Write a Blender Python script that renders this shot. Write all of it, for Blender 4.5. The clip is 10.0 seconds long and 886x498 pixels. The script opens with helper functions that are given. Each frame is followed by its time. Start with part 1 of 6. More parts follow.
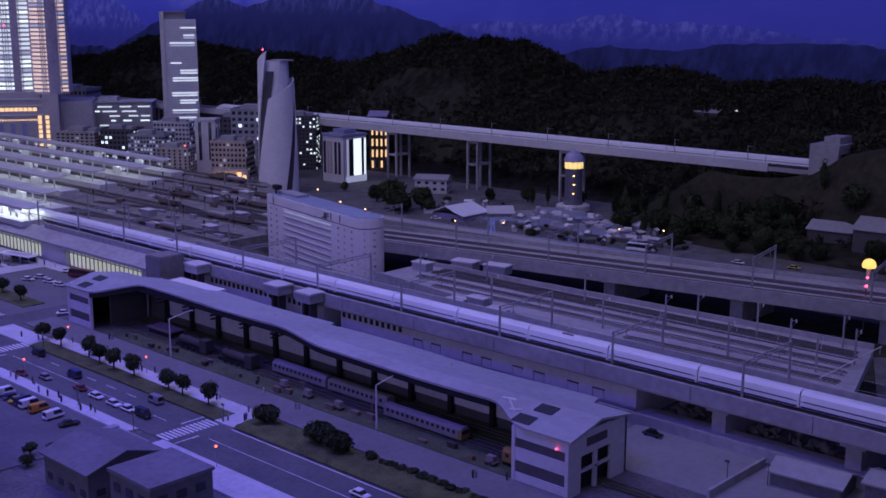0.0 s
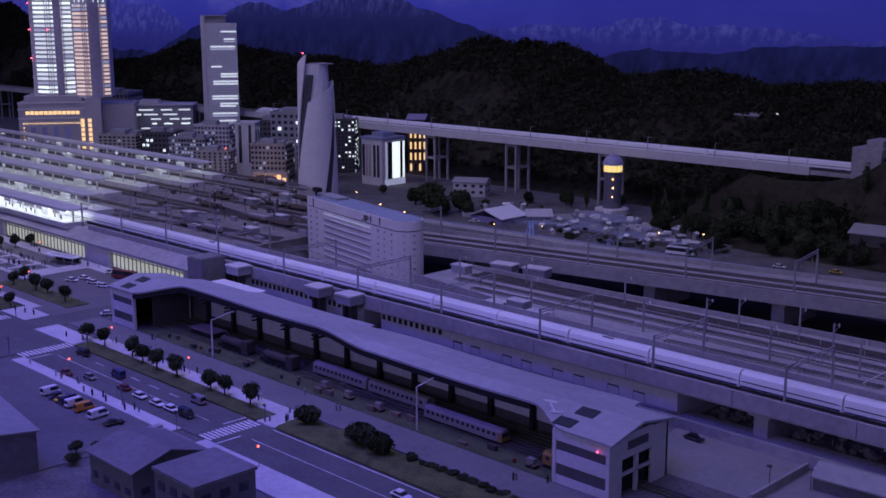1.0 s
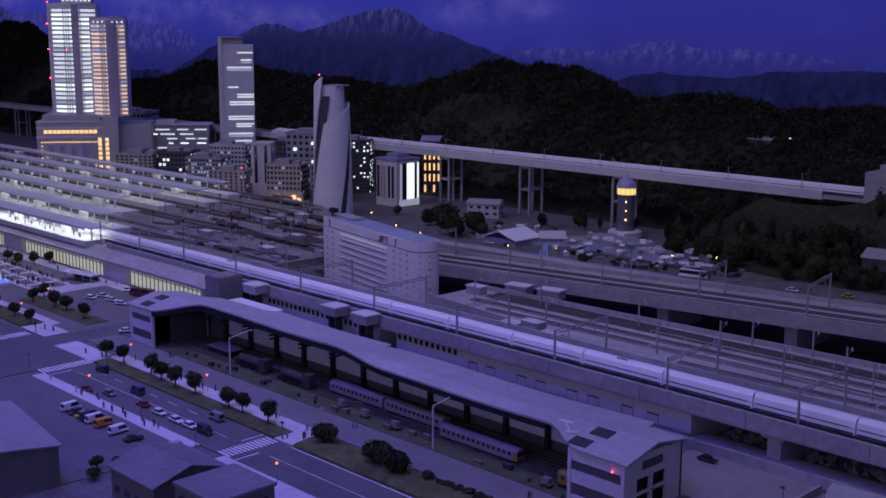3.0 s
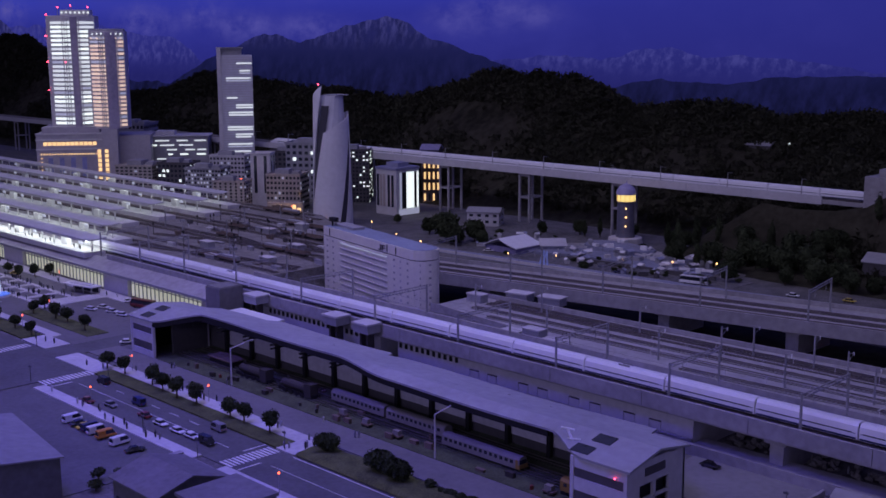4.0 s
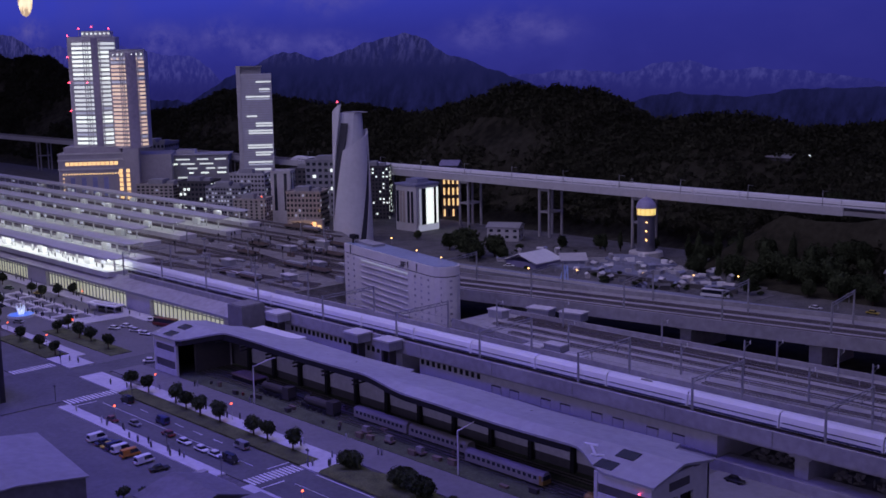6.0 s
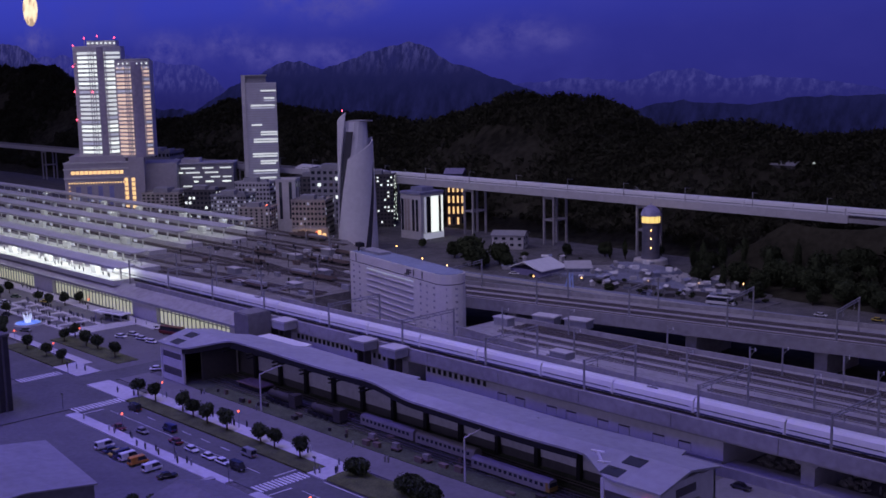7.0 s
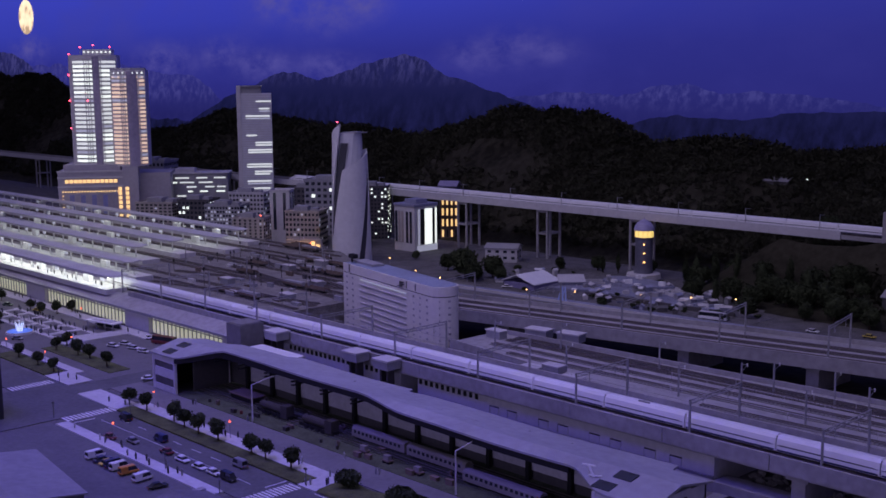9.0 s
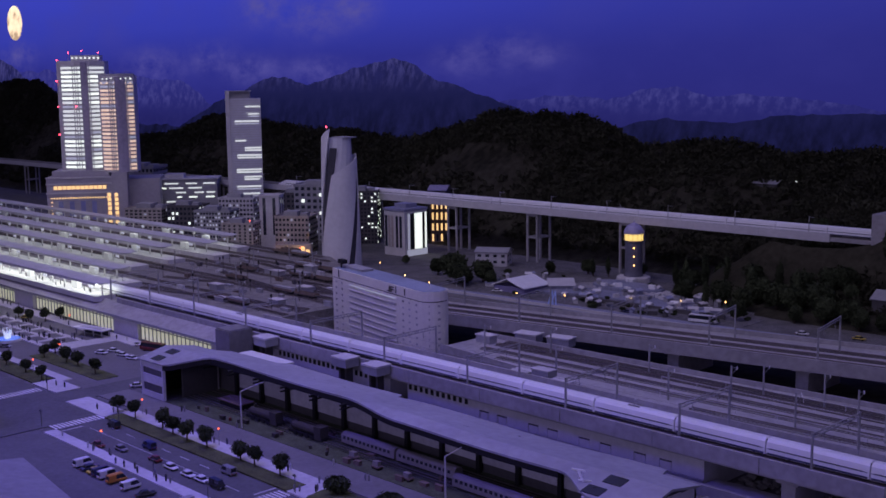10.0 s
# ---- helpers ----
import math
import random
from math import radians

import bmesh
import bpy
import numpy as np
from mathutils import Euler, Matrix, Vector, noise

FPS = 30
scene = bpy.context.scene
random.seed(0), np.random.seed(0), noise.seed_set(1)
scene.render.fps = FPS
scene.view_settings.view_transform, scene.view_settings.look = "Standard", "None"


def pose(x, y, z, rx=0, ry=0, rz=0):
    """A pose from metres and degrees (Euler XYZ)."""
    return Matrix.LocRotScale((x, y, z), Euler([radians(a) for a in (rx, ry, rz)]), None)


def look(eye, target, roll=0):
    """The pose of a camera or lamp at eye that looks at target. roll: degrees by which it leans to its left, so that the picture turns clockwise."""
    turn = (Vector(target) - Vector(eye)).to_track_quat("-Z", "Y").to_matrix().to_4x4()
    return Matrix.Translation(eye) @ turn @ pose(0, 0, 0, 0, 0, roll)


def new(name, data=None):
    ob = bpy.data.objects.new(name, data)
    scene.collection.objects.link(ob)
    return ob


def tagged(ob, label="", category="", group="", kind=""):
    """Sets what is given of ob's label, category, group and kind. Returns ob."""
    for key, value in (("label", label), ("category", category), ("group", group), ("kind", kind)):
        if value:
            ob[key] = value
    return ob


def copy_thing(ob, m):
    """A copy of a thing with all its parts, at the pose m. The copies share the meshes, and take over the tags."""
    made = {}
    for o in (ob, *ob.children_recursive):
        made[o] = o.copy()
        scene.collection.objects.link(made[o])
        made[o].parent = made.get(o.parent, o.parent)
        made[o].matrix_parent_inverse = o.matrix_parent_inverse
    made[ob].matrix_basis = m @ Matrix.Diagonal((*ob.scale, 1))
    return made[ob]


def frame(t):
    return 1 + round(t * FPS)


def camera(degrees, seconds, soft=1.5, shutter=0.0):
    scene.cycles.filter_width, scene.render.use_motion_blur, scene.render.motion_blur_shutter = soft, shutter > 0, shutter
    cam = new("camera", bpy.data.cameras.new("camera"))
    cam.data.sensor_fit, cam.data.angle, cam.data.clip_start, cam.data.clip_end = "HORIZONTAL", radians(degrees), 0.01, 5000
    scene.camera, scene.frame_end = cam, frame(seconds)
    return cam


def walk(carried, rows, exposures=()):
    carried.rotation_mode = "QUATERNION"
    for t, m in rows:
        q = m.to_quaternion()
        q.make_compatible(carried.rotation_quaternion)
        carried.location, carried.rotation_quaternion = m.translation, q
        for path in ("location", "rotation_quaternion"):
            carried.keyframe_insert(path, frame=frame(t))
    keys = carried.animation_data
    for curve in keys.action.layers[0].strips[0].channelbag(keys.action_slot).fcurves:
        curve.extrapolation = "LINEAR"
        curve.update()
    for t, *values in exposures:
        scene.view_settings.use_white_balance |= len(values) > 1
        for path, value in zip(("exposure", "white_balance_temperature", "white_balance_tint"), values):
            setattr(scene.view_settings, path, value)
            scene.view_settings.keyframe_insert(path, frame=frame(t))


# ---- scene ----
cam = camera(42.0, 10.0, soft=1.65)
walk(cam, [
    (0.0, pose(-0.0000, 0.0000, 1.1200, 78.138, -0.000, 43.179)),
    (0.5, pose(-0.0019, -0.0034, 1.1193, 78.317, 0.088, 43.768)),
    (1.0, pose(-0.0027, -0.0161, 1.1205, 78.298, 0.149, 44.976)),
    (1.5, pose(0.0028, -0.0388, 1.1244, 78.607, 0.062, 45.840)),
    (2.0, pose(0.0102, -0.0517, 1.1276, 78.909, -0.327, 46.045)),
    (2.5, pose(0.0140, -0.0583, 1.1292, 79.116, -0.342, 45.793)),
    (4.0, pose(0.0142, -0.0583, 1.1269, 79.769, 0.295, 45.510)),
    (4.5, pose(0.0122, -0.0577, 1.1272, 79.871, 0.800, 45.715)),
    (5.0, pose(0.0123, -0.0532, 1.1283, 79.871, 1.196, 46.048)),
    (5.5, pose(0.0143, -0.0579, 1.1309, 80.183, 1.088, 46.263)),
    (7.0, pose(0.0209, -0.0798, 1.1336, 80.935, 1.165, 46.537)),
    (7.5, pose(0.0245, -0.0838, 1.1328, 81.179, 1.300, 46.411)),
    (8.0, pose(0.0244, -0.0839, 1.1349, 81.302, 1.135, 46.341)),
    (8.5, pose(0.0253, -0.0859, 1.1345, 81.447, 0.944, 46.381)),
    (9.0, pose(0.0240, -0.0826, 1.1350, 81.539, 0.537, 46.303)),
    (9.5, pose(0.0239, -0.0783, 1.1351, 81.609, 0.457, 46.173)),
    (10.0, pose(0.0237, -0.0698, 1.1366, 81.727, 0.818, 45.833)),
], exposures=[(0.0, 0.05, 5850, 17), (1.0, 0.0, 6000, 16), (2.5, 0.0, 6200, 14), (5.5, 0.0, 6450, 12), (10.0, 0.0, 6700, 11)])

# ---- light: a dim exhibition hall with violet-blue stage lamps overhead ----
world = bpy.data.worlds.new("hall")
scene.world = world
world.use_nodes = True
world.node_tree.nodes["Background"].inputs[0].default_value = (0.2, 0.18, 0.37, 1)
world.node_tree.nodes["Background"].inputs[1].default_value = 0.44


def area_lamp(name, eye, target, sx, sy, power, colour, spread=180):
    data = bpy.data.lights.new(name, "AREA")
    data.shape, data.size, data.size_y = "RECTANGLE", sx, sy
    data.energy, data.color, data.spread = power, colour, radians(spread)
    ob = new(name, data)
    ob.matrix_world = look(eye, target)
    return ob


STAGE = (0.40, 0.34, 1.0)
area_lamp("stage_lamp", (-3.1, 0.8, 2.6), (-3.1, 1.6, 0.0), 3.8, 0.6, 15.5, (0.13, 0.095, 1.0), 75)
area_lamp("stage_lamp", (-5.2, 2.2, 4.0), (-5.2, 3.55, 0.0), 8.0, 1.0, 51, (0.68, 0.60, 1.0), 124)
# low lamps along the visitors' side
area_lamp("front_lamp", (-1.2, -2.6, 1.9), (-1.9, 2.6, 0.05), 4.2, 0.8, 33, (0.53, 0.455, 1.0))


def point_lamp(name, at, power, colour, radius=0.01):
    data = bpy.data.lights.new(name, "POINT")
    data.energy, data.color, data.shadow_soft_size = power, colour, radius
    ob = new(name, data)
    ob.location = at
    return ob

# ---- materials ----
def mat(name, colour, rough=0.7, metal=0.0, grain=60.0, vary=0.18, bump=0.0, glow=0.0, glow_colour=None, spread=0.0, spec=0.4):
    """A worn surface: broad stains and fine grain over one base colour."""
    m = bpy.data.materials.new(name)
    m.use_nodes = True
    nt = m.node_tree
    n, l = nt.nodes, nt.links
    b = n["Principled BSDF"]
    b.inputs["Roughness"].default_value = rough
    b.inputs["Metallic"].default_value = metal
    b.inputs["Specular IOR Level"].default_value = spec
    geo = n.new("ShaderNodeNewGeometry")
    broad, fine = n.new("ShaderNodeTexNoise"), n.new("ShaderNodeTexNoise")
    broad.inputs["Scale"].default_value, fine.inputs["Scale"].default_value = grain * 0.12, grain
    broad.inputs["Detail"].default_value, fine.inputs["Detail"].default_value = 4, 3
    l.new(geo.outputs["Position"], broad.inputs["Vector"])
    l.new(geo.outputs["Position"], fine.inputs["Vector"])
    add = n.new("ShaderNodeMath")
    add.operation = "ADD"
    l.new(broad.outputs["Fac"], add.inputs[0])
    l.new(fine.outputs["Fac"], add.inputs[1])
    rng = n.new("ShaderNodeMapRange")
    rng.inputs["From Min"].default_value, rng.inputs["From Max"].default_value = 0.7, 1.3
    rng.inputs["To Min"].default_value, rng.inputs["To Max"].default_value = 1 - vary, 1 + vary
    l.new(add.outputs[0], rng.inputs["Value"])
    last = rng.outputs[0]
    if spread:
        info = n.new("ShaderNodeObjectInfo")
        r2 = n.new("ShaderNodeMapRange")
        r2.inputs["To Min"].default_value, r2.inputs["To Max"].default_value = 1 - spread, 1 + spread
        l.new(info.outputs["Random"], r2.inputs["Value"])
        mul = n.new("ShaderNodeMath")
        mul.operation = "MULTIPLY"
        l.new(last, mul.inputs[0])
        l.new(r2.outputs[0], mul.inputs[1])
        last = mul.outputs[0]
    scale = n.new("ShaderNodeVectorMath")
    scale.operation = "SCALE"
    scale.inputs[0].default_value = colour
    l.new(last, scale.inputs["Scale"])
    l.new(scale.outputs[0], b.inputs["Base Color"])
    if bump:
        bp = n.new("ShaderNodeBump")
        bp.inputs["Strength"].default_value, bp.inputs["Distance"].default_value = bump, 0.004
        l.new(fine.outputs["Fac"], bp.inputs["Height"])
        l.new(bp.outputs["Normal"], b.inputs["Normal"])
    if glow:
        b.inputs["Emission Color"].default_value = (*(glow_colour or colour), 1)
        b.inputs["Emission Strength"].default_value = glow
    return m


CONCRETE = mat("concrete", (0.34, 0.33, 0.34), 0.85, grain=40, vary=0.2, bump=0.15)
PALE = mat("pale_render", (0.55, 0.54, 0.55), 0.8, grain=50, vary=0.1)
ASPHALT = mat("asphalt", (0.11, 0.11, 0.115), 0.9, grain=70, vary=0.2, bump=0.1)
PAVING = mat("pavement_slabs", (0.52, 0.51, 0.52), 0.85, grain=60, vary=0.15)
YARD = mat("yard_gravel", (0.2, 0.19, 0.185), 0.95, grain=160, vary=0.35, bump=0.3)
BALLAST = mat("track_ballast", (0.13, 0.115, 0.112), 0.95, grain=220, vary=0.4, bump=0.4)
GRASS = mat("grass", (0.085, 0.095, 0.036), 0.95, grain=180, vary=0.5, bump=0.4)
ROOF = mat("pale_sheet_roof", (0.33, 0.33, 0.345), 0.7, grain=40, vary=0.14)
ROOF_DARK = mat("dark_roof", (0.14, 0.14, 0.15), 0.8, grain=40, vary=0.2)
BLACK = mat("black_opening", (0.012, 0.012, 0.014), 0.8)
STEEL = mat("painted_steel", (0.3, 0.3, 0.31), 0.6, 0.0, grain=90)
RAIL = mat("rail_steel", (0.22, 0.19, 0.18), 0.45, 0.7, grain=120)
SLEEPER = mat("dark_sleepers", (0.105, 0.096, 0.094), 0.9, grain=120)
WHITE = mat("white_paint", (0.8, 0.8, 0.8), 0.5, grain=60, vary=0.06)
EARTH = mat("woodland_floor", (0.042, 0.040, 0.028), 0.98, grain=18, vary=0.55, bump=0.3, spec=0.1)
SLOPE = mat("dry_slope_grass", (0.04, 0.038, 0.026), 0.98, grain=30, vary=0.4, bump=0.3, spec=0.1)
PALE_BED = mat("pale_siding_bed", (0.25, 0.24, 0.24), 0.95, grain=180, vary=0.22, bump=0.3)
PALE_SLEEPER = mat("grey_siding_sleepers", (0.19, 0.18, 0.18), 0.9, grain=120)


# ---- mesh helpers ----
def box(bm, x0, y0, z0, x1, y1, z1):
    v = [bm.verts.new(p) for p in ((x0, y0, z0), (x1, y0, z0), (x1, y1, z0), (x0, y1, z0), (x0, y0, z1), (x1, y0, z1), (x1, y1, z1), (x0, y1, z1))]
    for f in ((3, 2, 1, 0), (4, 5, 6, 7), (0, 1, 5, 4), (1, 2, 6, 5), (2, 3, 7, 6), (3, 0, 4, 7)):
        bm.faces.new([v[i] for i in f])
    return v


def prism(bm, ring, z0, z1, top=None):
    """An upright prism over a ring of (x, y), counter-clockwise; top: another ring for the upper end."""
    a = [bm.verts.new((x, y, z0)) for x, y in ring]
    b = [bm.verts.new((x, y, z1)) for x, y in (top or ring)]
    bm.faces.new(a[::-1])
    bm.faces.new(b)
    for i in range(len(ring)):
        j = (i + 1) % len(ring)
        bm.faces.new((a[i], a[j], b[j], b[i]))


def loft(bm, rings, closed=True, caps=True):
    """Joins rings of (x, y, z) with the same number of points."""
    vs = [[bm.verts.new(p) for p in ring] for ring in rings]
    n = len(vs[0])
    for a, b in zip(vs, vs[1:]):
        for i in range(n if closed else n - 1):
            j = (i + 1) % n
            bm.faces.new((a[i], a[j], b[j], b[i]))
    if caps:
        bm.faces.new(vs[0][::-1])
        bm.faces.new(vs[-1])
    bmesh.ops.recalc_face_normals(bm, faces=bm.faces)


def tube(bm, a, b, r0, r1=None, sides=6):
    a, b = Vector(a), Vector(b)
    q = (b - a).to_track_quat("Z", "Y")
    r1 = r0 if r1 is None else r1
    rings = [[c + q @ Vector((r * math.cos(k * math.tau / sides), r * math.sin(k * math.tau / sides), 0)) for k in range(sides)] for c, r in ((a, r0), (b, r1))]
    va, vb = [[bm.verts.new(p) for p in ring] for ring in rings]
    bm.faces.new(va[::-1])
    bm.faces.new(vb)
    for i in range(sides):
        j = (i + 1) % sides
        bm.faces.new((va[i], va[j], vb[j], vb[i]))


def ball(bm, c, r, sub=1, squash=1.0):
    bmesh.ops.create_icosphere(bm, subdivisions=sub, radius=r, matrix=Matrix.Translation(c) @ Matrix.Diagonal((1, 1, squash, 1)))


def mesh_of(name, bm, material, smooth=False):
    me = bpy.data.meshes.new(name)
    bm.to_mesh(me)
    bm.free()
    for m in (material if isinstance(material, (list, tuple)) else (material,)):
        me.materials.append(m)
    if smooth:
        me.shade_smooth()
    return me


def part(name, bm, material, parent, label="", smooth=False):
    """Links a bmesh as one mesh object under a thing or a part."""
    ob = new(name, mesh_of(name, bm, material, smooth))
    ob.parent = parent
    if label:
        ob["label"] = label
    return ob


def piece(name, me, parent, at):
    ob = new(name, me)
    ob.parent = parent
    ob.matrix_basis = at if isinstance(at, Matrix) else Matrix.Translation(at)
    return ob


def bare(name, label, category, at=None, group=""):
    """An empty at a thing's base that carries its parts."""
    ob = new(name)
    ob.empty_display_size = 0.02
    if at is not None:
        ob.matrix_basis = at if isinstance(at, Matrix) else Matrix.Translation(at)
    return tagged(ob, label, category, group)


def solid(name, bm, material, label, category="", group="", kind="", smooth=False):
    return tagged(new(name, mesh_of(name, bm, material, smooth)), label, category, group, kind)


def B():
    return bmesh.new()


def boxed(*dims):
    bm = bmesh.new()
    for d in (dims if isinstance(dims[0], (tuple, list)) else (dims,)):
        box(bm, *d)
    return bm


LIT_WHITE = mat("lit_window_white", (0.8, 0.85, 0.8), 0.4, glow=1.0, glow_colour=(0.9, 1.0, 0.92), vary=0.05)
LIT_WARM = mat("lit_window_warm", (0.8, 0.6, 0.3), 0.4, glow=1.1, glow_colour=(1.0, 0.62, 0.25), vary=0.05)
LIT_PEACH = mat("lit_window_peach", (0.8, 0.65, 0.5), 0.4, glow=0.7, glow_colour=(1.0, 0.7, 0.52), vary=0.05)
LIT_DIM = mat("lit_window_dim", (0.6, 0.6, 0.65), 0.4, glow=0.28, glow_colour=(0.75, 0.8, 1.0), vary=0.05)
LIT_CONC = mat("lit_frosted_glass", (0.8, 0.8, 0.6), 0.4, glow=0.33, glow_colour=(0.95, 0.97, 0.72), vary=0.1)
TUBE = mat("fluorescent_tube", (0.9, 0.9, 0.9), 0.4, glow=5.0, glow_colour=(0.92, 1.0, 0.96))
RED_LAMP = mat("red_lamp", (0.8, 0.05, 0.05), 0.4, glow=7.0, glow_colour=(1.0, 0.06, 0.12))
AMBER_LAMP = mat("amber_lamp", (0.9, 0.5, 0.2), 0.4, glow=8.0, glow_colour=(1.0, 0.5, 0.15))
ORANGE_RED = mat("orange_red_lamp", (0.9, 0.3, 0.1), 0.4, glow=5.0, glow_colour=(1.0, 0.10, 0.035))
DARK_GLASS = mat("dark_glass", (0.03, 0.035, 0.05), 0.12, grain=30, spec=0.6)
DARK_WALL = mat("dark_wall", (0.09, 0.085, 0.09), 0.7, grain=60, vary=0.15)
BROWN_WALL = mat("brown_wall", (0.16, 0.12, 0.1), 0.75, grain=60, vary=0.15)
TAN_WALL = mat("tan_wall", (0.42, 0.38, 0.34), 0.8, grain=60, vary=0.15)
MID_WALL = mat("grey_wall", (0.32, 0.32, 0.34), 0.75, grain=50, vary=0.12)


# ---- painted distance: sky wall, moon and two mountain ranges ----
# emission stands in for the wash light on the painted wall and ranges
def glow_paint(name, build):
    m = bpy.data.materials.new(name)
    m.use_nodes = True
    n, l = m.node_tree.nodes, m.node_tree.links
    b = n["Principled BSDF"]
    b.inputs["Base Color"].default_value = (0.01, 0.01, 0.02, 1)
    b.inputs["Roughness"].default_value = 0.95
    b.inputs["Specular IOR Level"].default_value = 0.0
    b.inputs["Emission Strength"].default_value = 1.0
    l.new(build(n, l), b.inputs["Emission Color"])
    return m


def ramp(n, l, source, stops):
    r = n.new("ShaderNodeValToRGB")
    e = r.color_ramp.elements
    while len(e) < len(stops):
        e.new(0.5)
    for k, (at, c) in enumerate(stops):
        e[k].position, e[k].color = at, (*c, 1)
    l.new(source, r.inputs[0])
    return r.outputs[0]


def placed(n, l, scale):
    g = n.new("ShaderNodeNewGeometry")
    m = n.new("ShaderNodeVectorMath")
    m.operation = "MULTIPLY"
    m.inputs[1].default_value = scale
    l.new(g.outputs["Position"], m.inputs[0])
    return m.outputs[0], g.outputs["Position"]


def noise_of(n, l, vec, scale, detail=5, rough=0.55):
    t = n.new("ShaderNodeTexNoise")
    t.inputs["Scale"].default_value, t.inputs["Detail"].default_value, t.inputs["Roughness"].default_value = scale, detail, rough
    l.new(vec, t.inputs["Vector"])
    return t.outputs["Fac"]


def mixed(n, l, fac, a, b):
    m = n.new("ShaderNodeMix")
    m.data_type = "RGBA"
    l.new(fac, m.inputs["Factor"])
    for v, k in ((a, 6), (b, 7)):
        if isinstance(v, tuple):
            m.inputs[k].default_value = (*v, 1)
        else:
            l.new(v, m.inputs[k])
    return m.outputs[2]


def height_of(n, l, pos, low, high):
    s = n.new("ShaderNodeSeparateXYZ")
    l.new(pos, s.inputs[0])
    r = n.new("ShaderNodeMapRange")
    r.inputs["From Min"].default_value, r.inputs["From Max"].default_value = low, high
    l.new(s.outputs["Z"], r.inputs["Value"])
    return r.outputs[0]


# cloud puffs on the painted sky: x, z, half width, half height
PUFFS = ((-13.18, 2.2, 0.7, 0.30), (-12.1, 2.0, 0.9, 0.30), (-11.4, 2.06, 0.6, 0.26), (-14.56, 1.5, 0.7, 0.25), (-13.6, 1.33, 0.9, 0.22), (-16.2, 1.41, 1.0, 0.32),
         (-12.1, 1.3, 0.8, 0.18), (-9.3, 1.38, 0.6, 0.21), (-8.77, 1.46, 0.65, 0.23), (-8.3, 1.4, 0.5, 0.15), (-21.0, 1.7, 0.8, 0.3))


def sky_paint(n, l):
    vec, pos = placed(n, l, (0.8, 1, 1.5))
    base = ramp(n, l, height_of(n, l, pos, 0.5, 3.2), [(0.0, (0.020, 0.019, 0.15)), (0.35, (0.026, 0.029, 0.26)), (0.55, (0.034, 0.044, 0.40)), (1.0, (0.045, 0.06, 0.56))])
    total = None
    for x, z, rx, rz in PUFFS:
        off = n.new("ShaderNodeVectorMath")
        off.operation = "SUBTRACT"
        off.inputs[1].default_value = (x, 9.4, z)
        l.new(pos, off.inputs[0])
        size = n.new("ShaderNodeVectorMath")
        size.operation = "MULTIPLY"
        size.inputs[1].default_value = (1 / rx, 0, 1 / rz)
        l.new(off.outputs[0], size.inputs[0])
        far = n.new("ShaderNodeVectorMath")
        far.operation = "LENGTH"
        l.new(size.outputs[0], far.inputs[0])
        near = n.new("ShaderNodeMapRange")
        near.interpolation_type = "SMOOTHSTEP"
        for key, value in (("From Min", 0.0), ("From Max", 1.5), ("To Min", 1.0), ("To Max", 0.0)):
            near.inputs[key].default_value = value
        l.new(far.outputs["Value"], near.inputs["Value"])
        if total is None:
            total = near.outputs[0]
        else:
            top = n.new("ShaderNodeMath")
            top.operation = "MAXIMUM"
            l.new(total, top.inputs[0])
            l.new(near.outputs[0], top.inputs[1])
            total = top.outputs[0]
    # soft puffs, torn by noise
    torn = n.new("ShaderNodeMath")
    torn.operation = "MULTIPLY"
    l.new(total, torn.inputs[0])
    l.new(ramp(n, l, noise_of(n, l, vec, 2.2, 9, 0.66), [(0.36, (0, 0, 0)), (0.68, (1, 1, 1))]), torn.inputs[1])
    puff = torn.outputs[0]
    haze = ramp(n, l, noise_of(n, l, vec, 0.7), [(0.45, (0, 0, 0)), (0.8, (0.5, 0.5, 0.5))])
    s = n.new("ShaderNodeSeparateXYZ")
    l.new(pos, s.inputs[0])
    east = n.new("ShaderNodeMapRange")
    for key, value in (("From Min", -10.0), ("From Max", -3.5), ("To Min", 0.0), ("To Max", 0.45)):
        east.inputs[key].default_value = value
    l.new(s.outputs["X"], east.inputs["Value"])
    clouded = mixed(n, l, puff, mixed(n, l, haze, base, (0.05, 0.05, 0.33)), (0.085, 0.078, 0.34))
    return mixed(n, l, east.outputs[0], clouded, (0.022, 0.021, 0.17))


def ridged(n, l, scale, angle, low, high):
    """Slanting streaks of snow between dark gullies."""
    g = n.new("ShaderNodeNewGeometry")
    m = n.new("ShaderNodeMapping")
    m.inputs["Rotation"].default_value = (0, radians(angle), 0)
    m.inputs["Scale"].default_value = scale
    l.new(g.outputs["Position"], m.inputs["Vector"])
    return ramp(n, l, noise_of(n, l, m.outputs[0], 4.6, 10, 0.7), [(low, (0, 0, 0)), (high, (1, 1, 1))])


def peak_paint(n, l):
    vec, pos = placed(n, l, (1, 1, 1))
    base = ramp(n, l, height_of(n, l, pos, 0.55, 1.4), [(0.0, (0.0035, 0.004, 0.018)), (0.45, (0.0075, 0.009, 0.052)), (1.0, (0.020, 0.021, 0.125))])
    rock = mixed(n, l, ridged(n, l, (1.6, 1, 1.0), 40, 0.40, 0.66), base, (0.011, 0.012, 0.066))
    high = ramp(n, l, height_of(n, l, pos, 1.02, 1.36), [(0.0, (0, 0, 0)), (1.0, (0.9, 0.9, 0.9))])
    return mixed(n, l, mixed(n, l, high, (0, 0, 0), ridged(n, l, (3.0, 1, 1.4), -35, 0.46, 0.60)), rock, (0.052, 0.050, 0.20))


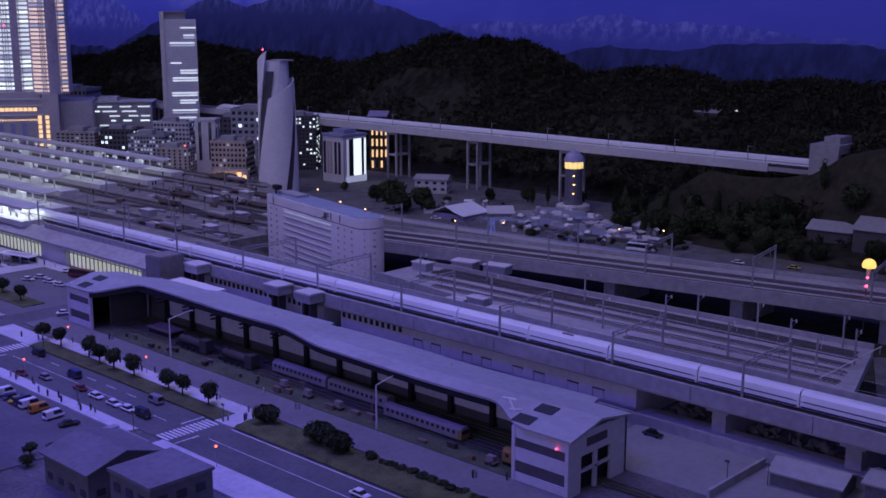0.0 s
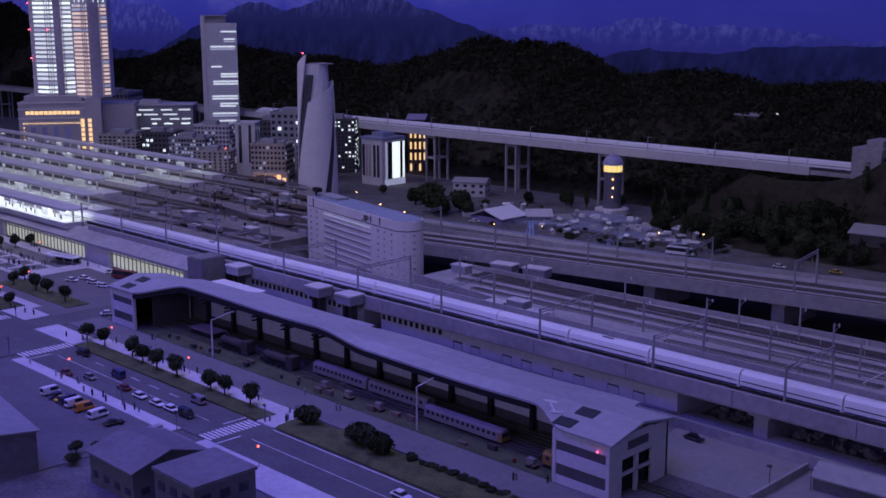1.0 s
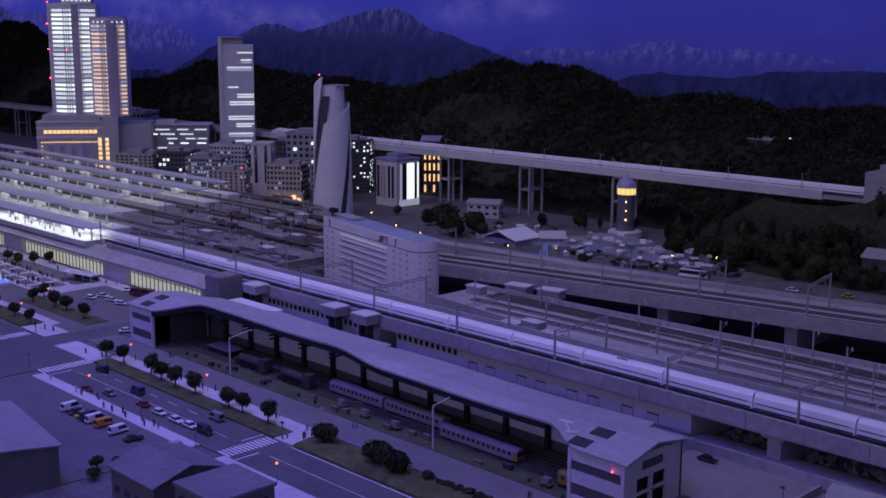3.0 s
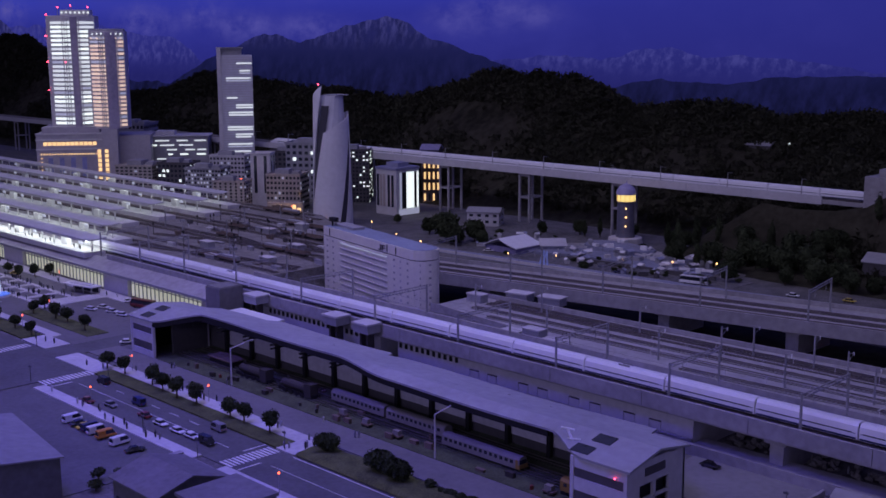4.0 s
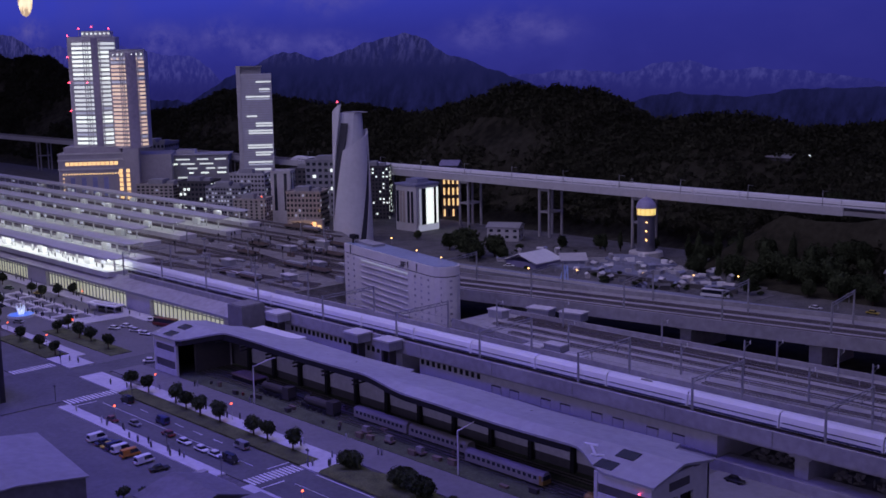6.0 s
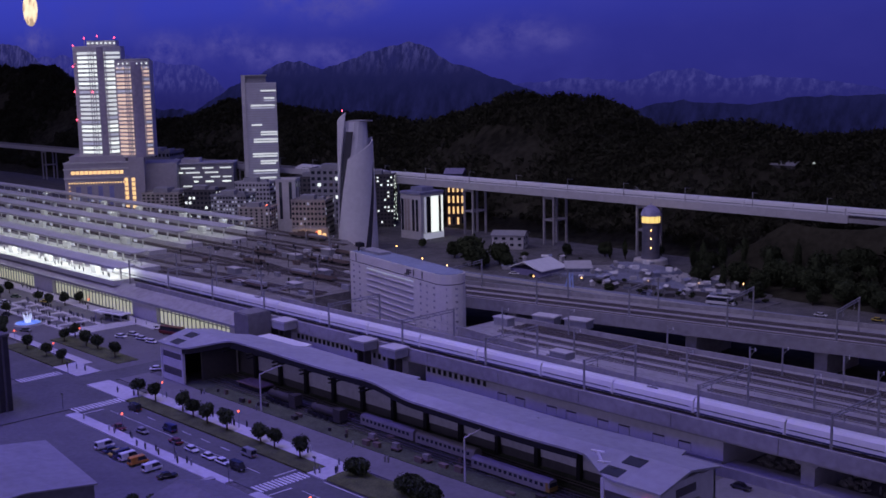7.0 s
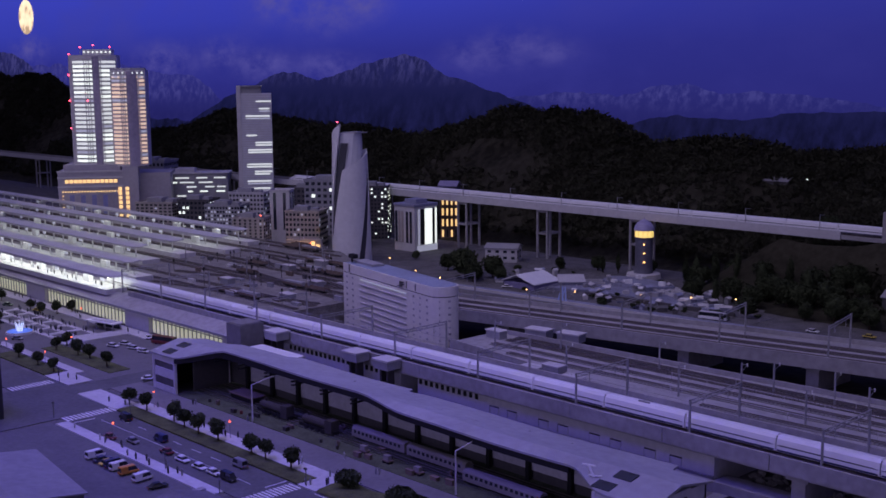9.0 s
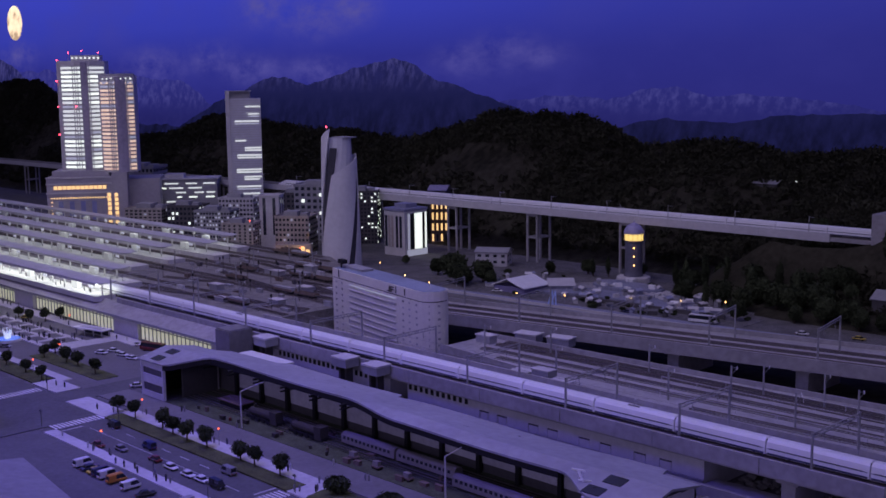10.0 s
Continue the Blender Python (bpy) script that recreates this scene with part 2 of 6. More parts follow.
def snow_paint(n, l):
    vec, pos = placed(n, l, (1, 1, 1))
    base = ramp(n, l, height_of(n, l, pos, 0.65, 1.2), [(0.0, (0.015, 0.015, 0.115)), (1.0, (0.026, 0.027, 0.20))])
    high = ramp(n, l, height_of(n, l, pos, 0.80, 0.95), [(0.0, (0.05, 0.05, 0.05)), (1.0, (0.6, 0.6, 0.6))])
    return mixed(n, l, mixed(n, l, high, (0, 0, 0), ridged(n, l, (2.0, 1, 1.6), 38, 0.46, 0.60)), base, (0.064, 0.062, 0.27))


solid("backdrop", boxed(-40, 9.4, -0.3, 20, 9.45, 7), glow_paint("painted_sky", sky_paint), "painted night sky with faint clouds on the rear wall", kind="structure")

bm = B()
bmesh.ops.create_circle(bm, cap_ends=True, segments=48, radius=0.315, matrix=pose(-21.05, 9.385, 2.31, 90))
moon_paint = glow_paint("moon_paint", lambda n, l: ramp(n, l, noise_of(n, l, placed(n, l, (1, 1, 1))[0], 3.2, 3), [(0.38, (0.55, 0.38, 0.26)), (0.47, (1.15, 0.9, 0.62)), (0.7, (1.35, 1.15, 0.85))]))
solid("moon", bm, moon_paint, "pale yellow full moon painted on the sky wall", "moon")


def between(points, x):
    return float(np.interp(x, [p[0] for p in points], [p[1] for p in points]))


def range_of(name, points, y0, material, rough, label, step=0.04, deep=0.35):
    """A mountain range in relief: a ridge line with spurs that come forward as they fall."""
    bm = B()
    xs = np.arange(points[0][0], points[-1][0], step)
    rows = []
    for x in xs:
        top = between(points, x) + rough * (noise.fractal(Vector((x * 2.3, y0, 0)), 0.8, 2.0, 6))
        col = []
        for k in range(9):
            f = k / 8
            z = top * (1 - f)
            y = y0 - deep * f * (0.6 + 0.8 * noise.noise(Vector((x * 1.7, f * 2, y0))))
            col.append(bm.verts.new((x + 0.05 * f * noise.noise(Vector((x * 3, z * 4, 7))), y, z)))
        rows.append(col)
    for a, b in zip(rows, rows[1:]):
        for i in range(8):
            bm.faces.new((a[i], a[i + 1], b[i + 1], b[i]))
    bm.normal_update()
    return solid(name, bm, material, label, kind="structure", smooth=True)


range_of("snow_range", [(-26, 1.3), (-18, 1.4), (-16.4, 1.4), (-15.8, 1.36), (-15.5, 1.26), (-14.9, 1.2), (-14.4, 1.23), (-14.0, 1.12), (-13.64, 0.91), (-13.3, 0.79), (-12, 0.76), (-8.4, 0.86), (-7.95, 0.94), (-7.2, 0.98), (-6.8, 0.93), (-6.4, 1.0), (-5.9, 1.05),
    (-5.57, 0.98), (-5.3, 1.0), (-5.0, 0.94), (-4.7, 0.94), (-4.4, 0.91), (-3, 0.8), (4, 0.8)], 8.7, glow_paint("snow_range_glow", snow_paint), 0.045, "distant blue snow-streaked mountain range with a glow of its own")
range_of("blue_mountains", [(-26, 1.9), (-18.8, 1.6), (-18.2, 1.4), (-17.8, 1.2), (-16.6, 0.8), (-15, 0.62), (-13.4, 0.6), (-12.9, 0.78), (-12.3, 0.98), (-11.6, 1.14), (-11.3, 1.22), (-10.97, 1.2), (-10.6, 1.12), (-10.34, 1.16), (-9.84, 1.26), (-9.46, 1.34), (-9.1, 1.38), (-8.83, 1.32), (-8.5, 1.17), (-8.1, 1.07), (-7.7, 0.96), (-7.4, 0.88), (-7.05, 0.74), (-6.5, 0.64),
    (-6.2, 0.69), (-5.97, 0.77), (-5.68, 0.82), (-5.4, 0.78), (-5.03, 0.76), (-4.68, 0.83), (-4.3, 0.85), (-3.7, 0.85), (-1, 0.8), (4, 0.9)], 8.1, glow_paint("blue_mountain_glow", peak_paint), 0.036, "dark blue self-glowing mountains with a broad snow-dusted peak")

# ---- ground, hills ----
RIDGE = [(-26, 1.5), (-17, 1.3), (-15.4, 1.2), (-14.7, 1.23), (-14.2, 1.19), (-13.6, 0.94), (-12.7, 0.7), (-11.9, 0.56), (-11.2, 0.6), (-10.7, 0.69), (-10.3, 0.79), (-10.0, 0.82), (-9.4, 0.73), (-8.5, 0.72), (-7.9, 0.68),
    (-7.4, 0.65), (-7.0, 0.68), (-6.7, 0.75), (-6.4, 0.84), (-6.2, 0.885), (-5.75, 0.885), (-5.4, 0.85), (-5.2, 0.80), (-5.05, 0.74), (-4.87, 0.665), (-4.4, 0.695), (-4.1, 0.685), (-3.7, 0.645), (-3.1, 0.665), (-1.5, 0.7), (4, 0.7)]


def foot(x):
    """Where the hillside starts to rise."""
    s = min(max((x + 3.7) / 1.0, 0), 1)
    return 5.5 - 0.75 * s * s * (3 - 2 * s)


def land(x, y):
    f = foot(x)
    s = min(max((y - f) / (6.6 - f), 0), 1)
    z = between(RIDGE, x) * (s ** 1.25)
    if y > 6.6:
        z *= max(0, 1 - (y - 6.6) * 0.8)
    z += 0.30 * math.exp(-((x + 2.2) / 0.34) ** 2 - ((y - 5.5) / 0.27) ** 2)
    rough = min(1, s * 5)
    return z + rough * (0.05 * noise.noise(Vector((x * 1.8, y * 1.8, 3))) + 0.022 * noise.noise(Vector((x * 6, y * 6, 5)))) - 0.004


bm = B()
gx, gy = np.arange(-26, 4.01, 0.08), np.arange(4.7, 7.8, 0.07)
grid = [[bm.verts.new((x, y, land(x, y))) for y in gy] for x in gx]
for a, b in zip(grid, grid[1:]):
    for i in range(len(gy) - 1):
        bm.faces.new((a[i], b[i], b[i + 1], a[i + 1]))
solid("hillside", bm, EARTH, "dark wooded hills rising behind the model town", kind="structure", smooth=True)
solid("ground", boxed(-60, -30, -0.06, 40, 40, 0), mat("base_gravel", (0.13, 0.125, 0.125), 0.95, grain=90, vary=0.4, bump=0.3), "grey gravel base of the model landscape", kind="structure")

# ---- streets ----
solid("road", boxed((-3.62, 1.59, 0, -0.2, 1.765, 0.003), (-4.07, 1.0, 0, -3.62, 1.88, 0.003), (-9, 1.62, 0, -4.07, 1.79, 0.003), (-3.99, 1.88, 0, -3.85, 2.5, 0.003)),
      ASPHALT, "dark asphalt street with white markings", kind="structure")
solid("service_road", boxed(-3.85, 1.895, 0, -0.4, 2.02, 0.004), mat("worn_asphalt", (0.17, 0.165, 0.17), 0.9, grain=60, vary=0.15), "worn grey asphalt lane beside the train shed", kind="structure")
solid("station_square", boxed(-9, 1.9, 0, -3.99, 2.48, 0.0025), mat("square_asphalt", (0.15, 0.145, 0.15), 0.9, grain=60, vary=0.15), "grey asphalt forecourt of the station", kind="structure")
solid("parking_lot", boxed(-3.6, 0.9, 0, -2.62, 1.545, 0.0025), mat("lot_asphalt", (0.13, 0.13, 0.135), 0.9, grain=60, vary=0.15), "plain asphalt car park", kind="structure")
solid("pavement_far", boxed((-3.58, 1.838, 0, -2.44, 1.893, 0.006), (-2.52, 1.767, 0, -2.44, 1.838, 0.006)), PAVING, "pale slab pavement behind the street trees", kind="structure")
solid("pavement_near", boxed((-3.56, 1.545, 0, -2.62, 1.588, 0.006), (-2.5, 1.49, 0, -1.2, 1.588, 0.006)), PAVING, "pale kerbed pavement", kind="structure")
solid("pavement_corner", boxed((-4.2, 1.80, 0, -4.0, 1.9, 0.006), (-4.9, 1.9, 0, -4.15, 1.94, 0.006), (-3.86, 1.77, 0, -3.58, 1.86, 0.0055)), PAVING, "pale slab pavement at the crossing", kind="structure")
solid("plaza_paving", boxed((-5.6, 2.115, 0.0025, -4.75, 2.14, 0.006), (-5.6, 2.2, 0.0025, -4.75, 2.222, 0.006), (-5.6, 2.282, 0.0025, -4.75, 2.305, 0.006), *((-5.58 + 0.135 * k, y, 0.0025, -5.55 + 0.135 * k, y + 0.06, 0.006) for k in range(7) for y in (2.14, 2.222)), (-6.6, 2.4, 0.0025, -4.5, 2.47, 0.006), (-4.75, 2.1, 0.0025, -4.65, 2.46, 0.0055)), PAVING, "pale stone paving of the station square", kind="structure")
solid("grass_strip", boxed((-3.57, 1.772, 0, -2.525, 1.8375, 0.0055), (-4.66, 2.0, 0, -4.06, 2.09, 0.005), (-4.7, 1.81, 0, -4.21, 1.89, 0.005)), GRASS, "dark green grass verge with a kerb", kind="structure")

bm = B()
for k in range(40):
    for i in range(14):
        x, y = -2.44 + 0.032 * k, 1.772 + 0.0085 * i
        bm.verts.new((x, y, 0.004 + 0.016 * (0.5 + 0.5 * noise.noise(Vector((x * 20, y * 20, 1)))) * (0 < i < 13)))
bm.verts.ensure_lookup_table()
for k in range(39):
    for i in range(13):
        bm.faces.new([bm.verts[j] for j in (k * 14 + i, (k + 1) * 14 + i, (k + 1) * 14 + i + 1, k * 14 + i + 1)])
solid("grass_bank", bm, GRASS, "uneven dark green grass bank beside the lane", kind="structure", smooth=True)

MARK = mat("road_marking", (0.7, 0.7, 0.68), 0.7, grain=150, vary=0.2)


def crosswalk(x0, x1, y0, y1, count, label):
    top = bare("crosswalk", label, "crosswalk", (x0, y0, 0.0032))
    step = (y1 - y0) / count
    me = mesh_of("stripe", boxed(0, 0, 0, x1 - x0, step * 0.5, 0.0008), MARK)
    for k in range(count):
        piece("stripe", me, top, (0, k * step, 0))


crosswalk(-2.545, -2.49, 1.595, 1.765, 13, "white striped zebra crossing on the asphalt street")
crosswalk(-3.62, -3.565, 1.59, 1.79, 14, "white striped zebra crossing on the asphalt street")
crosswalk(-4.13, -4.075, 1.62, 1.79, 12, "white striped zebra crossing on the asphalt street")
marks = bare("road_lines", "thin white lane lines painted on the street", "road marking", (0, 0, 0.0032))
me = mesh_of("lane_dash", boxed(0, 0, 0, 0.05, 0.002, 0.0008), MARK)
for k in range(6):
    for y in (1.725,):
        piece("lane_dash", me, marks, (-3.45 + 0.11 * k + (0.25 if k > 7 else 0), y, 0))
part("centre_line", boxed((-3.5, 1.676, 0, -2.62, 1.6775, 0.0008), (-2.42, 1.676, 0, -0.6, 1.6775, 0.0008)), MARK, marks)
part("edge_line", boxed(-2.43, 1.757, 0, -0.6, 1.7595, 0.0008), MARK, marks)
part("stop_line", boxed((-2.57, 1.69, 0, -2.566, 1.765, 0.0008), (-2.46, 1.595, 0, -2.456, 1.67, 0.0008), (-3.535, 1.595, 0, -3.531, 1.67, 0.0008)), MARK, marks)


# ---- railway: decks, tracks ----
def slab(name, ring, z0, z1, material, label):
    bm = B()
    prism(bm, ring, z0, z1)
    return solid(name, bm, material, label, kind="structure")


def track(a, b, z, label="steel rails on dark sleepers and ballast", bed=None, ties=None):
    """One straight track from a to b."""
    a, b = Vector((*a, z)), Vector((*b, z))
    d = (b - a).normalized()
    n = Vector((-d.y, d.x, 0))
    top = bare("track", label, "railway track", group="railway tracks")
    top["kind"] = "structure"

    def bar(off, half, h0, h1, bm):
        ring = [a + n * (off - half), b + n * (off - half), b + n * (off + half), a + n * (off + half)]
        prism(bm, [(p.x, p.y) for p in ring], z + h0, z + h1)
        return bm
    part("ballast", bar(0, 0.019, 0, 0.0025, B()), bed or BALLAST, top)
    for side in (-0.0083, 0.0083):
        part("rail", bar(side, 0.0009, 0.0045, 0.007, B()), RAIL, top)
    bm = B()
    length, count = (b - a).length, int((b - a).length / 0.014)
    for k in range(count):
        c = a + d * (k + 0.5) * length / count
        ring = [c + d * u * 0.0025 + n * v * 0.014 for u, v in ((-1, -1), (1, -1), (1, 1), (-1, 1))]
        prism(bm, [(p.x, p.y) for p in ring], z + 0.0025, z + 0.0046)
    part("sleepers", bm, ties or SLEEPER, top)["kind"] = "stuff"


# near viaduct: deck, parapets, wall below, piers
viaduct = bare("viaduct", "pale concrete railway viaduct with solid parapets and piers", "viaduct")
viaduct["kind"] = "structure"
part("deck", boxed(-9.5, 2.556, 0.096, 0.2, 2.825, 0.12), CONCRETE, viaduct)
for k in range(15):
    part("parapet", boxed(-4.9 + 0.34 * k + 0.001, 2.546, 0.104, -4.56 + 0.34 * k - 0.001, 2.556, 0.148), CONCRETE, viaduct)
part("rear_parapet", boxed(-4.1, 2.815, 0.12, 0.2, 2.823, 0.138), CONCRETE, viaduct)
for x in (-1.455, -1.09, -0.72, -0.35):
    part("pier", boxed((x, 2.585, 0, x + 0.04, 2.79, 0.085), (x - 0.012, 2.575, 0.082, x + 0.052, 2.81, 0.0965)), CONCRETE, viaduct)
part("beam", boxed(-1.68, 2.62, 0.075, 0.2, 2.64, 0.096), CONCRETE, viaduct)

# near-black paint for the shade under the deck, reused on lintels and box legs
SHADE_DARK = mat("deep_shade_paint", (0.06, 0.055, 0.06), 0.9)
wall = bare("viaduct_wall", "pale rendered wall with small dark openings under the viaduct", "wall")
wall["kind"] = "structure"
part("body", boxed((-2.90, 2.575, 0, -1.685, 2.80, 0.089), (-3.70, 2.565, 0, -2.98, 2.80, 0.0955)), PALE, wall)
# dark strip paints in the shade line below the parapet overhang
part("shade_strip", boxed(-2.90, 2.582, 0.089, -1.685, 2.80, 0.0958), SHADE_DARK, wall)
me = mesh_of("opening", boxed((0, 0, 0, 0.013, 0.004, 0.018)), BLACK)
for k in range(23):
    piece("opening", me, wall, (-3.64 + 0.0275 * k, 2.5625, 0.074))
for k in range(11):
    piece("opening", me, wall, (-2.89 + 0.0275 * k, 2.5725, 0.071))
me = mesh_of("panel_door", boxed((0, 0, 0, 0.004, 0.003, 0.032), (0.034, 0, 0, 0.038, 0.003, 0.032), (0, 0, 0.029, 0.038, 0.003, 0.034), (0.004, 0.001, 0, 0.034, 0.003, 0.029)), PALE)
lintel = mesh_of("lintel", boxed(0, -0.001, 0, 0.04, 0.003, 0.0028), SHADE_DARK)
jamb = mesh_of("jamb", boxed(0, -0.001, 0, 0.0012, 0.003, 0.0265), CONCRETE)
for x in (-2.545, -2.465, -2.33, -2.25, -2.125, -2.045, -1.92, -1.83):
    piece("panel_door", me, wall, (x, 2.5722, 0.026))
    piece("lintel", lintel, wall, (x - 0.001, 2.5715, 0.0605))
    piece("jamb", jamb, wall, (x - 0.0012, 2.5715, 0.034))
part("plinth", boxed(-2.90, 2.569, 0, -1.685, 2.575, 0.034), CONCRETE, wall)
solid("retaining_kerb", boxed((-2.9, 2.545, 0, -0.6, 2.558, 0.031), (-1.68, 2.558, 0, -0.6, 2.63, 0.026)), CONCRETE, "low pale concrete kerb along the viaduct", kind="structure")

# stones and planting under the open spans
bm = B()
for k in range(170):
    x, y = random.uniform(-1.66, -0.9), random.uniform(2.64, 2.78)
    r = random.uniform(0.005, 0.015)
    n0 = len(bm.verts)
    ball(bm, (x, y, 0.6 * r), r, 1, 0.75)
    bm.verts.ensure_lookup_table()
    for v in bm.verts[n0:]:
        v.co += Vector((random.uniform(-1, 1), random.uniform(-1, 1), random.uniform(-1, 1))) * 0.28 * r
tagged(solid("rubble", bm, mat("rubble_stone", (0.2, 0.19, 0.18), 0.95, grain=200, vary=0.4), "grey rubble and stones heaped under the viaduct", "rubble"), kind="stuff")

# dark sheet on the ground puts the shade below the decks into colour
slab("under_deck_shade", [(-4.0, 2.83), (-1.1, 2.83), (-1.45, 3.6), (-0.9, 4.0), (-2.2, 4.0), (-4.0, 3.6)], 0.0, 0.0015, EARTH, "dark ground sheet painted as shade beneath the viaducts")
# middle deck, far deck, station slab
slab("yard_deck", [(-3.14, 2.97), (-2.1, 2.83), (-1.19, 2.83), (-1.33, 3.30), (-2.2, 3.285), (-3.14, 3.215)], 0.09, 0.115, CONCRETE, "concrete deck of the sidings")
slab("far_deck", [(-4.04, 3.25), (-1.56, 3.71), (0.5, 4.1), (0.4, 4.47), (-1.68, 4.07), (-4.04, 3.56)], 0.1, 0.122, CONCRETE, "concrete deck of the rear viaduct")
slab("station_deck", [(-12, 2.556), (-9.5, 2.83), (-4.06, 2.83), (-4.06, 3.56), (-5.3, 4.15), (-12, 4.15)], 0.0, 0.118, YARD, "gravel-topped deck of the station yard")


def wall_line(name, a, b, z0, z1, thick, material, label):
    a, b = Vector((*a, 0)), Vector((*b, 0))
    d = (b - a).normalized()
    n = Vector((-d.y, d.x, 0)) * thick
    bm = B()
    prism(bm, [(p.x, p.y) for p in (a, b, b + n, a + n)], z0, z1)
    return solid(name, bm, material, label, kind="structure")


wall_line("parapet_far_near", (-4.04, 3.242), (0.5, 4.092), 0.095, 0.142, 0.008, CONCRETE, "pale concrete parapet of the rear viaduct")
wall_line("parapet_far_rear", (-4.04, 3.56), (0.4, 4.47), 0.122, 0.14, 0.008, CONCRETE, "pale concrete parapet of the rear viaduct")
wall_line("parapet_yard", (-3.14, 3.215), (-1.33, 3.298), 0.115, 0.132, 0.007, CONCRETE, "pale concrete parapet of the sidings")
wall_line("parapet_yard_front", (-3.14, 2.965), (-2.12, 2.827), 0.085, 0.128, 0.007, CONCRETE, "pale concrete parapet of the sidings")
for x in (-3.3, -2.5, -2.01, -1.5, -0.9):
    y = 3.25 + (x + 4.04) * 0.187
    solid("pier_far", boxed((x, y + 0.03, 0, x + 0.05, y + 0.27, 0.088), (x - 0.01, y + 0.02, 0.085, x + 0.06, y + 0.29, 0.1005)), CONCRETE, "pale concrete pier of the rear viaduct", kind="structure")
for x in (-2.8, -2.2, -1.7):
    solid("pier_yard", boxed(x, 3.0, 0, x + 0.04, 3.24, 0.0905), CONCRETE, "concrete pier below the sidings", kind="structure")

for y in (2.65, 2.73):
    track((-9.4, y), (0.15, y), 0.12)
for k, y in enumerate((2.90, 2.985, 3.06, 3.145, 3.195)):
    track((-3.0 + 0.15 * (2 - k if k < 2 else 0) + (0.75 if k == 0 else 0), y), (-1.27 - 0.02 * k, y + 0.03), 0.115, *(() if k > 2 else ("steel rails on pale worn sidings", PALE_BED, PALE_SLEEPER)))
for off in (0.07, 0.15, 0.24):
    track((-4.0, 3.25 + off), (0.3, 4.06 + off), 0.122)
for y in (2.92, 3.02, 3.24, 3.3, 3.5, 3.57, 3.78, 3.86, 4.02, 4.1):
    track((-11.5, y), (-4.08 if y < 3.54 else -4.14 - (y - 3.54) * 2.1, y), 0.118)
for a, b in (((-5.4, 3.1), (-4.1, 3.45)), ((-5.3, 3.4), (-4.1, 3.2)), ((-5.5, 3.65), (-4.1, 3.35)), ((-5.2, 2.85), (-4.1, 3.06)), ((-5.4, 3.72), (-4.1, 3.5))):
    track(a, b, 0.1195)
fence = bare("yard_fence", "thin pale rail fence along the sidings", "fence")
for y, x0, x1 in ((2.95, -2.1, -1.25), (3.10, -2.2, -1.3), (3.18, -2.0, -1.32)):
    part("rail", boxed(x0, y, 0.137, x1, y + 0.002, 0.1385), PALE, fence)
    me = mesh_of("post", boxed(0, 0, 0.115, 0.0015, 0.0015, 0.1375), PALE)
    for k in range(int((x1 - x0) / 0.14) + 1):
        piece("post", me, fence, (x0 + 0.14 * k, y, 0))
part("end_rail", boxed(-1.30, 2.87, 0.136, -1.297, 3.28, 0.138), PALE, fence)
for k in range(7):
    piece("post", me, fence, (-1.30, 2.88 + 0.065 * k, 0))

# ---- train shed ----
shed = bare("train_shed", "long pale-roofed museum train shed, open along its front", "train shed")


def roof_line(x):
    """Front edge of the roof at x: how far back it is cut, and its height on the slope."""
    def s(v):
        v = min(max(v, 0), 1)
        return v * v * (3 - 2 * v)
    cut = 0.12 * s((x + 3.60) / 0.16) * (1 - s((x + 1.80) / 0.17)) - 0.045 * s((x + 2.72) / 0.3) * (1 - s((x + 1.80) / 0.17))
    return 2.015 + cut


bm = B()
xs = np.arange(-3.77, -1.479, 0.0285)
rows = []
for x in xs:
    y0 = roof_line(x)
    back = 2.315 if x < -2.62 else 2.325
    if -3.3 < x < -2.66:
        back = 2.36
    if x > -1.62 or x < -3.6:
        back = 2.26
    z = lambda y: 0.142 + (y - 2.015) * 0.22 if y < 2.137 else 0.169 - (y - 2.137) * 0.17
    ys = [y0, y0 + (2.137 - y0) * 0.5 if y0 < 2.13 else y0 + 0.02, max(2.139, y0 + 0.04), 2.2, 2.26, back]
    top = [(x, y, z(y) + 0.003 * math.sin(x * 7)) for y in ys]
    rows.append(top + [(p[0], p[1], p[2] - 0.006) for p in reversed(top)])
loft(bm, rows)
part("roof", bm, ROOF, shed, "pale grey sheet roof with a wavy front edge")
# fascia strip; its black paints in the shade under the roof's front edge
bm = B()
loft(bm, [[(x, roof_line(x) + 0.003, zf - 0.0065), (x, roof_line(x) + 0.009, zf - 0.0065), (x, roof_line(x) + 0.009, zf - 0.024), (x, roof_line(x) + 0.003, zf - 0.024)]
          for x in xs[6:70] for zf in [(0.142 + (roof_line(x) - 2.015) * 0.22 if roof_line(x) < 2.137 else 0.169 - (roof_line(x) - 2.137) * 0.17) + 0.003 * math.sin(x * 7)]])
part("fascia", bm, BLACK, shed, "fascia blackened as the shade under the roof edge")
me = mesh_of("skylight", boxed((0, 0, 0, 0.055, 0.036, 0.0035)), DARK_GLASS)
for x, y in ((-1.68, 2.03), (-1.66, 2.09), (-3.70, 2.03), (-3.70, 2.09)):
    piece("skylight", me, shed, pose(x, y, 0.1425 + (y - 2.015) * 0.22 + 0.003 * math.sin(x * 7) - 0.0012, 12.4))
me = mesh_of("roof_vent", boxed((0, 0, 0, 0.045, 0.008, 0.003)), MID_WALL)
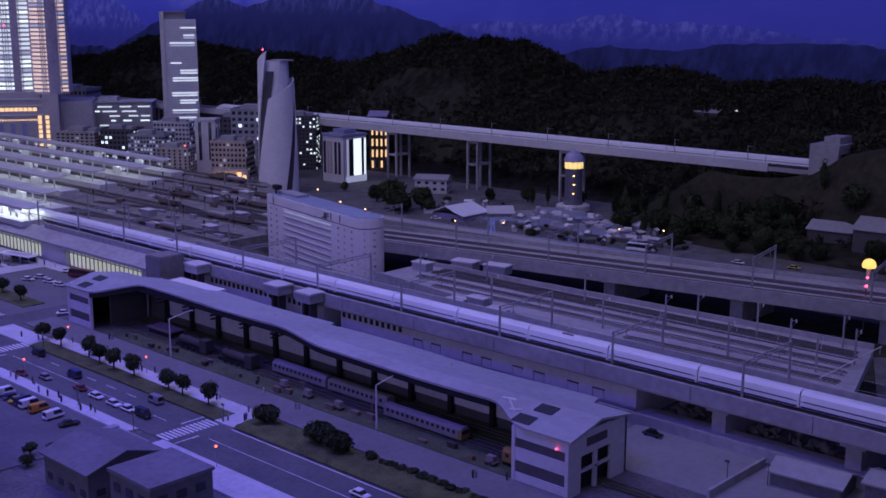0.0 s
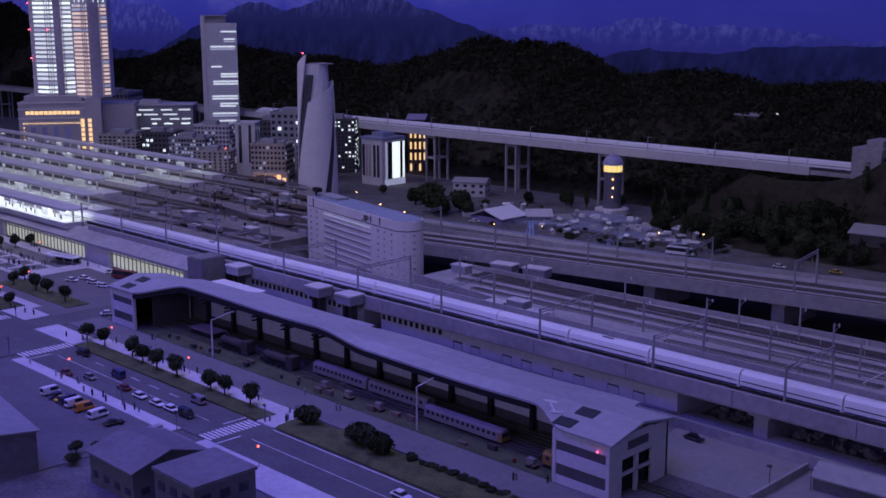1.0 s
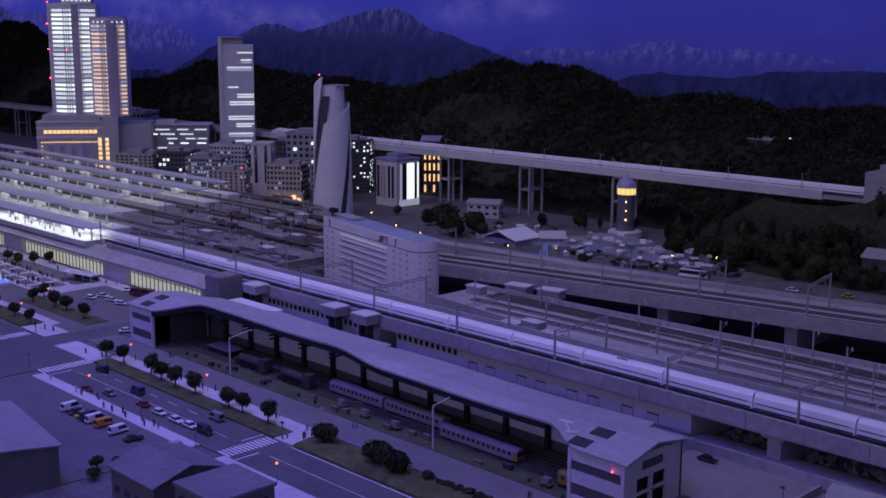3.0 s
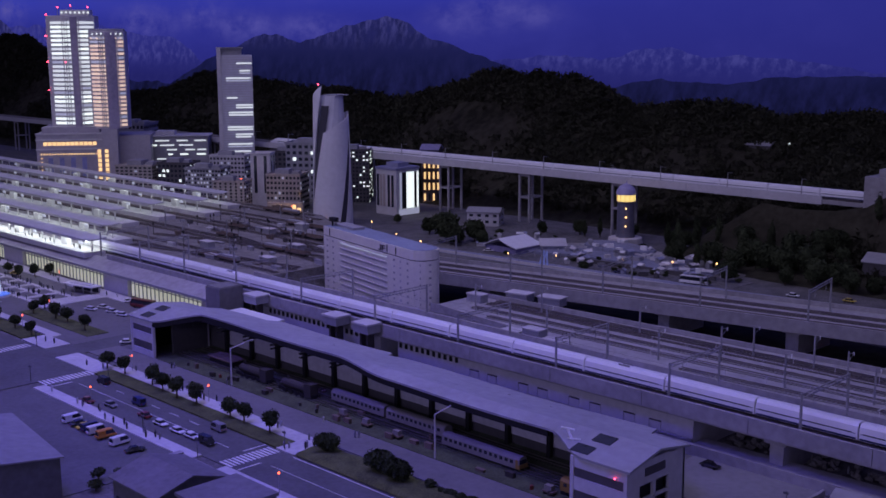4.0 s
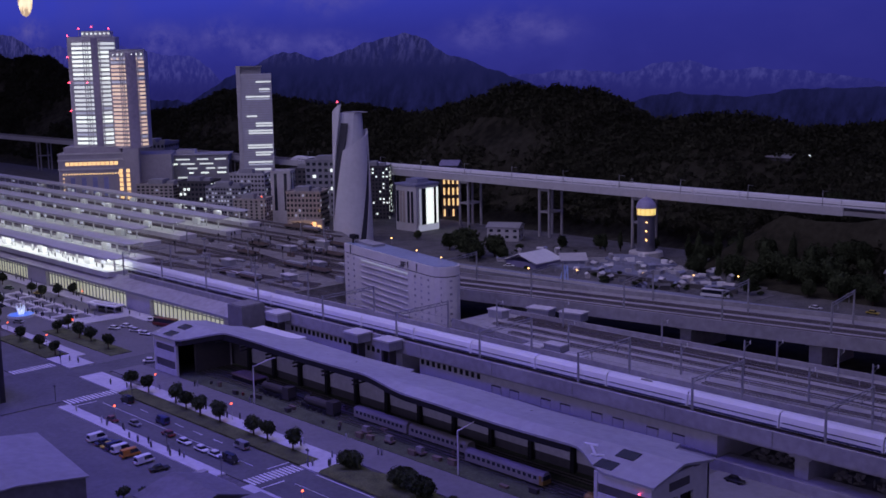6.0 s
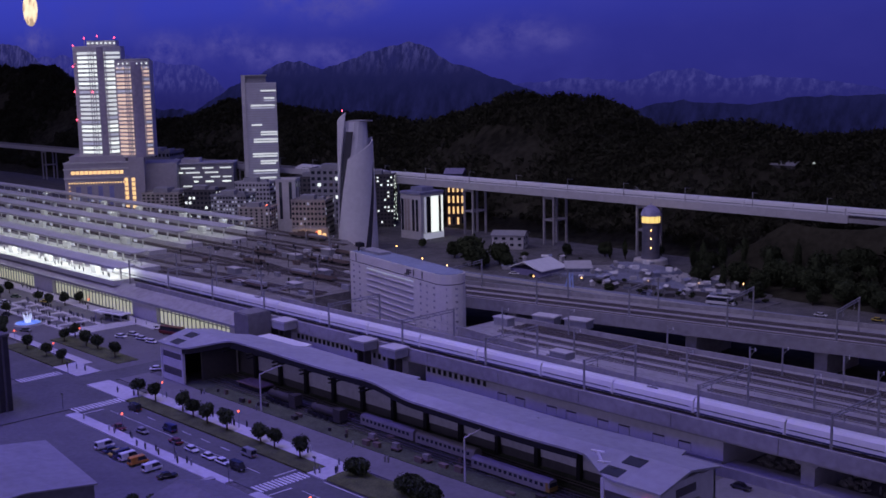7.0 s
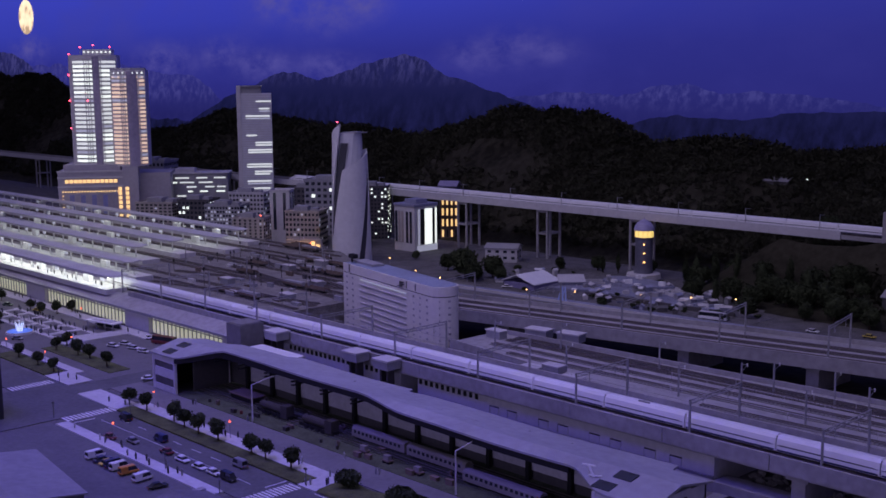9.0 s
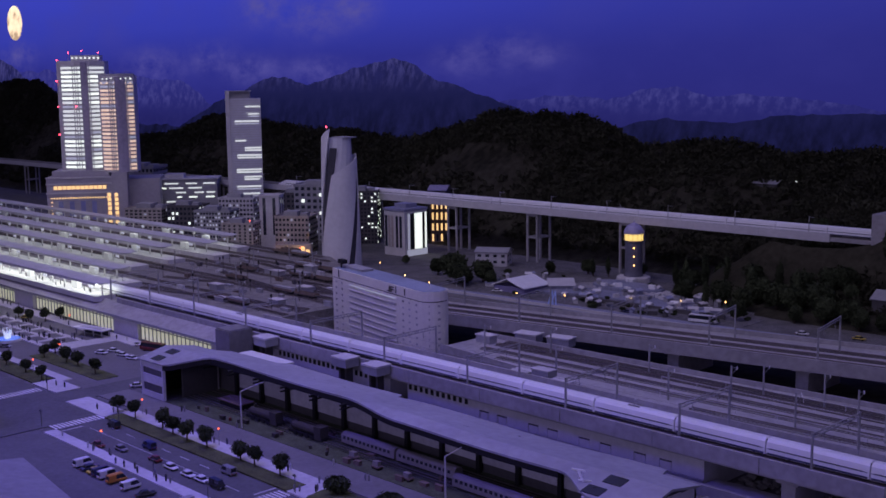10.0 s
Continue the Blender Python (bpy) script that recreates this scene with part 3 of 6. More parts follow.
for k in range(7):
    for j in range(2):
        x = -2.6 + 0.15 * k + 0.03 * j
        piece("roof_vent", me, shed, pose(x, 2.16 + 0.03 * j, 0.1655 - (0.02 + 0.03 * j) * 0.17 + 0.003 * math.sin(x * 7), -9.6))
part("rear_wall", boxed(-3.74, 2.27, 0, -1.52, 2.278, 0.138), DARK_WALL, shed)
me = mesh_of("light_panel", boxed((0, 0, 0, 0.1405, 0.003, 0.076)), mat("panel_board", (0.52, 0.51, 0.54), 0.8, grain=60, vary=0.15, spread=0.15))
for k in range(12):
    piece("light_panel", me, shed, (-3.4785 + 0.155 * k, 2.2655, 0.031))
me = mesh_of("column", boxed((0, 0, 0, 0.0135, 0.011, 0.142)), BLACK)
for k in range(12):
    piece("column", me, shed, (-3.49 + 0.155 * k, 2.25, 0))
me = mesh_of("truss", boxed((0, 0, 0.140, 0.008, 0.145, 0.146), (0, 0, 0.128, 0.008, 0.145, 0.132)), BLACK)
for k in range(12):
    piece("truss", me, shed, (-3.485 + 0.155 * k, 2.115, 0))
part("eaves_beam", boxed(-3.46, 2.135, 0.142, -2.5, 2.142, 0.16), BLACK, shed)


def end_block(x0, x1, lit_end):
    """A gabled end of the shed: slatted front bands, gable and large doorway."""
    block = part("end_block", boxed(x0, 2.248, 0, x1, 2.256, 0.142), PALE, shed)
    for x in (x0, x1 - 0.01):
        part("corner_post", boxed(x, 2.02, 0, x + 0.01, 2.03, 0.14), PALE, block)
    for z0, z1 in ((0.112, 0.14), (0.055, 0.088), (0, 0.025)):
        part("wall_band", boxed(x0 + 0.01, 2.022, z0, x1 - 0.01, 2.028, z1), PALE, block)
    for z0, z1 in ((0.088, 0.112), (0.025, 0.055)):
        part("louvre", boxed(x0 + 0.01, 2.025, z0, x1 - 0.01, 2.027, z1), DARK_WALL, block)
    xe = x1 if lit_end else x0
    bm = B()
    t = 0.008 if lit_end else -0.008
    box(bm, min(xe, xe - t), 2.03, 0, max(xe, xe - t), 2.07, 0.146)
    box(bm, min(xe, xe - t), 2.19, 0, max(xe, xe - t), 2.255, 0.146)
    box(bm, min(xe, xe - t), 2.07, 0.092, max(xe, xe - t), 2.19, 0.15)
    box(bm, min(xe, xe - t), 2.125, 0, max(xe, xe - t), 2.135, 0.092)
    box(bm, min(xe, xe - t), 2.07, 0.05, max(xe, xe - t), 2.19, 0.056)
    part("gable", bm, PALE, block)
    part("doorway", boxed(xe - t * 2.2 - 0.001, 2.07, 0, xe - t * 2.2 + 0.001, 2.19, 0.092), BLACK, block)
    part("gable_louvre", boxed(xe - 0.001 if lit_end else xe - 0.0025, 2.09, 0.112, xe + 0.0025 if lit_end else xe + 0.001, 2.17, 0.132), DARK_WALL, block)
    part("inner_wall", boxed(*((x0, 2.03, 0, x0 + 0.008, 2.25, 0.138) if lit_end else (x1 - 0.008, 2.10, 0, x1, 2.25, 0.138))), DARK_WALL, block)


end_block(-1.67, -1.50, True)
end_block(-3.755, -3.60, False)
bm = B()
ball(bm, (-1.532, 2.016, 0.118), 0.0026)
part("warning_lamp", bm, RED_LAMP, shed)
solid("flat_roof_annex", boxed((-3.685, 2.39, 0, -3.425, 2.465, 0.094), (-3.695, 2.383, 0.094, -3.415, 2.469, 0.1)), WHITE, "pale flat-roofed annex behind the train shed", "annex")
solid("stair_block", boxed((-3.885, 2.43, 0, -3.785, 2.54, 0.165), (-3.88, 2.435, 0.165, -3.79, 2.535, 0.169)), mat("dark_grey_cladding", (0.2, 0.195, 0.2), 0.8, grain=50), "plain dark grey stair tower beside the viaduct", "stair tower")


def equipment_box(x, y, z, label):
    top = bare("equipment_box", label, "equipment box", (x, y, z), "flat-roofed equipment boxes")
    part("body", boxed(0.004, 0.004, 0, 0.081, 0.066, 0.03), MID_WALL, top)
    part("lid", boxed(0, 0, 0.03, 0.085, 0.07, 0.036), PALE, top)
    # legs painted near-black for the dark gap beneath the box
    part("leg", boxed((0.02, 0.02, -z, 0.03, 0.05, 0), (0.055, 0.02, -z, 0.065, 0.05, 0)), SHADE_DARK, top)


for x in (-3.20, -3.03, -3.69):
    equipment_box(x, 2.473, 0.122, "pale flat-topped equipment box on posts beside the viaduct")
for x, y in ((-3.0, 3.285), (-2.86, 3.315)):
    top = bare("equipment_box", "pale flat-topped equipment box beside the rear viaduct", "equipment box", pose(x, y, 0.118, 0, 0, 10), "flat-roofed equipment boxes")
    part("body", boxed(0.004, -0.058, 0, 0.101, -0.004, 0.03), MID_WALL, top)
    part("lid", boxed(0, -0.062, 0.03, 0.105, 0, 0.035), PALE, top)
    part("leg", boxed((0.02, -0.05, -0.118, 0.03, -0.02, 0), (0.07, -0.05, -0.118, 0.08, -0.02, 0)), CONCRETE, top)
for x, y, h in ((-2.56, 2.84, 0.035), (-2.66, 2.845, 0.012), (-2.47, 2.832, 0.012), (-3.1, 3.12, 0.03), (-4.5, 3.3, 0.03), (-4.3, 3.45, 0.03), (-4.9, 3.05, 0.03), (-4.62, 2.9, 0.02), (-4.35, 3.02, 0.025), (-5.0, 3.5, 0.03), (-5.0, 3.72, 0.03), (-4.6, 3.62, 0.03)):
    top = bare("relay_hut", "small pale flat-roofed relay hut among the tracks", "hut", (x, y, 0.118 if x < -4 else 0.115), "relay huts")
    part("body", boxed(0.003, 0.003, 0, 0.077, 0.045, h), MID_WALL, top)
    part("roof", boxed(0, 0, h, 0.08, 0.048, h + 0.004), PALE, top)

# ---- rail hotel: a slab block with a rounded end ----
hotel = bare("hotel_block", "pale cream slab hotel with a rounded end and dark cornice line", "hotel", pose(-4.0, 3.13, 0, 0, 0, -11.6))
LEN, DEP, TOP = 0.80, 0.13, 0.315


def oval(g, r=0.062):
    """Outline: square at the start, rounded at the far end; g grows it outwards."""
    pts = [(-g, -g)]
    for k in range(9):
        a = -math.pi / 2 + math.pi * k / 8
        pts.append((LEN - r + (r + g) * math.cos(a), DEP / 2 + (DEP / 2 + g) * math.sin(a)))
    return pts + [(-g, DEP + g)]


bm = B()
prism(bm, oval(0), 0, TOP - 0.042)
prism(bm, oval(0), TOP - 0.038, TOP)
part("wall", bm, mat("cream_render", (0.72, 0.7, 0.64), 0.75, grain=60, vary=0.08), hotel)
bm = B()
prism(bm, oval(-0.003), TOP - 0.0425, TOP - 0.0375)
part("cornice_line", bm, BLACK, hotel)
bm = B()
prism(bm, oval(-0.006), TOP, TOP + 0.002)
part("roof", bm, mat("blue_grey_roof", (0.24, 0.28, 0.38), 0.7, grain=50), hotel)
bm = B()
prism(bm, [(0.03, 0.04), (0.2, 0.04), (0.2, 0.1), (0.03, 0.1)], TOP + 0.002, TOP + 0.012)
part("roof_plant", bm, MID_WALL, hotel)
me = mesh_of("window_band", boxed(0, 0, 0, 0.40, 0.003, 0.006), mat("grey_band_glass", (0.46, 0.45, 0.46), 0.4))
lit = mesh_of("window_band_lit", boxed(0, 0, 0, 0.40, 0.003, 0.007), LIT_DIM)
for k in range(9):
    piece("window_band", lit if k > 7 else me, hotel, (0.16, -0.0018, 0.045 + 0.0265 * k))
sill = mesh_of("sill_band", boxed(0, -0.004, 0, 0.41, 0.001, 0.0025), PALE)
for k in range(9):
    piece("sill_band", sill, hotel, (0.155, 0, 0.0525 + 0.0265 * k))
HOTEL_GLASS = mat("pale_blind_glass", (0.33, 0.32, 0.34), 0.35, grain=60, vary=0.25, spread=0.45)
me = mesh_of("window", boxed(0, 0, 0, 0.011, 0.003, 0.008), HOTEL_GLASS)
for k in range(9):
    for j, x in enumerate((0.03, 0.085, 0.615, 0.665, 0.72)):
        piece("window", me, hotel, (x, -0.0018, 0.042 + 0.0265 * k))
    for a in (-50, -10):
        r = radians(a)
        piece("window", me, hotel, pose(LEN - 0.062 + 0.061 * math.cos(r), DEP / 2 + 0.064 * math.sin(r), 0.042 + 0.0265 * k, 0, 0, a + 90))
bm = B()
for x in (0.565, 0.635):
    box(bm, x, -0.003, TOP - 0.032, x + 0.003, 0.0, TOP - 0.004)
box(bm, 0.06, -0.003, TOP - 0.035, 0.063, 0, TOP)
part("cornice_joint", bm, BLACK, hotel)
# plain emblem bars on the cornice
bm = B()
box(bm, 0.495, -0.004, TOP - 0.033, 0.512, 0.0, TOP - 0.029)
box(bm, 0.512, -0.004, TOP - 0.033, 0.517, 0.0, TOP - 0.009)
box(bm, 0.526, -0.004, TOP - 0.033, 0.531, 0.0, TOP - 0.009)
box(bm, 0.531, -0.004, TOP - 0.013, 0.548, 0.0, TOP - 0.009)
box(bm, 0.531, -0.004, TOP - 0.023, 0.548, 0.0, TOP - 0.019)
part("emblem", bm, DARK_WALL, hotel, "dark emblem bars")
for x, y in ((0.47, 0.1), (0.68, 0.09)):
    bm = B()
    tube(bm, (x, y, TOP), (x, y, TOP + 0.016), 0.0012)
    post = part("lamp_post", bm, STEEL, hotel)
    bm = B()
    ball(bm, (x, y, TOP + 0.018), 0.0026)
    part("globe", bm, AMBER_LAMP, post)
bm = B()
tube(bm, (0.03, 0.03, TOP), (0.03, 0.03, TOP + 0.03), 0.004)
box(bm, 0.015, 0.02, TOP + 0.022, 0.06, 0.045, TOP + 0.04)
part("roof_mast", bm, BLACK, hotel, "black rooftop mast box")

# ---- high-speed train ----
TRAIN_WHITE = mat("white_train_paint", (0.85, 0.85, 0.86), 0.28, grain=40, vary=0.04, spec=0.6)
TRAIN_BLUE = mat("stripe_and_shade_blue", (0.012, 0.02, 0.09), 0.35, grain=40, vary=0.05)
CAR = 0.2925


def train_ring(x, w, h, z0=0.011):
    return [(x, -w, z0), (x, -w * 1.02, z0 + h * 0.45), (x, -w * 0.93, z0 + h * 0.78), (x, -w * 0.62, z0 + h * 0.96), (x, 0, z0 + h),
            (x, w * 0.62, z0 + h * 0.96), (x, w * 0.93, z0 + h * 0.78), (x, w * 1.02, z0 + h * 0.45), (x, w, z0)]


def bullet_car(at, nose=0, gear=False, label="white streamlined high-speed train car with a blue stripe"):
    top = bare("train_car", label, "train car", at, "coupled high-speed train")
    bm = B()
    L, W, H = CAR - 0.004, 0.0208, 0.044
    rings = [train_ring(x, W, H) for x in (0, 0.004, L - 0.004, L)]
    if nose:
        rings = rings[:2] + [train_ring(L * f, W * (1 - 0.5 * u * u), H * (1 - 0.78 * u ** 1.4)) for f, u in ((0.62, 0), (0.7, 0.15), (0.78, 0.4), (0.86, 0.62), (0.93, 0.82), (1.0, 1.0))]
    loft(bm, rings)
    body = part("body", bm, TRAIN_WHITE, top, smooth=False)
    end = L * (0.62 if nose else 0.985)
    pitch = (end - 0.02) / 22
    me = mesh_of("window", boxed((0, -0.0004, 0, pitch * 0.86, 0.0004, 0.0026)), DARK_GLASS)
    for side in (-1, 1):
        for k in range(22):
            piece("window", me, body, pose(0.01 + k * pitch, side * 0.0214, 0.0270))
        part("stripe", boxed(0.002, side * 0.0212 - 0.0003, 0.0266, end, side * 0.0212 + 0.0003, 0.0280), TRAIN_BLUE, body)
        # dark line paints in the shadowed gap between car side and parapet
        part("gap_shade_line", boxed(0.002, side * 0.0211 - 0.0004, 0.0118, end, side * 0.0211 + 0.0004, 0.0165), TRAIN_BLUE, body)
    for x in (0.05, CAR - 0.06 if not nose else 0.2):
        part("bogie", boxed((x - 0.02, -0.014, 0.0072, x + 0.02, 0.014, 0.012)), BLACK, top)
    if not nose:
        part("gangway", boxed(L, -0.014, 0.014, CAR, 0.014, 0.05), BLACK, top)
    if gear:
        bm = B()
        box(bm, 0.12, -0.012, 0.054, 0.16, -0.009, 0.0585)
        box(bm, 0.12, 0.009, 0.054, 0.16, 0.012, 0.0585)
        tube(bm, (0.13, 0, 0.055), (0.15, 0, 0.064), 0.001)
        tube(bm, (0.15, 0, 0.064), (0.14, 0, 0.073), 0.001)
        box(bm, 0.138, -0.012, 0.0725, 0.142, 0.012, 0.074)
        part("pantograph", bm, STEEL, top)
    return top


def bullet_train(x0, y, z, count=17):
    """A row of cars along x, a nose at either end, built once and copied."""
    plain = bullet_car(pose(x0 + CAR, y, z))
    geared = bullet_car(pose(x0 + 4 * CAR, y, z), gear=True)
    bullet_car(pose(x0 + (count - 1) * CAR, y, z), nose=1, label="white end car of the high-speed train with a long nose")
    bullet_car(pose(x0 + CAR, y, z, 0, 0, 180), nose=1, label="white end car of the high-speed train with a long nose")
    for k in range(2, count - 1):
        if k != 4:
            copy_thing(geared if k == 11 else plain, pose(x0 + k * CAR, y, z))


bullet_train(-5.33, 2.65, 0.12)


# ---- overhead line portals ----
def portal(at, span, height=0.122, label="grey steel overhead-line portal on two posts"):
    top = bare("line_portal", label, "overhead line portal", at, "overhead line portals")
    for y in (0, span):
        bm = B()
        tube(bm, (0, y, 0), (0, y, height), 0.0042, 0.0034, 8)
        part("post", bm, STEEL, top)
    bm = B()
    for dz in (0, 0.010):
        box(bm, -0.0015, 0, height - 0.014 + dz, 0.0015, span, height - 0.0115 + dz)
    n = max(int(span / 0.03), 2)
    for k in range(n):
        tube(bm, (0, span * k / n, height - 0.013), (0, span * (k + 0.5) / n, height - 0.003), 0.0009, sides=4)
        tube(bm, (0, span * (k + 0.5) / n, height - 0.003), (0, span * (k + 1) / n, height - 0.013), 0.0009, sides=4)
    part("lattice_beam", bm, STEEL, top)
    for y in np.linspace(span * 0.25, span * 0.75, 2):
        bm = B()
        tube(bm, (0, y, height - 0.014), (0, y, height - 0.038), 0.0012, sides=5)
        tube(bm, (0, y, height - 0.034), (0, y + 0.014, height - 0.03), 0.0008, sides=5)
        part("registration_arm", bm, STEEL, top)
    return top


first = portal(pose(-4.98, 2.562, 0.12), 0.255)
for x in (-4.62, -4.25, -3.86, -3.43, -3.005, -2.59, -2.17, -1.76, -1.36, -0.95):
    copy_thing(first, pose(x, 2.562, 0.12))


def mast(at, label):
    """A single post with a bracket arm and insulator."""
    top = bare("line_mast", label, "overhead line mast", at, "overhead line masts")
    bm = B()
    tube(bm, (0, 0, 0), (0, 0, 0.105), 0.0036, 0.0028, 8)
    part("post", bm, STEEL, top)
    bm = B()
    tube(bm, (0, 0, 0.098), (0, 0.035, 0.092), 0.0011, sides=5)
    tube(bm, (0, 0, 0.075), (0, 0.035, 0.092), 0.0009, sides=5)
    part("bracket_arm", bm, STEEL, top)
    bm = B()
    tube(bm, (0, 0.033, 0.086), (0, 0.033, 0.096), 0.0022, sides=6)
    part("insulator", bm, WHITE, top)
    return top


first = mast_first = mast(pose(-2.95, 3.02, 0.115), "grey steel overhead-line mast in the sidings")
for x, y in ((-2.75, 3.17), (-2.52, 2.93), (-2.3, 3.17), (-2.06, 2.94), (-1.93, 3.10), (-1.86, 3.18), (-1.62, 2.95), (-1.66, 3.20), (-1.5, 3.10), (-1.40, 3.24), (-1.36, 2.98), (-1.31, 3.12)):
    copy_thing(first, pose(x, y, 0.115))
first = portal(pose(-3.6, 3.36, 0.122, 0, 0, 10.5), 0.26, 0.13, "grey steel overhead-line portal on the rear viaduct")
for x in (-3.15, -2.73, -2.33, -1.93, -1.53, -1.1):
    copy_thing(first, pose(x, 3.27 + (x + 4.04) * 0.187, 0.122, 0, 0, 10.5))
for x, y in ((-5.05, 2.97), (-4.5, 2.88), (-5.6, 3.2), (-5.0, 3.2), (-4.45, 3.2), (-5.3, 3.52), (-4.75, 3.52), (-4.25, 3.40), (-5.4, 3.84), (-5.0, 3.70), (-4.5, 3.55)):
    copy_thing(mast_first, pose(x, y + 0.085, 0.118))
wires = bare("contact_wires", "thin dark overhead contact wires above the tracks", "overhead wire")
for y, x0, x1, z in ((2.65, -9, 0.1, 0.205), (2.73, -9, 0.1, 0.205)):
    bm = B()
    tube(bm, (x0, y, z), (x1, y, z), 0.0005, sides=4)
    part("wire", bm, STEEL, wires)

# ---- station: platforms, lit canopies, concourse ----
CANOPY = mat("canopy_sheet", (0.5, 0.5, 0.52), 0.6, grain=40, vary=0.1)
LINEN = (0.92, 1.0, 0.95)


def platform(x1, y0, y1, label, bright, length=4.2, lean=0.0):
    x0 = x1 - length
    top = bare("platform", label, "railway platform", group="station platforms")
    part("slab", boxed(x0, y0, 0.118, x1, y1, 0.142), PAVING, top)
    part("edge_line", boxed(x0, y0 + 0.006, 0.142, x1, y0 + 0.01, 0.1428), MARK, top)
    cx1 = x1 + (0.02 if bright > 1 else -0.12)
    z = 0.205
    yc, half = (y0 + y1) / 2, (y1 - y0) / 2
    bm = B()
    loft(bm, [[(x, yc - half, z), (x, yc, z - 0.006), (x, yc + half, z), (x, yc + half, z + 0.004), (x, yc, z - 0.002), (x, yc - half, z + 0.004)] for x in (x0, cx1)])
    roof = part("canopy", bm, CANOPY, top)
    part("fascia", boxed((x0, yc - half - 0.003, z - 0.006, cx1, yc - half, z + 0.006)), CANOPY, roof)
    me = mesh_of("column", boxed((0, -0.003, 0.142, 0.006, 0.003, 0.2), (-0.012, -0.02, 0.194, 0.018, 0.02, 0.2)), PALE)
    for k in range(int(length / 0.13)):
        piece("column", me, top, (cx1 - 0.05 - 0.13 * k, yc, 0))
    tube_me = mesh_of("light_tube", boxed((0, -0.002, 0.1925, 0.09, 0.002, 0.1955)), TUBE)
    for k in range(int(length / 0.2)):
        for side in ((-0.5, 0.5) if bright > 1 else (0.45,)):
            piece("light_tube", tube_me, top, (cx1 - 0.13 - 0.2 * k, yc + half * side, 0))
    kiosk = mesh_of("kiosk", boxed((0, -0.012, 0.142, 0.06, 0.012, 0.18)), WHITE)
    for k in range(6):
        piece("kiosk", kiosk, top, (cx1 - 0.35 - 0.52 * k + random.uniform(-0.1, 0.1), yc + 0.006, 0))
    panel = mesh_of("lit_sign", boxed((0, -0.002, 0.172, 0.035, 0.002, 0.186)), LIT_DIM)
    for k in range(8):
        piece("lit_sign", panel, top, (cx1 - 0.2 - 0.45 * k + random.uniform(-0.1, 0.1), yc - half * 0.4, 0))
    # lamps under the canopy
    area_lamp("canopy_lamp", ((x0 + cx1) / 2 + length * 0.25, yc, 0.190), ((x0 + cx1) / 2 + length * 0.25, yc, 0.1), 0.08, length * 0.48, bright * 0.9, LINEN).rotation_euler = (0, 0, math.pi / 2)
    return top


platform(-5.03, 2.50, 2.612, "brightly lit railway platform under a pale canopy", 1.3, 3.6)
platform(-5.25, 2.78, 2.88, "lit railway platform under a long pale canopy", 0.5)
platform(-5.72, 3.08, 3.19, "lit railway platform under a long pale canopy", 0.3)
platform(-5.78, 3.35, 3.46, "lit railway platform under a long pale canopy", 0.3)
platform(-5.72, 3.62, 3.73, "lit railway platform under a long pale canopy", 0.3)
platform(-5.9, 3.9, 3.99, "lit railway platform under a long pale canopy", 0.28)

concourse = bare("station_concourse", "long low station hall with lit frosted glazing and grey sloping roof", "station building")
bm = B()
loft(bm, [[(x, 2.47, 0.094), (x, 2.555, 0.128), (x, 2.555, 0.122), (x, 2.47, 0.086)] for x in (-7.6, -3.9)])
part("roof", bm, CONCRETE, concourse)
part("roof_edge", boxed(-7.6, 2.462, 0.084, -3.9, 2.47, 0.096), MID_WALL, concourse)
part("body", boxed(-7.6, 2.505, 0, -3.9, 2.552, 0.1), PALE, concourse)
for x0, x1 in ((-7.2, -5.88), (-5.66, -4.82), (-4.60, -4.0)):
    part("lit_glazing", boxed(x0, 2.5, 0.004, x1, 2.504, 0.082), LIT_CONC, concourse)
    me = mesh_of("mullion", boxed(0, 2.495, 0, 0.0022, 2.5, 0.084), MID_WALL)
    for k in range(int((x1 - x0) / 0.034) + 1):
        piece("mullion", me, concourse, (x0 + 0.034 * k, 0, 0))
    part("transom", boxed(x0, 2.493, 0.062, x1, 2.4985, 0.066), MID_WALL, concourse)
for x0, x1 in ((-5.88, -5.66), (-4.82, -4.60), (-4.0, -3.9)):
    part("pale_wall", boxed(x0, 2.48, 0, x1, 2.505, 0.086), PALE, concourse)

# ---- old trains inside the shed ----
GREY_CAR = mat("faded_train_paint", (0.24, 0.225, 0.21), 0.5, grain=50, vary=0.12)
YELLOW = mat("yellow_paint", (0.27, 0.17, 0.045), 0.5, grain=50, vary=0.1)
MAROON = mat("dark_red_paint", (0.16, 0.035, 0.03), 0.5, grain=50, vary=0.1)
DARK_PAINT = mat("dark_engine_paint", (0.05, 0.045, 0.045), 0.55, grain=50, vary=0.15)


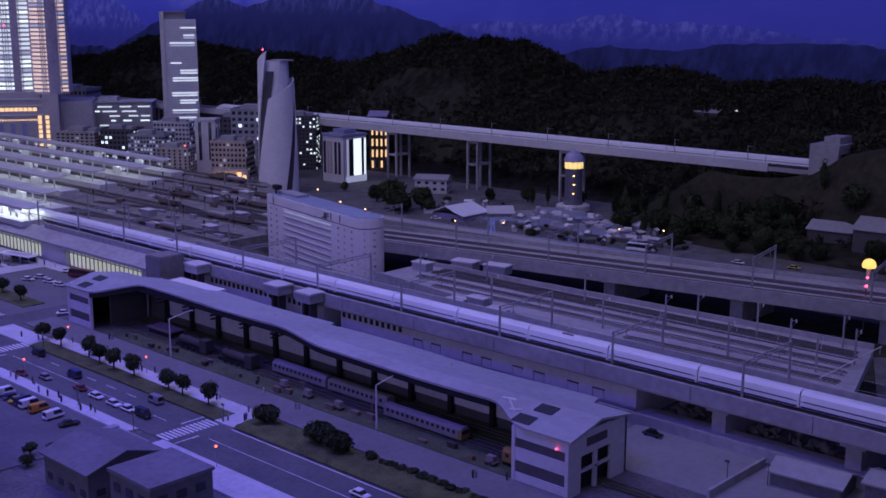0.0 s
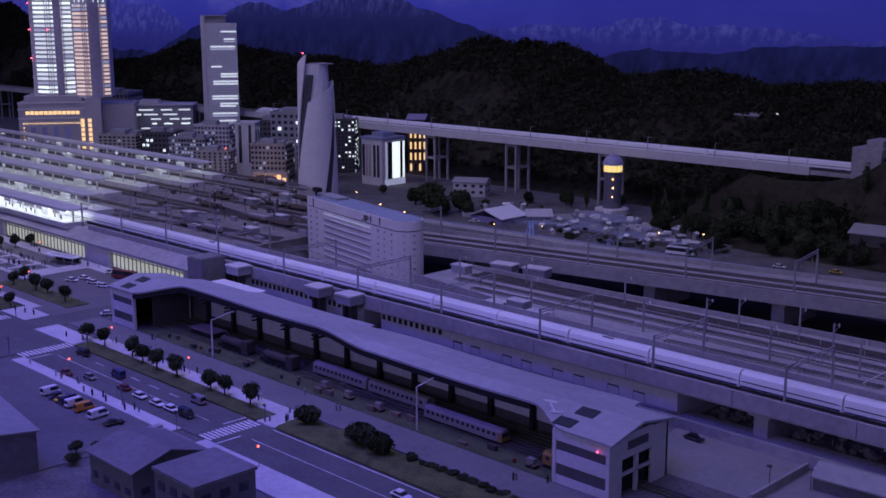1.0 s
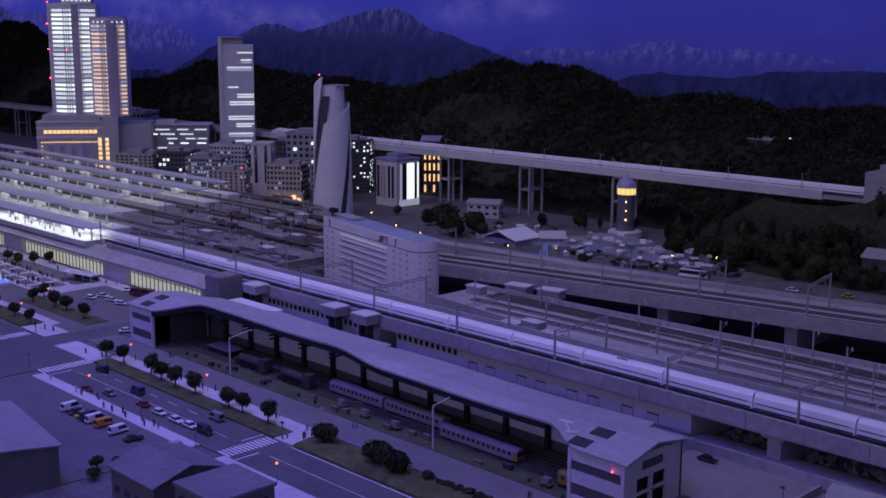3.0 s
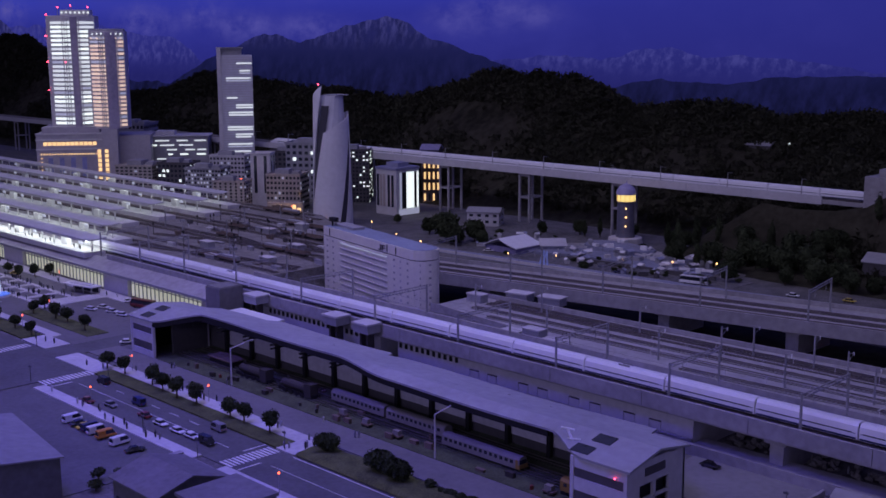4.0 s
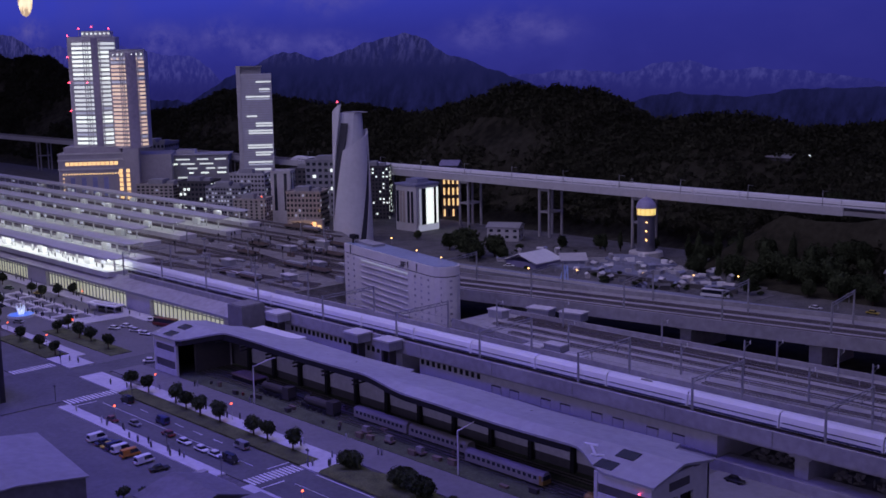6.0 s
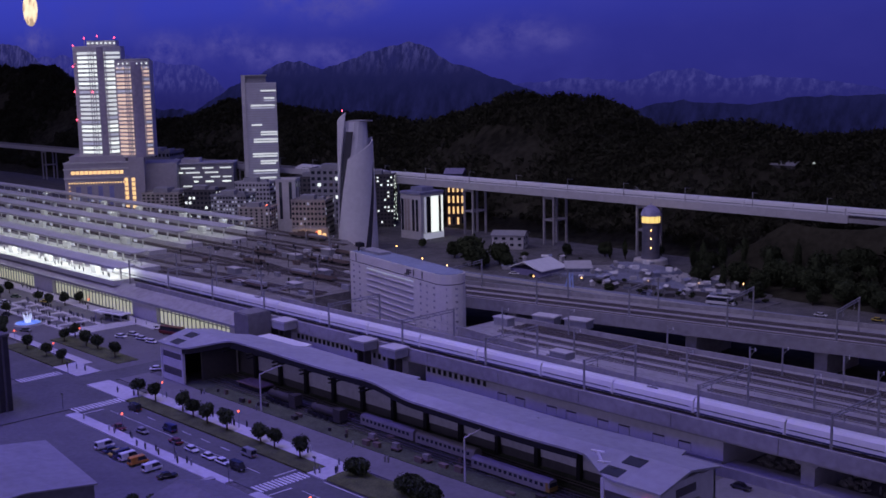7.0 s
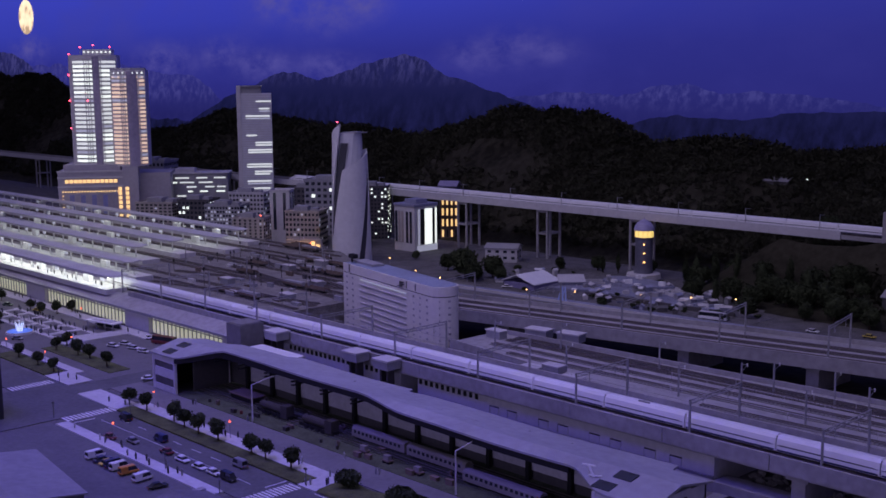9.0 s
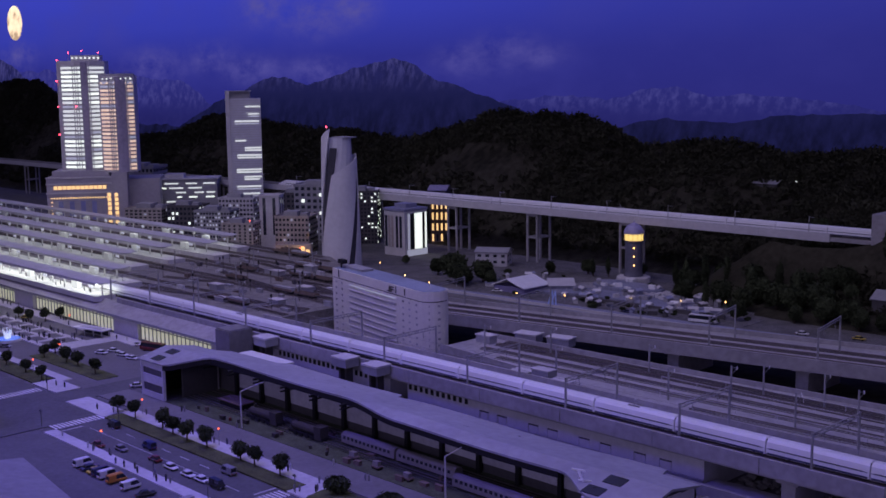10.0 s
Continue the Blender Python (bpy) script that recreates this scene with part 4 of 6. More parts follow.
def old_coach(x, y, label, paint, front=None, length=0.25):
    top = bare("railcar", label, "railcar", (x, y, 0.003))
    bm = B()
    loft(bm, [[(u, -0.016, 0.010), (u, -0.016, 0.035), (u, -0.010, 0.041), (u, 0, 0.043), (u, 0.010, 0.041), (u, 0.016, 0.035), (u, 0.016, 0.010)] for u in (0, length)])
    body = part("body", bm, paint, top)
    me = mesh_of("window", boxed((0, -0.001, 0, 0.010, 0.001, 0.009)), DARK_GLASS)
    for k in range(int(length / 0.019) - 1):
        piece("window", me, body, (0.012 + 0.019 * k, -0.0162, 0.023))
    part("frame", boxed(0.004, -0.014, 0.006, length - 0.004, 0.014, 0.0101), BLACK, top)
    if front:
        bm = B()
        box(bm, length - 0.012, -0.0166, 0.0105, length + 0.002, 0.0166, 0.022)
        box(bm, length - 0.012, -0.0166, 0.022, length - 0.004, -0.0158, 0.036)
        part("front_panel", bm, front, body)
        part("windscreen", boxed(length, -0.013, 0.023, length + 0.0015, 0.013, 0.034), DARK_GLASS, body)
    for u in (0.04, length - 0.04):
        part("bogie", boxed(u - 0.02, -0.015, 0.0, u + 0.02, 0.015, 0.008), BLACK, top)


old_coach(-2.74, 2.16, "faded grey vintage railcar parked in the shed", GREY_CAR)
old_coach(-2.48, 2.16, "faded grey vintage railcar parked in the shed", GREY_CAR)
old_coach(-2.20, 2.12, "faded grey railcar with a yellow front in the shed", GREY_CAR, YELLOW, 0.29)
old_coach(-1.745, 2.09, "yellow railcar end standing in the shed", YELLOW, None, 0.06)
for x in (-3.22, -2.98):
    top = bare("steam_engine", "black steam locomotive model parked in the shed", "locomotive", (x, 2.12, 0.003), "parked locomotives")
    bm = B()
    tube(bm, (0.03, 0, 0.03), (0.15, 0, 0.03), 0.014, sides=12)
    tube(bm, (0.05, 0, 0.04), (0.05, 0, 0.055), 0.004)
    part("boiler", bm, DARK_PAINT, top)
    part("cab", boxed(0.15, -0.016, 0.008, 0.185, 0.016, 0.05), DARK_PAINT, top)
    part("chassis", boxed(0.01, -0.012, 0.006, 0.19, 0.012, 0.016), BLACK, top)
    for k in range(4):
        bm = B()
        tube(bm, (0.05 + 0.03 * k, -0.0165, 0.009), (0.05 + 0.03 * k, -0.0125, 0.009), 0.009, sides=12)
        part("wheel", bm, BLACK, top)
top = bare("flat_wagon", "wooden flat wagon with weathered planks inside the shed", "wagon", (-3.42, 2.16, 0.003))
for k in range(6):
    part("plank", boxed(0, -0.03 + 0.011 * k, 0.022, 0.14, -0.0205 + 0.011 * k, 0.026), BROWN_WALL, top)
part("frame", boxed(0.005, -0.025, 0.0, 0.135, 0.03, 0.022), BLACK, top)
for x, y in ((-2.5, 2.06), (-2.36, 2.055), (-2.62, 2.07), (-1.78, 2.045)):
    top = bare("handcar", "small brown and grey track trolley beside the shed", "trolley", (x, y, 0.003), "track trolleys")
    part("deck", boxed(0, 0, 0.006, 0.035, 0.02, 0.010), BROWN_WALL, top)
    part("load", boxed(0.005, 0.003, 0.010, 0.028, 0.017, 0.024), GREY_CAR, top)
    part("wheelset", boxed((0.004, 0.001, 0, 0.011, 0.019, 0.006), (0.024, 0.001, 0, 0.031, 0.019, 0.006)), BLACK, top)
solid("shed_floor", boxed(-3.6, 2.025, 0, -1.66, 2.27, 0.003), mat("mossy_gravel", (0.075, 0.088, 0.05), 0.95, grain=150, vary=0.4, bump=0.3), "dark mossy gravel floor of the shed", kind="structure")
MOSS_BED = mat("mossy_ballast", (0.07, 0.078, 0.05), 0.95, grain=180, vary=0.4, bump=0.3)
for y in (2.12, 2.16, 2.22):
    track((-3.58, y), (-0.9 if y == 2.16 else -1.6, y), 0.003, "steel rails sunk in mossy ballast", MOSS_BED, MOSS_BED)

random.seed(11)
for k in range(34):
    x, y = random.uniform(-3.5, -1.75), random.choice((2.045, 2.06, 2.125, 2.19)) + random.uniform(-0.01, 0.01)
    bm = B()
    if k % 3 == 0:
        tube(bm, (0, 0, 0), (0, 0, random.uniform(0.01, 0.016)), 0.005, 0.005, 10)
        solid("oil_drum", bm, random.choice((MAROON, DARK_PAINT, DARK_PAINT, BROWN_WALL)), "small dark oil drum on the shed floor", "drum", "oil drums").location = (x, y, 0.003)
    else:
        w, d, h = random.uniform(0.012, 0.03), random.uniform(0.008, 0.016), random.uniform(0.006, 0.016)
        box(bm, 0, 0, 0, w, d, h)
        box(bm, -0.001, -0.001, h, w + 0.001, d + 0.001, h + 0.0015)
        solid("crate", bm, random.choice((DARK_PAINT, BROWN_WALL, BROWN_WALL)), "small dark wooden crate on the shed floor", "crate", "crates").location = (x, y, 0.003)


def goods_wagon(at, load):
    top = bare("goods_wagon", "dark low goods wagon standing in the yard", "wagon", at, "goods wagons")
    part("floor", boxed(0, -0.016, 0.010, 0.16, 0.016, 0.014), DARK_PAINT, top)
    for y in (-0.016, 0.0145):
        part("side_board", boxed(0, y, 0.014, 0.16, y + 0.0015, 0.024), BROWN_WALL, top)
    if load:
        part("load", boxed(0.01, -0.013, 0.014, 0.15, 0.013, 0.014 + load), MID_WALL, top)
    for x in (0.03, 0.13):
        part("bogie", boxed(x - 0.015, -0.012, 0.003, x + 0.015, 0.012, 0.010), BLACK, top)
    return top


empty, full = goods_wagon(pose(-4.7, 2.92, 0.1225), 0), goods_wagon(pose(-4.6, 3.24, 0.1225), 0.018)
for k, (x, y) in enumerate(((-4.52, 2.92), (-4.42, 3.24), (-5.1, 3.3), (-4.9, 3.57), (-4.72, 3.57), (-4.95, 3.78), (-5.13, 3.78), (-5.3, 3.5), (-5.2, 3.86), (-5.5, 4.02), (-5.68, 4.02), (-5.7, 4.1))):
    copy_thing(empty if k % 3 else full, pose(x, y, 0.1225))

random.seed(17)
for k in range(26):
    x, y = random.uniform(-5.6, -4.12), random.choice((2.96, 3.10, 3.17, 3.37, 3.43, 3.53, 3.62, 3.70))
    if y > 3.5 and x > -4.3:
        continue
    top = bare("yard_signal", "slim dark signal post standing among the yard tracks", "signal post", (x, y, 0.118), "yard signals")
    bm = B()
    h = random.uniform(0.035, 0.09)
    tube(bm, (0, 0, 0), (0, 0, h), 0.0016, 0.0012, 6)
    part("post", bm, DARK_PAINT, top)
    part("signal_head", boxed(-0.003, -0.003, h - 0.002, 0.003, 0.003, h + 0.012), BLACK, top)
for k in range(46):
    x, y = random.uniform(-5.7, -4.12), random.choice((2.965, 3.10, 3.17, 3.37, 3.43, 3.53, 3.62, 3.69)) + random.uniform(-0.008, 0.008)
    if y > 3.5 and x > -4.35:
        continue
    w, d, h = random.uniform(0.015, 0.06), random.uniform(0.012, 0.026), random.uniform(0.006, 0.022)
    bm = boxed((0, 0, 0, w, d, h), (-0.001, -0.001, h, w + 0.001, d + 0.001, h + 0.002))
    solid("switch_box", bm, random.choice((PALE, MID_WALL, MID_WALL, DARK_WALL, BROWN_WALL)), "small lidded trackside switch box in the yard", "switch box", "trackside boxes").location = (x, y, 0.118)

# ---- city ----
def tower_block(name, label, at, w, d, h, wall_mat, floors, cols, lit=0.2, lit_mat=LIT_WHITE, win=(0.55, 0.5), glass=DARK_GLASS, base=0.0, roof_plant=True, faces=(0, 1)):
    """A block with a grid of window panes on its front (-y) and right (+x) sides, a parapet and roof plant. at: lower front corner."""
    top = bare(name, label, "building", at)
    wall = part("wall", boxed(0, 0, 0, w, d, h), wall_mat, top)
    part("parapet", boxed((-0.004, -0.004, h, w + 0.004, 0.002, h + 0.01), (-0.004, d - 0.002, h, w + 0.004, d + 0.004, h + 0.01), (-0.004, 0.002, h, 0.002, d - 0.002, h + 0.01), (w - 0.002, 0.002, h, w + 0.004, d - 0.002, h + 0.01)), wall_mat, top)
    if roof_plant:
        part("roof_plant", boxed((w * 0.2, d * 0.25, h, w * 0.6, d * 0.7, h + 0.035), (w * 0.65, d * 0.4, h, w * 0.85, d * 0.75, h + 0.02)), MID_WALL, top)
    fh = (h - base) / floors
    for face in faces:
        span = w if face == 0 else d
        n = cols if face == 0 else max(int(cols * d / w + 0.5), 1)
        cw = span / n
        ww, wh = cw * win[0], fh * win[1]
        dark = mesh_of("window", boxed(0, -0.0015, 0, ww, 0.0015, wh), glass)
        on = mesh_of("window_lit", boxed(0, -0.0015, 0, ww, 0.0015, wh), lit_mat)
        for i in range(floors):
            for j in range(n):
                u, z = cw * (j + (1 - win[0]) / 2), base + fh * (i + 0.25)
                m = pose(u, -0.001, z) if face == 0 else pose(w + 0.001, u, z, 0, 0, 90)
                piece("window", on if random.random() < lit else dark, wall, m)
    return top


LIT_SOFT = {"lit_window_white": mat("soft_window_white", (0.7, 0.72, 0.7), 0.4, glow=0.65, glow_colour=(0.85, 0.92, 0.92)), "lit_window_peach": mat("soft_window_peach", (0.7, 0.6, 0.5), 0.4, glow=0.55, glow_colour=(1.0, 0.66, 0.5))}

# twin-tower complex: podium, two rounded towers with lit floor bands
TOWER_GLASS = mat("tower_glass", (0.16, 0.17, 0.22), 0.3, grain=30, vary=0.1)
complex_ = bare("tower_complex", "white twin high-rise with rows of lit windows over a podium", "skyscraper", pose(-8.634, 3.984, 0, 0, 0, 54))
PODIUM = mat("podium_stone", (0.4, 0.38, 0.42), 0.7, grain=40, vary=0.1)
podium = part("podium", boxed(0, 0, 0, 0.50, 0.5, 0.43), PODIUM, complex_)
part("podium_tier", boxed(0.04, 0.04, 0.43, 0.48, 0.45, 0.475), PODIUM, complex_)
part("podium_wing", boxed(0.50, 0.1, 0, 0.86, 0.5, 0.40), PODIUM, complex_)
part("corner_block", boxed(0.50, -0.01, 0, 0.62, 0.1, 0.46), PODIUM, complex_)
warm = mesh_of("window_warm", boxed(0, -0.002, 0, 0.026, 0.002, 0.026), LIT_WARM)
for k in range(12):
    piece("window", warm, podium, (0.055 + 0.034 * k, -0.001, 0.335))
small = mesh_of("window_spot", boxed(0, -0.002, 0, 0.010, 0.002, 0.010), LIT_WARM)
for k in range(22):
    piece("window", small, podium, (0.03 + 0.021 * k, -0.001, 0.262))
for k in range(8):
    piece("window", warm, podium, (0.462, -0.001, 0.02 + 0.036 * k))
    piece("window", warm, podium, (0.518, -0.011, 0.02 + 0.036 * k))
    piece("window", small, podium, (0.03, -0.001, 0.02 + 0.03 * k))
bay = mesh_of("bay_glass", boxed(0, -0.002, 0, 0.036, 0.002, 0.23), mat("blue_bay_glass", (0.25, 0.27, 0.5), 0.3, grain=30))
for k in range(4):
    piece("bay", bay, podium, (0.085 + 0.085 * k, -0.001, 0.01))
band = mesh_of("cornice", boxed(0, -0.006, 0, 0.53, 0.0, 0.012), PALE)
for z in (0.3, 0.372, 0.42):
    piece("cornice", band, podium, (-0.005, 0, z))


def round_tower(x, y, w, d, h0, h1, lit_mat, floors, split, label):
    """A tower with a bowed front: lit bands on each floor either side of a solid strip."""
    tower = part("tower", B(), PALE, complex_, label)

    def ring(g, z):
        pts = []
        for k in range(13):
            u = k / 12
            pts.append((x + w * u, y - 0.075 * math.sin(math.pi * u) * (w / 0.3) - g, z))
        return pts + [(x + w + g, y + d, z), (x - g, y + d, z)]
    bm = B()
    loft(bm, [ring(0, h0), ring(0, h1)])
    tower.data = mesh_of("tower", bm, PALE)
    fh = (h1 - h0 - 0.05) / floors

    def strip(u0, u1, z, material, thick=0.004, hgt=None):
        bm = B()
        hh = hgt or fh * 0.52
        pts = []
        for k in range(5):
            u = u0 + (u1 - u0) * k / 4
            pts.append((x + w * u, y - 0.075 * math.sin(math.pi * u) * (w / 0.3)))
        loft(bm, [[(px, py - thick, z), (px, py + 0.002, z), (px, py + 0.002, z + hh), (px, py - thick, z + hh)] for px, py in pts])
        return part("window_band", bm, material, tower)
    for i in range(floors):
        z = h0 + 0.02 + fh * i
        for u0, u1 in split:
            roll = random.random()
            pane = LIT_DIM if roll < 0.18 else (lit_mat if roll < 0.62 else LIT_SOFT[lit_mat.name])
            strip(u0, u1, z, pane)
    for u in [split[0][0] + (split[0][1] - split[0][0]) * f for f in (0.62, 0.74, 0.86)] + [split[1][0] + 0.02]:
        px, py = x + w * u, y - 0.075 * math.sin(math.pi * u) * (w / 0.3)
        part("mullion", boxed(px - 0.0035, py - 0.008, h0, px + 0.0035, py + 0.004, h1 - 0.02), PALE, tower)
    strip(split[0][1] + 0.01, split[1][0] - 0.02, h0, mat("lift_strip", (0.36, 0.33, 0.42), 0.6, grain=40), 0.007, h1 - h0 - 0.01)
    if w > 0.3:
        part("crown", boxed(x + w * 0.3, y + 0.0, h1, x + w * 0.9, y + d * 0.8, h1 + 0.045), PALE, tower)
    else:
        bm = B()
        loft(bm, [ring(-0.012, h1), ring(-0.018, h1 + 0.016)])
        part("crown", bm, MID_WALL, tower)
        strip(0.06, 0.94, h1 - 0.062, LIT_PEACH, 0.005, 0.012)
    dot = mesh_of("crown_lamp", boxed(0, -0.004, 0, 0.012, 0.0, 0.012), LIT_WHITE)
    for k in range(7):
        u = 0.12 + 0.13 * k
        if w > 0.3:
            piece("crown_lamp", dot, tower, (x + w * (0.32 + 0.09 * k), y - 0.001, h1 + 0.018))
        else:
            piece("crown_lamp", dot, tower, (x + w * u, y - 0.075 * math.sin(math.pi * u) * (w / 0.3) - 0.001, h1 - 0.028))
    return tower


round_tower(0.10, 0.17, 0.37, 0.22, 0.475, 1.335, LIT_WHITE, 24, ((0.1, 0.52), (0.68, 0.98)), "white tower with bright cool window bands")
round_tower(0.43, 0.06, 0.27, 0.22, 0.46, 1.215, LIT_PEACH, 23, ((0.05, 0.48), (0.8, 0.98)), "tower with warm peach window bands")
for x, y, z in ((0.10, 0.2, 1.345), (0.19, 0.2, 1.40), (0.29, 0.2, 1.415), (0.42, 0.2, 1.40), (0.095, 0.165, 1.18), (0.095, 0.165, 0.98), (0.095, 0.165, 0.76), (0.25, 0.075, 0.98)):
    bm = B()
    tube(bm, (x, y, 1.33 if z > 1.335 else z - 0.008), (x, y, z), 0.0025, sides=5)
    post = part("lamp_post", bm, STEEL, complex_)
    bm = B()
    ball(bm, (x, y, z), 0.0065)
    part("aviation_lamp", bm, RED_LAMP, post)

# glass office tower
GLASS_TOWER = mat("pale_curtain_wall", (0.62, 0.63, 0.67), 0.25, grain=30, vary=0.08, spec=0.6)
glass_tower = bare("office_tower", "slim pale glass office tower with scattered lit floors", "skyscraper", Matrix.Translation((-7.60, 5.025, 0.085)) @ Matrix.Rotation(radians(55), 4, "Z") @ Matrix.Scale(0.925, 4))
part("base", boxed(0, 0, -0.09, 0.255, 0.16, 0), PALE, glass_tower)
body = part("body", boxed(0, 0, 0, 0.255, 0.16, 1.018), GLASS_TOWER, glass_tower)
part("side_fin", boxed(-0.035, -0.008, 0, -0.001, 0.165, 1.082), PALE, glass_tower)
part("top_frame", boxed((-0.001, -0.006, 1.072, 0.18, 0.165, 1.082), (0.0, 0.02, 1.018, 0.17, 0.15, 1.072)), MID_WALL, glass_tower)
fh = 1.018 / 50
line = mesh_of("floor_line", boxed(0, -0.003, 0, 0.25, 0, 0.005), PALE)
for k in range(50):
    piece("floor_line", line, body, (0.003, 0, fh * k))
lit_rows = {46: (0.5, 1), 43: (0.6, 0.95), 42: (0.6, 0.95), 40: (0.15, 0.95), 39: (0.15, 0.95), 32: (0.15, 0.5), 29: (0.45, 1), 28: (0.45, 1), 26: (0.2, 1), 25: (0.2, 1), 20: (0.15, 0.98), 19: (0.15, 0.98), 17: (0.4, 0.98), 16: (0.4, 0.9), 13: (0.15, 0.95), 12: (0.15, 0.95), 10: (0.2, 0.9), 9: (0.4, 0.95)}
for k, (a, b) in lit_rows.items():
    part("lit_floor", boxed(0.25 * a, -0.0035, fh * k + 0.007, 0.25 * b, -0.0005, fh * k + 0.019), LIT_SOFT["lit_window_white"] if k % 3 else LIT_DIM, body)

# lit low office block behind
office = bare("office_block", "wide grey office block with broken rows of lit windows", "office building", pose(-8.44, 4.74, 0, 0, 0, 50))
body = part("body", boxed(0, 0, 0, 0.58, 0.25, 0.37), MID_WALL, office)
part("roof_edge", boxed((-0.01, -0.01, 0.37, 0.59, 0.26, 0.378), (0.15, 0.06, 0.378, 0.3, 0.2, 0.41)), PALE, office)
random.seed(4)
for k in range(9):
    x = 0.015 + random.uniform(0, 0.06)
    while x < 0.5:
        w = random.uniform(0.035, 0.12)
        if random.random() < 0.92:
            part("lit_window", boxed(x, -0.003, 0.035 + 0.037 * k, min(x + w, 0.565), 0.001, 0.046 + 0.037 * k), LIT_WHITE if random.random() < 0.4 else LIT_SOFT["lit_window_white"], body)
        x += w + random.uniform(0.02, 0.07)

random.seed(7)
tower_block("apartment_block", "low dark block with a strip of lit windows", pose(-7.75, 4.52, 0, 0, 0, 35), 0.26, 0.2, 0.22, DARK_WALL, 6, 8, 0.18)
tower_block("office_building", "pale stepped office building with small lit windows", pose(-7.42, 4.55, 0, 0, 0, 35), 0.28, 0.2, 0.2, MID_WALL, 7, 12, 0.22, LIT_DIM)
tower_block("office_building", "pale upper office block with plain walls", pose(-7.5, 4.82, 0, 0, 0, 35), 0.28, 0.15, 0.27, PALE, 8, 10, 0.1, LIT_DIM)
tower_block("apartment_block", "tan apartment block with rows of dark windows", pose(-6.58, 4.24, 0, 0, 0, 35), 0.22, 0.16, 0.2, TAN_WALL, 9, 6, 0.06, LIT_DIM, win=(0.35, 0.6))
tower_block("slab_building", "narrow pale slab building with a dark glass strip", pose(-6.62, 4.58, 0, 0, 0, 40), 0.14, 0.14, 0.36, PALE, 1, 2, 0.0, win=(0.3, 0.72), roof_plant=False)
tower_block("office_building", "tan office building with many small windows", pose(-6.36, 4.52, 0, 0, 0, 35), 0.24, 0.2, 0.24, TAN_WALL, 7, 9, 0.05, LIT_DIM)
tower_block("office_building", "grey rear office building with a few lit windows", pose(-6.75, 4.98, 0, 0, 0, 35), 0.36, 0.2, 0.4, MID_WALL, 9, 8, 0.2, LIT_WHITE)
tower_block("office_building", "grey plain building beside the twisted tower", pose(-6.1, 4.72, 0, 0, 0, 35), 0.2, 0.2, 0.33, MID_WALL, 8, 6, 0.12, LIT_DIM)
tower_block("dark_tower", "dark high-rise dotted with small lit windows", pose(-6.3, 5.1, 0, 0, 0, 42), 0.22, 0.2, 0.37, DARK_WALL, 14, 9, 0.24, LIT_WHITE, win=(0.5, 0.42))
tower_block("brown_tower", "dark brown building with tall amber windows", pose(-5.845, 5.49, 0, 0, 0, 45), 0.125, 0.1, 0.305, BROWN_WALL, 4, 4, 0.95, LIT_WARM, win=(0.4, 0.65), faces=(0,))
for a, b, c, e, h, t in ((-9.3, 5.0, 0.3, 0.3, 0.42, MID_WALL), (-9.9, 4.6, 0.3, 0.3, 0.28, DARK_WALL), (-7.2, 5.15, 0.3, 0.2, 0.3, DARK_WALL), (-8.0, 4.3, 0.3, 0.3, 0.2, TAN_WALL)):
    tower_block("background_building", "plain dark building at the back of town", pose(a, b, 0, 0, 0, 35), c, e, h, t, 8, 8, 0.12, LIT_DIM)
for x, y, z in ((-6.42, 4.36, 0.225), (-6.3, 4.62, 0.05), (-6.33, 4.48, 0.03), (-6.05, 4.5, 0.06)):
    top = bare("street_light", "small glowing orange-red lamp on a post", "street lamp", group="town lamps")
    bm = B()
    tube(bm, (x, y, 0), (x, y, z), 0.002)
    part("pole", bm, STEEL, top)
    bm = B()
    ball(bm, (x, y, z), 0.0048)
    part("globe", bm, ORANGE_RED, top)
shop = bare("shop_front", "glowing amber shop fronts at street level", "shop front", pose(-6.22, 4.42, 0, 0, 0, 40))
part("wall", boxed(0, 0.004, 0, 0.24, 0.05, 0.075), TAN_WALL, shop)
for k in range(7):
    part("shop_window", boxed(0.006 + 0.033 * k, 0.0, 0.004, 0.03 + 0.033 * k, 0.003, 0.042 + 0.01 * (k % 3)), LIT_WARM, shop)
point_lamp("shop_lamp", (-6.08, 4.40, 0.07), 0.16, (1.0, 0.5, 0.15), 0.02)

# white hall with glowing tall panels
hall = bare("white_hall", "white hall with tall dark and glowing glass panels", "building", Matrix.Translation((-5.728, 4.954, 0)) @ Matrix.Diagonal((0.8, 1, 1.1, 1)))
FLUTED = mat("white_cladding", (0.6, 0.6, 0.58), 0.6, grain=40, vary=0.08)
body = part("body", boxed(0, 0, 0, 0.17, 0.2, 0.27), FLUTED, hall)
part("side_wing", boxed(0.17, 0.0, 0, 0.25, 0.2, 0.27), FLUTED, hall)
part("roof", boxed((-0.006, -0.006, 0.27, 0.256, 0.206, 0.285), (0.06, 0.05, 0.285, 0.2, 0.15, 0.31)), mat("blue_grey_sheet", (0.25, 0.26, 0.36), 0.6), hall)
for k, x in enumerate((0.012, 0.05, 0.088, 0.145, 0.19)):
    part("panel", boxed(x, -0.003, 0.05, x + 0.026, 0.001, 0.24), TAN_WALL if k in (1, 2) else DARK_GLASS, body)
for y0, y1, m in ((0.03, 0.045, LIT_DIM), (0.052, 0.085, BLACK), (0.09, 0.155, LIT_WHITE), (0.16, 0.178, BLACK), (0.182, 0.195, LIT_WHITE)):
    part("tall_panel", boxed(0.25, y0, 0.04, 0.2535, y1, 0.255), m, hall)
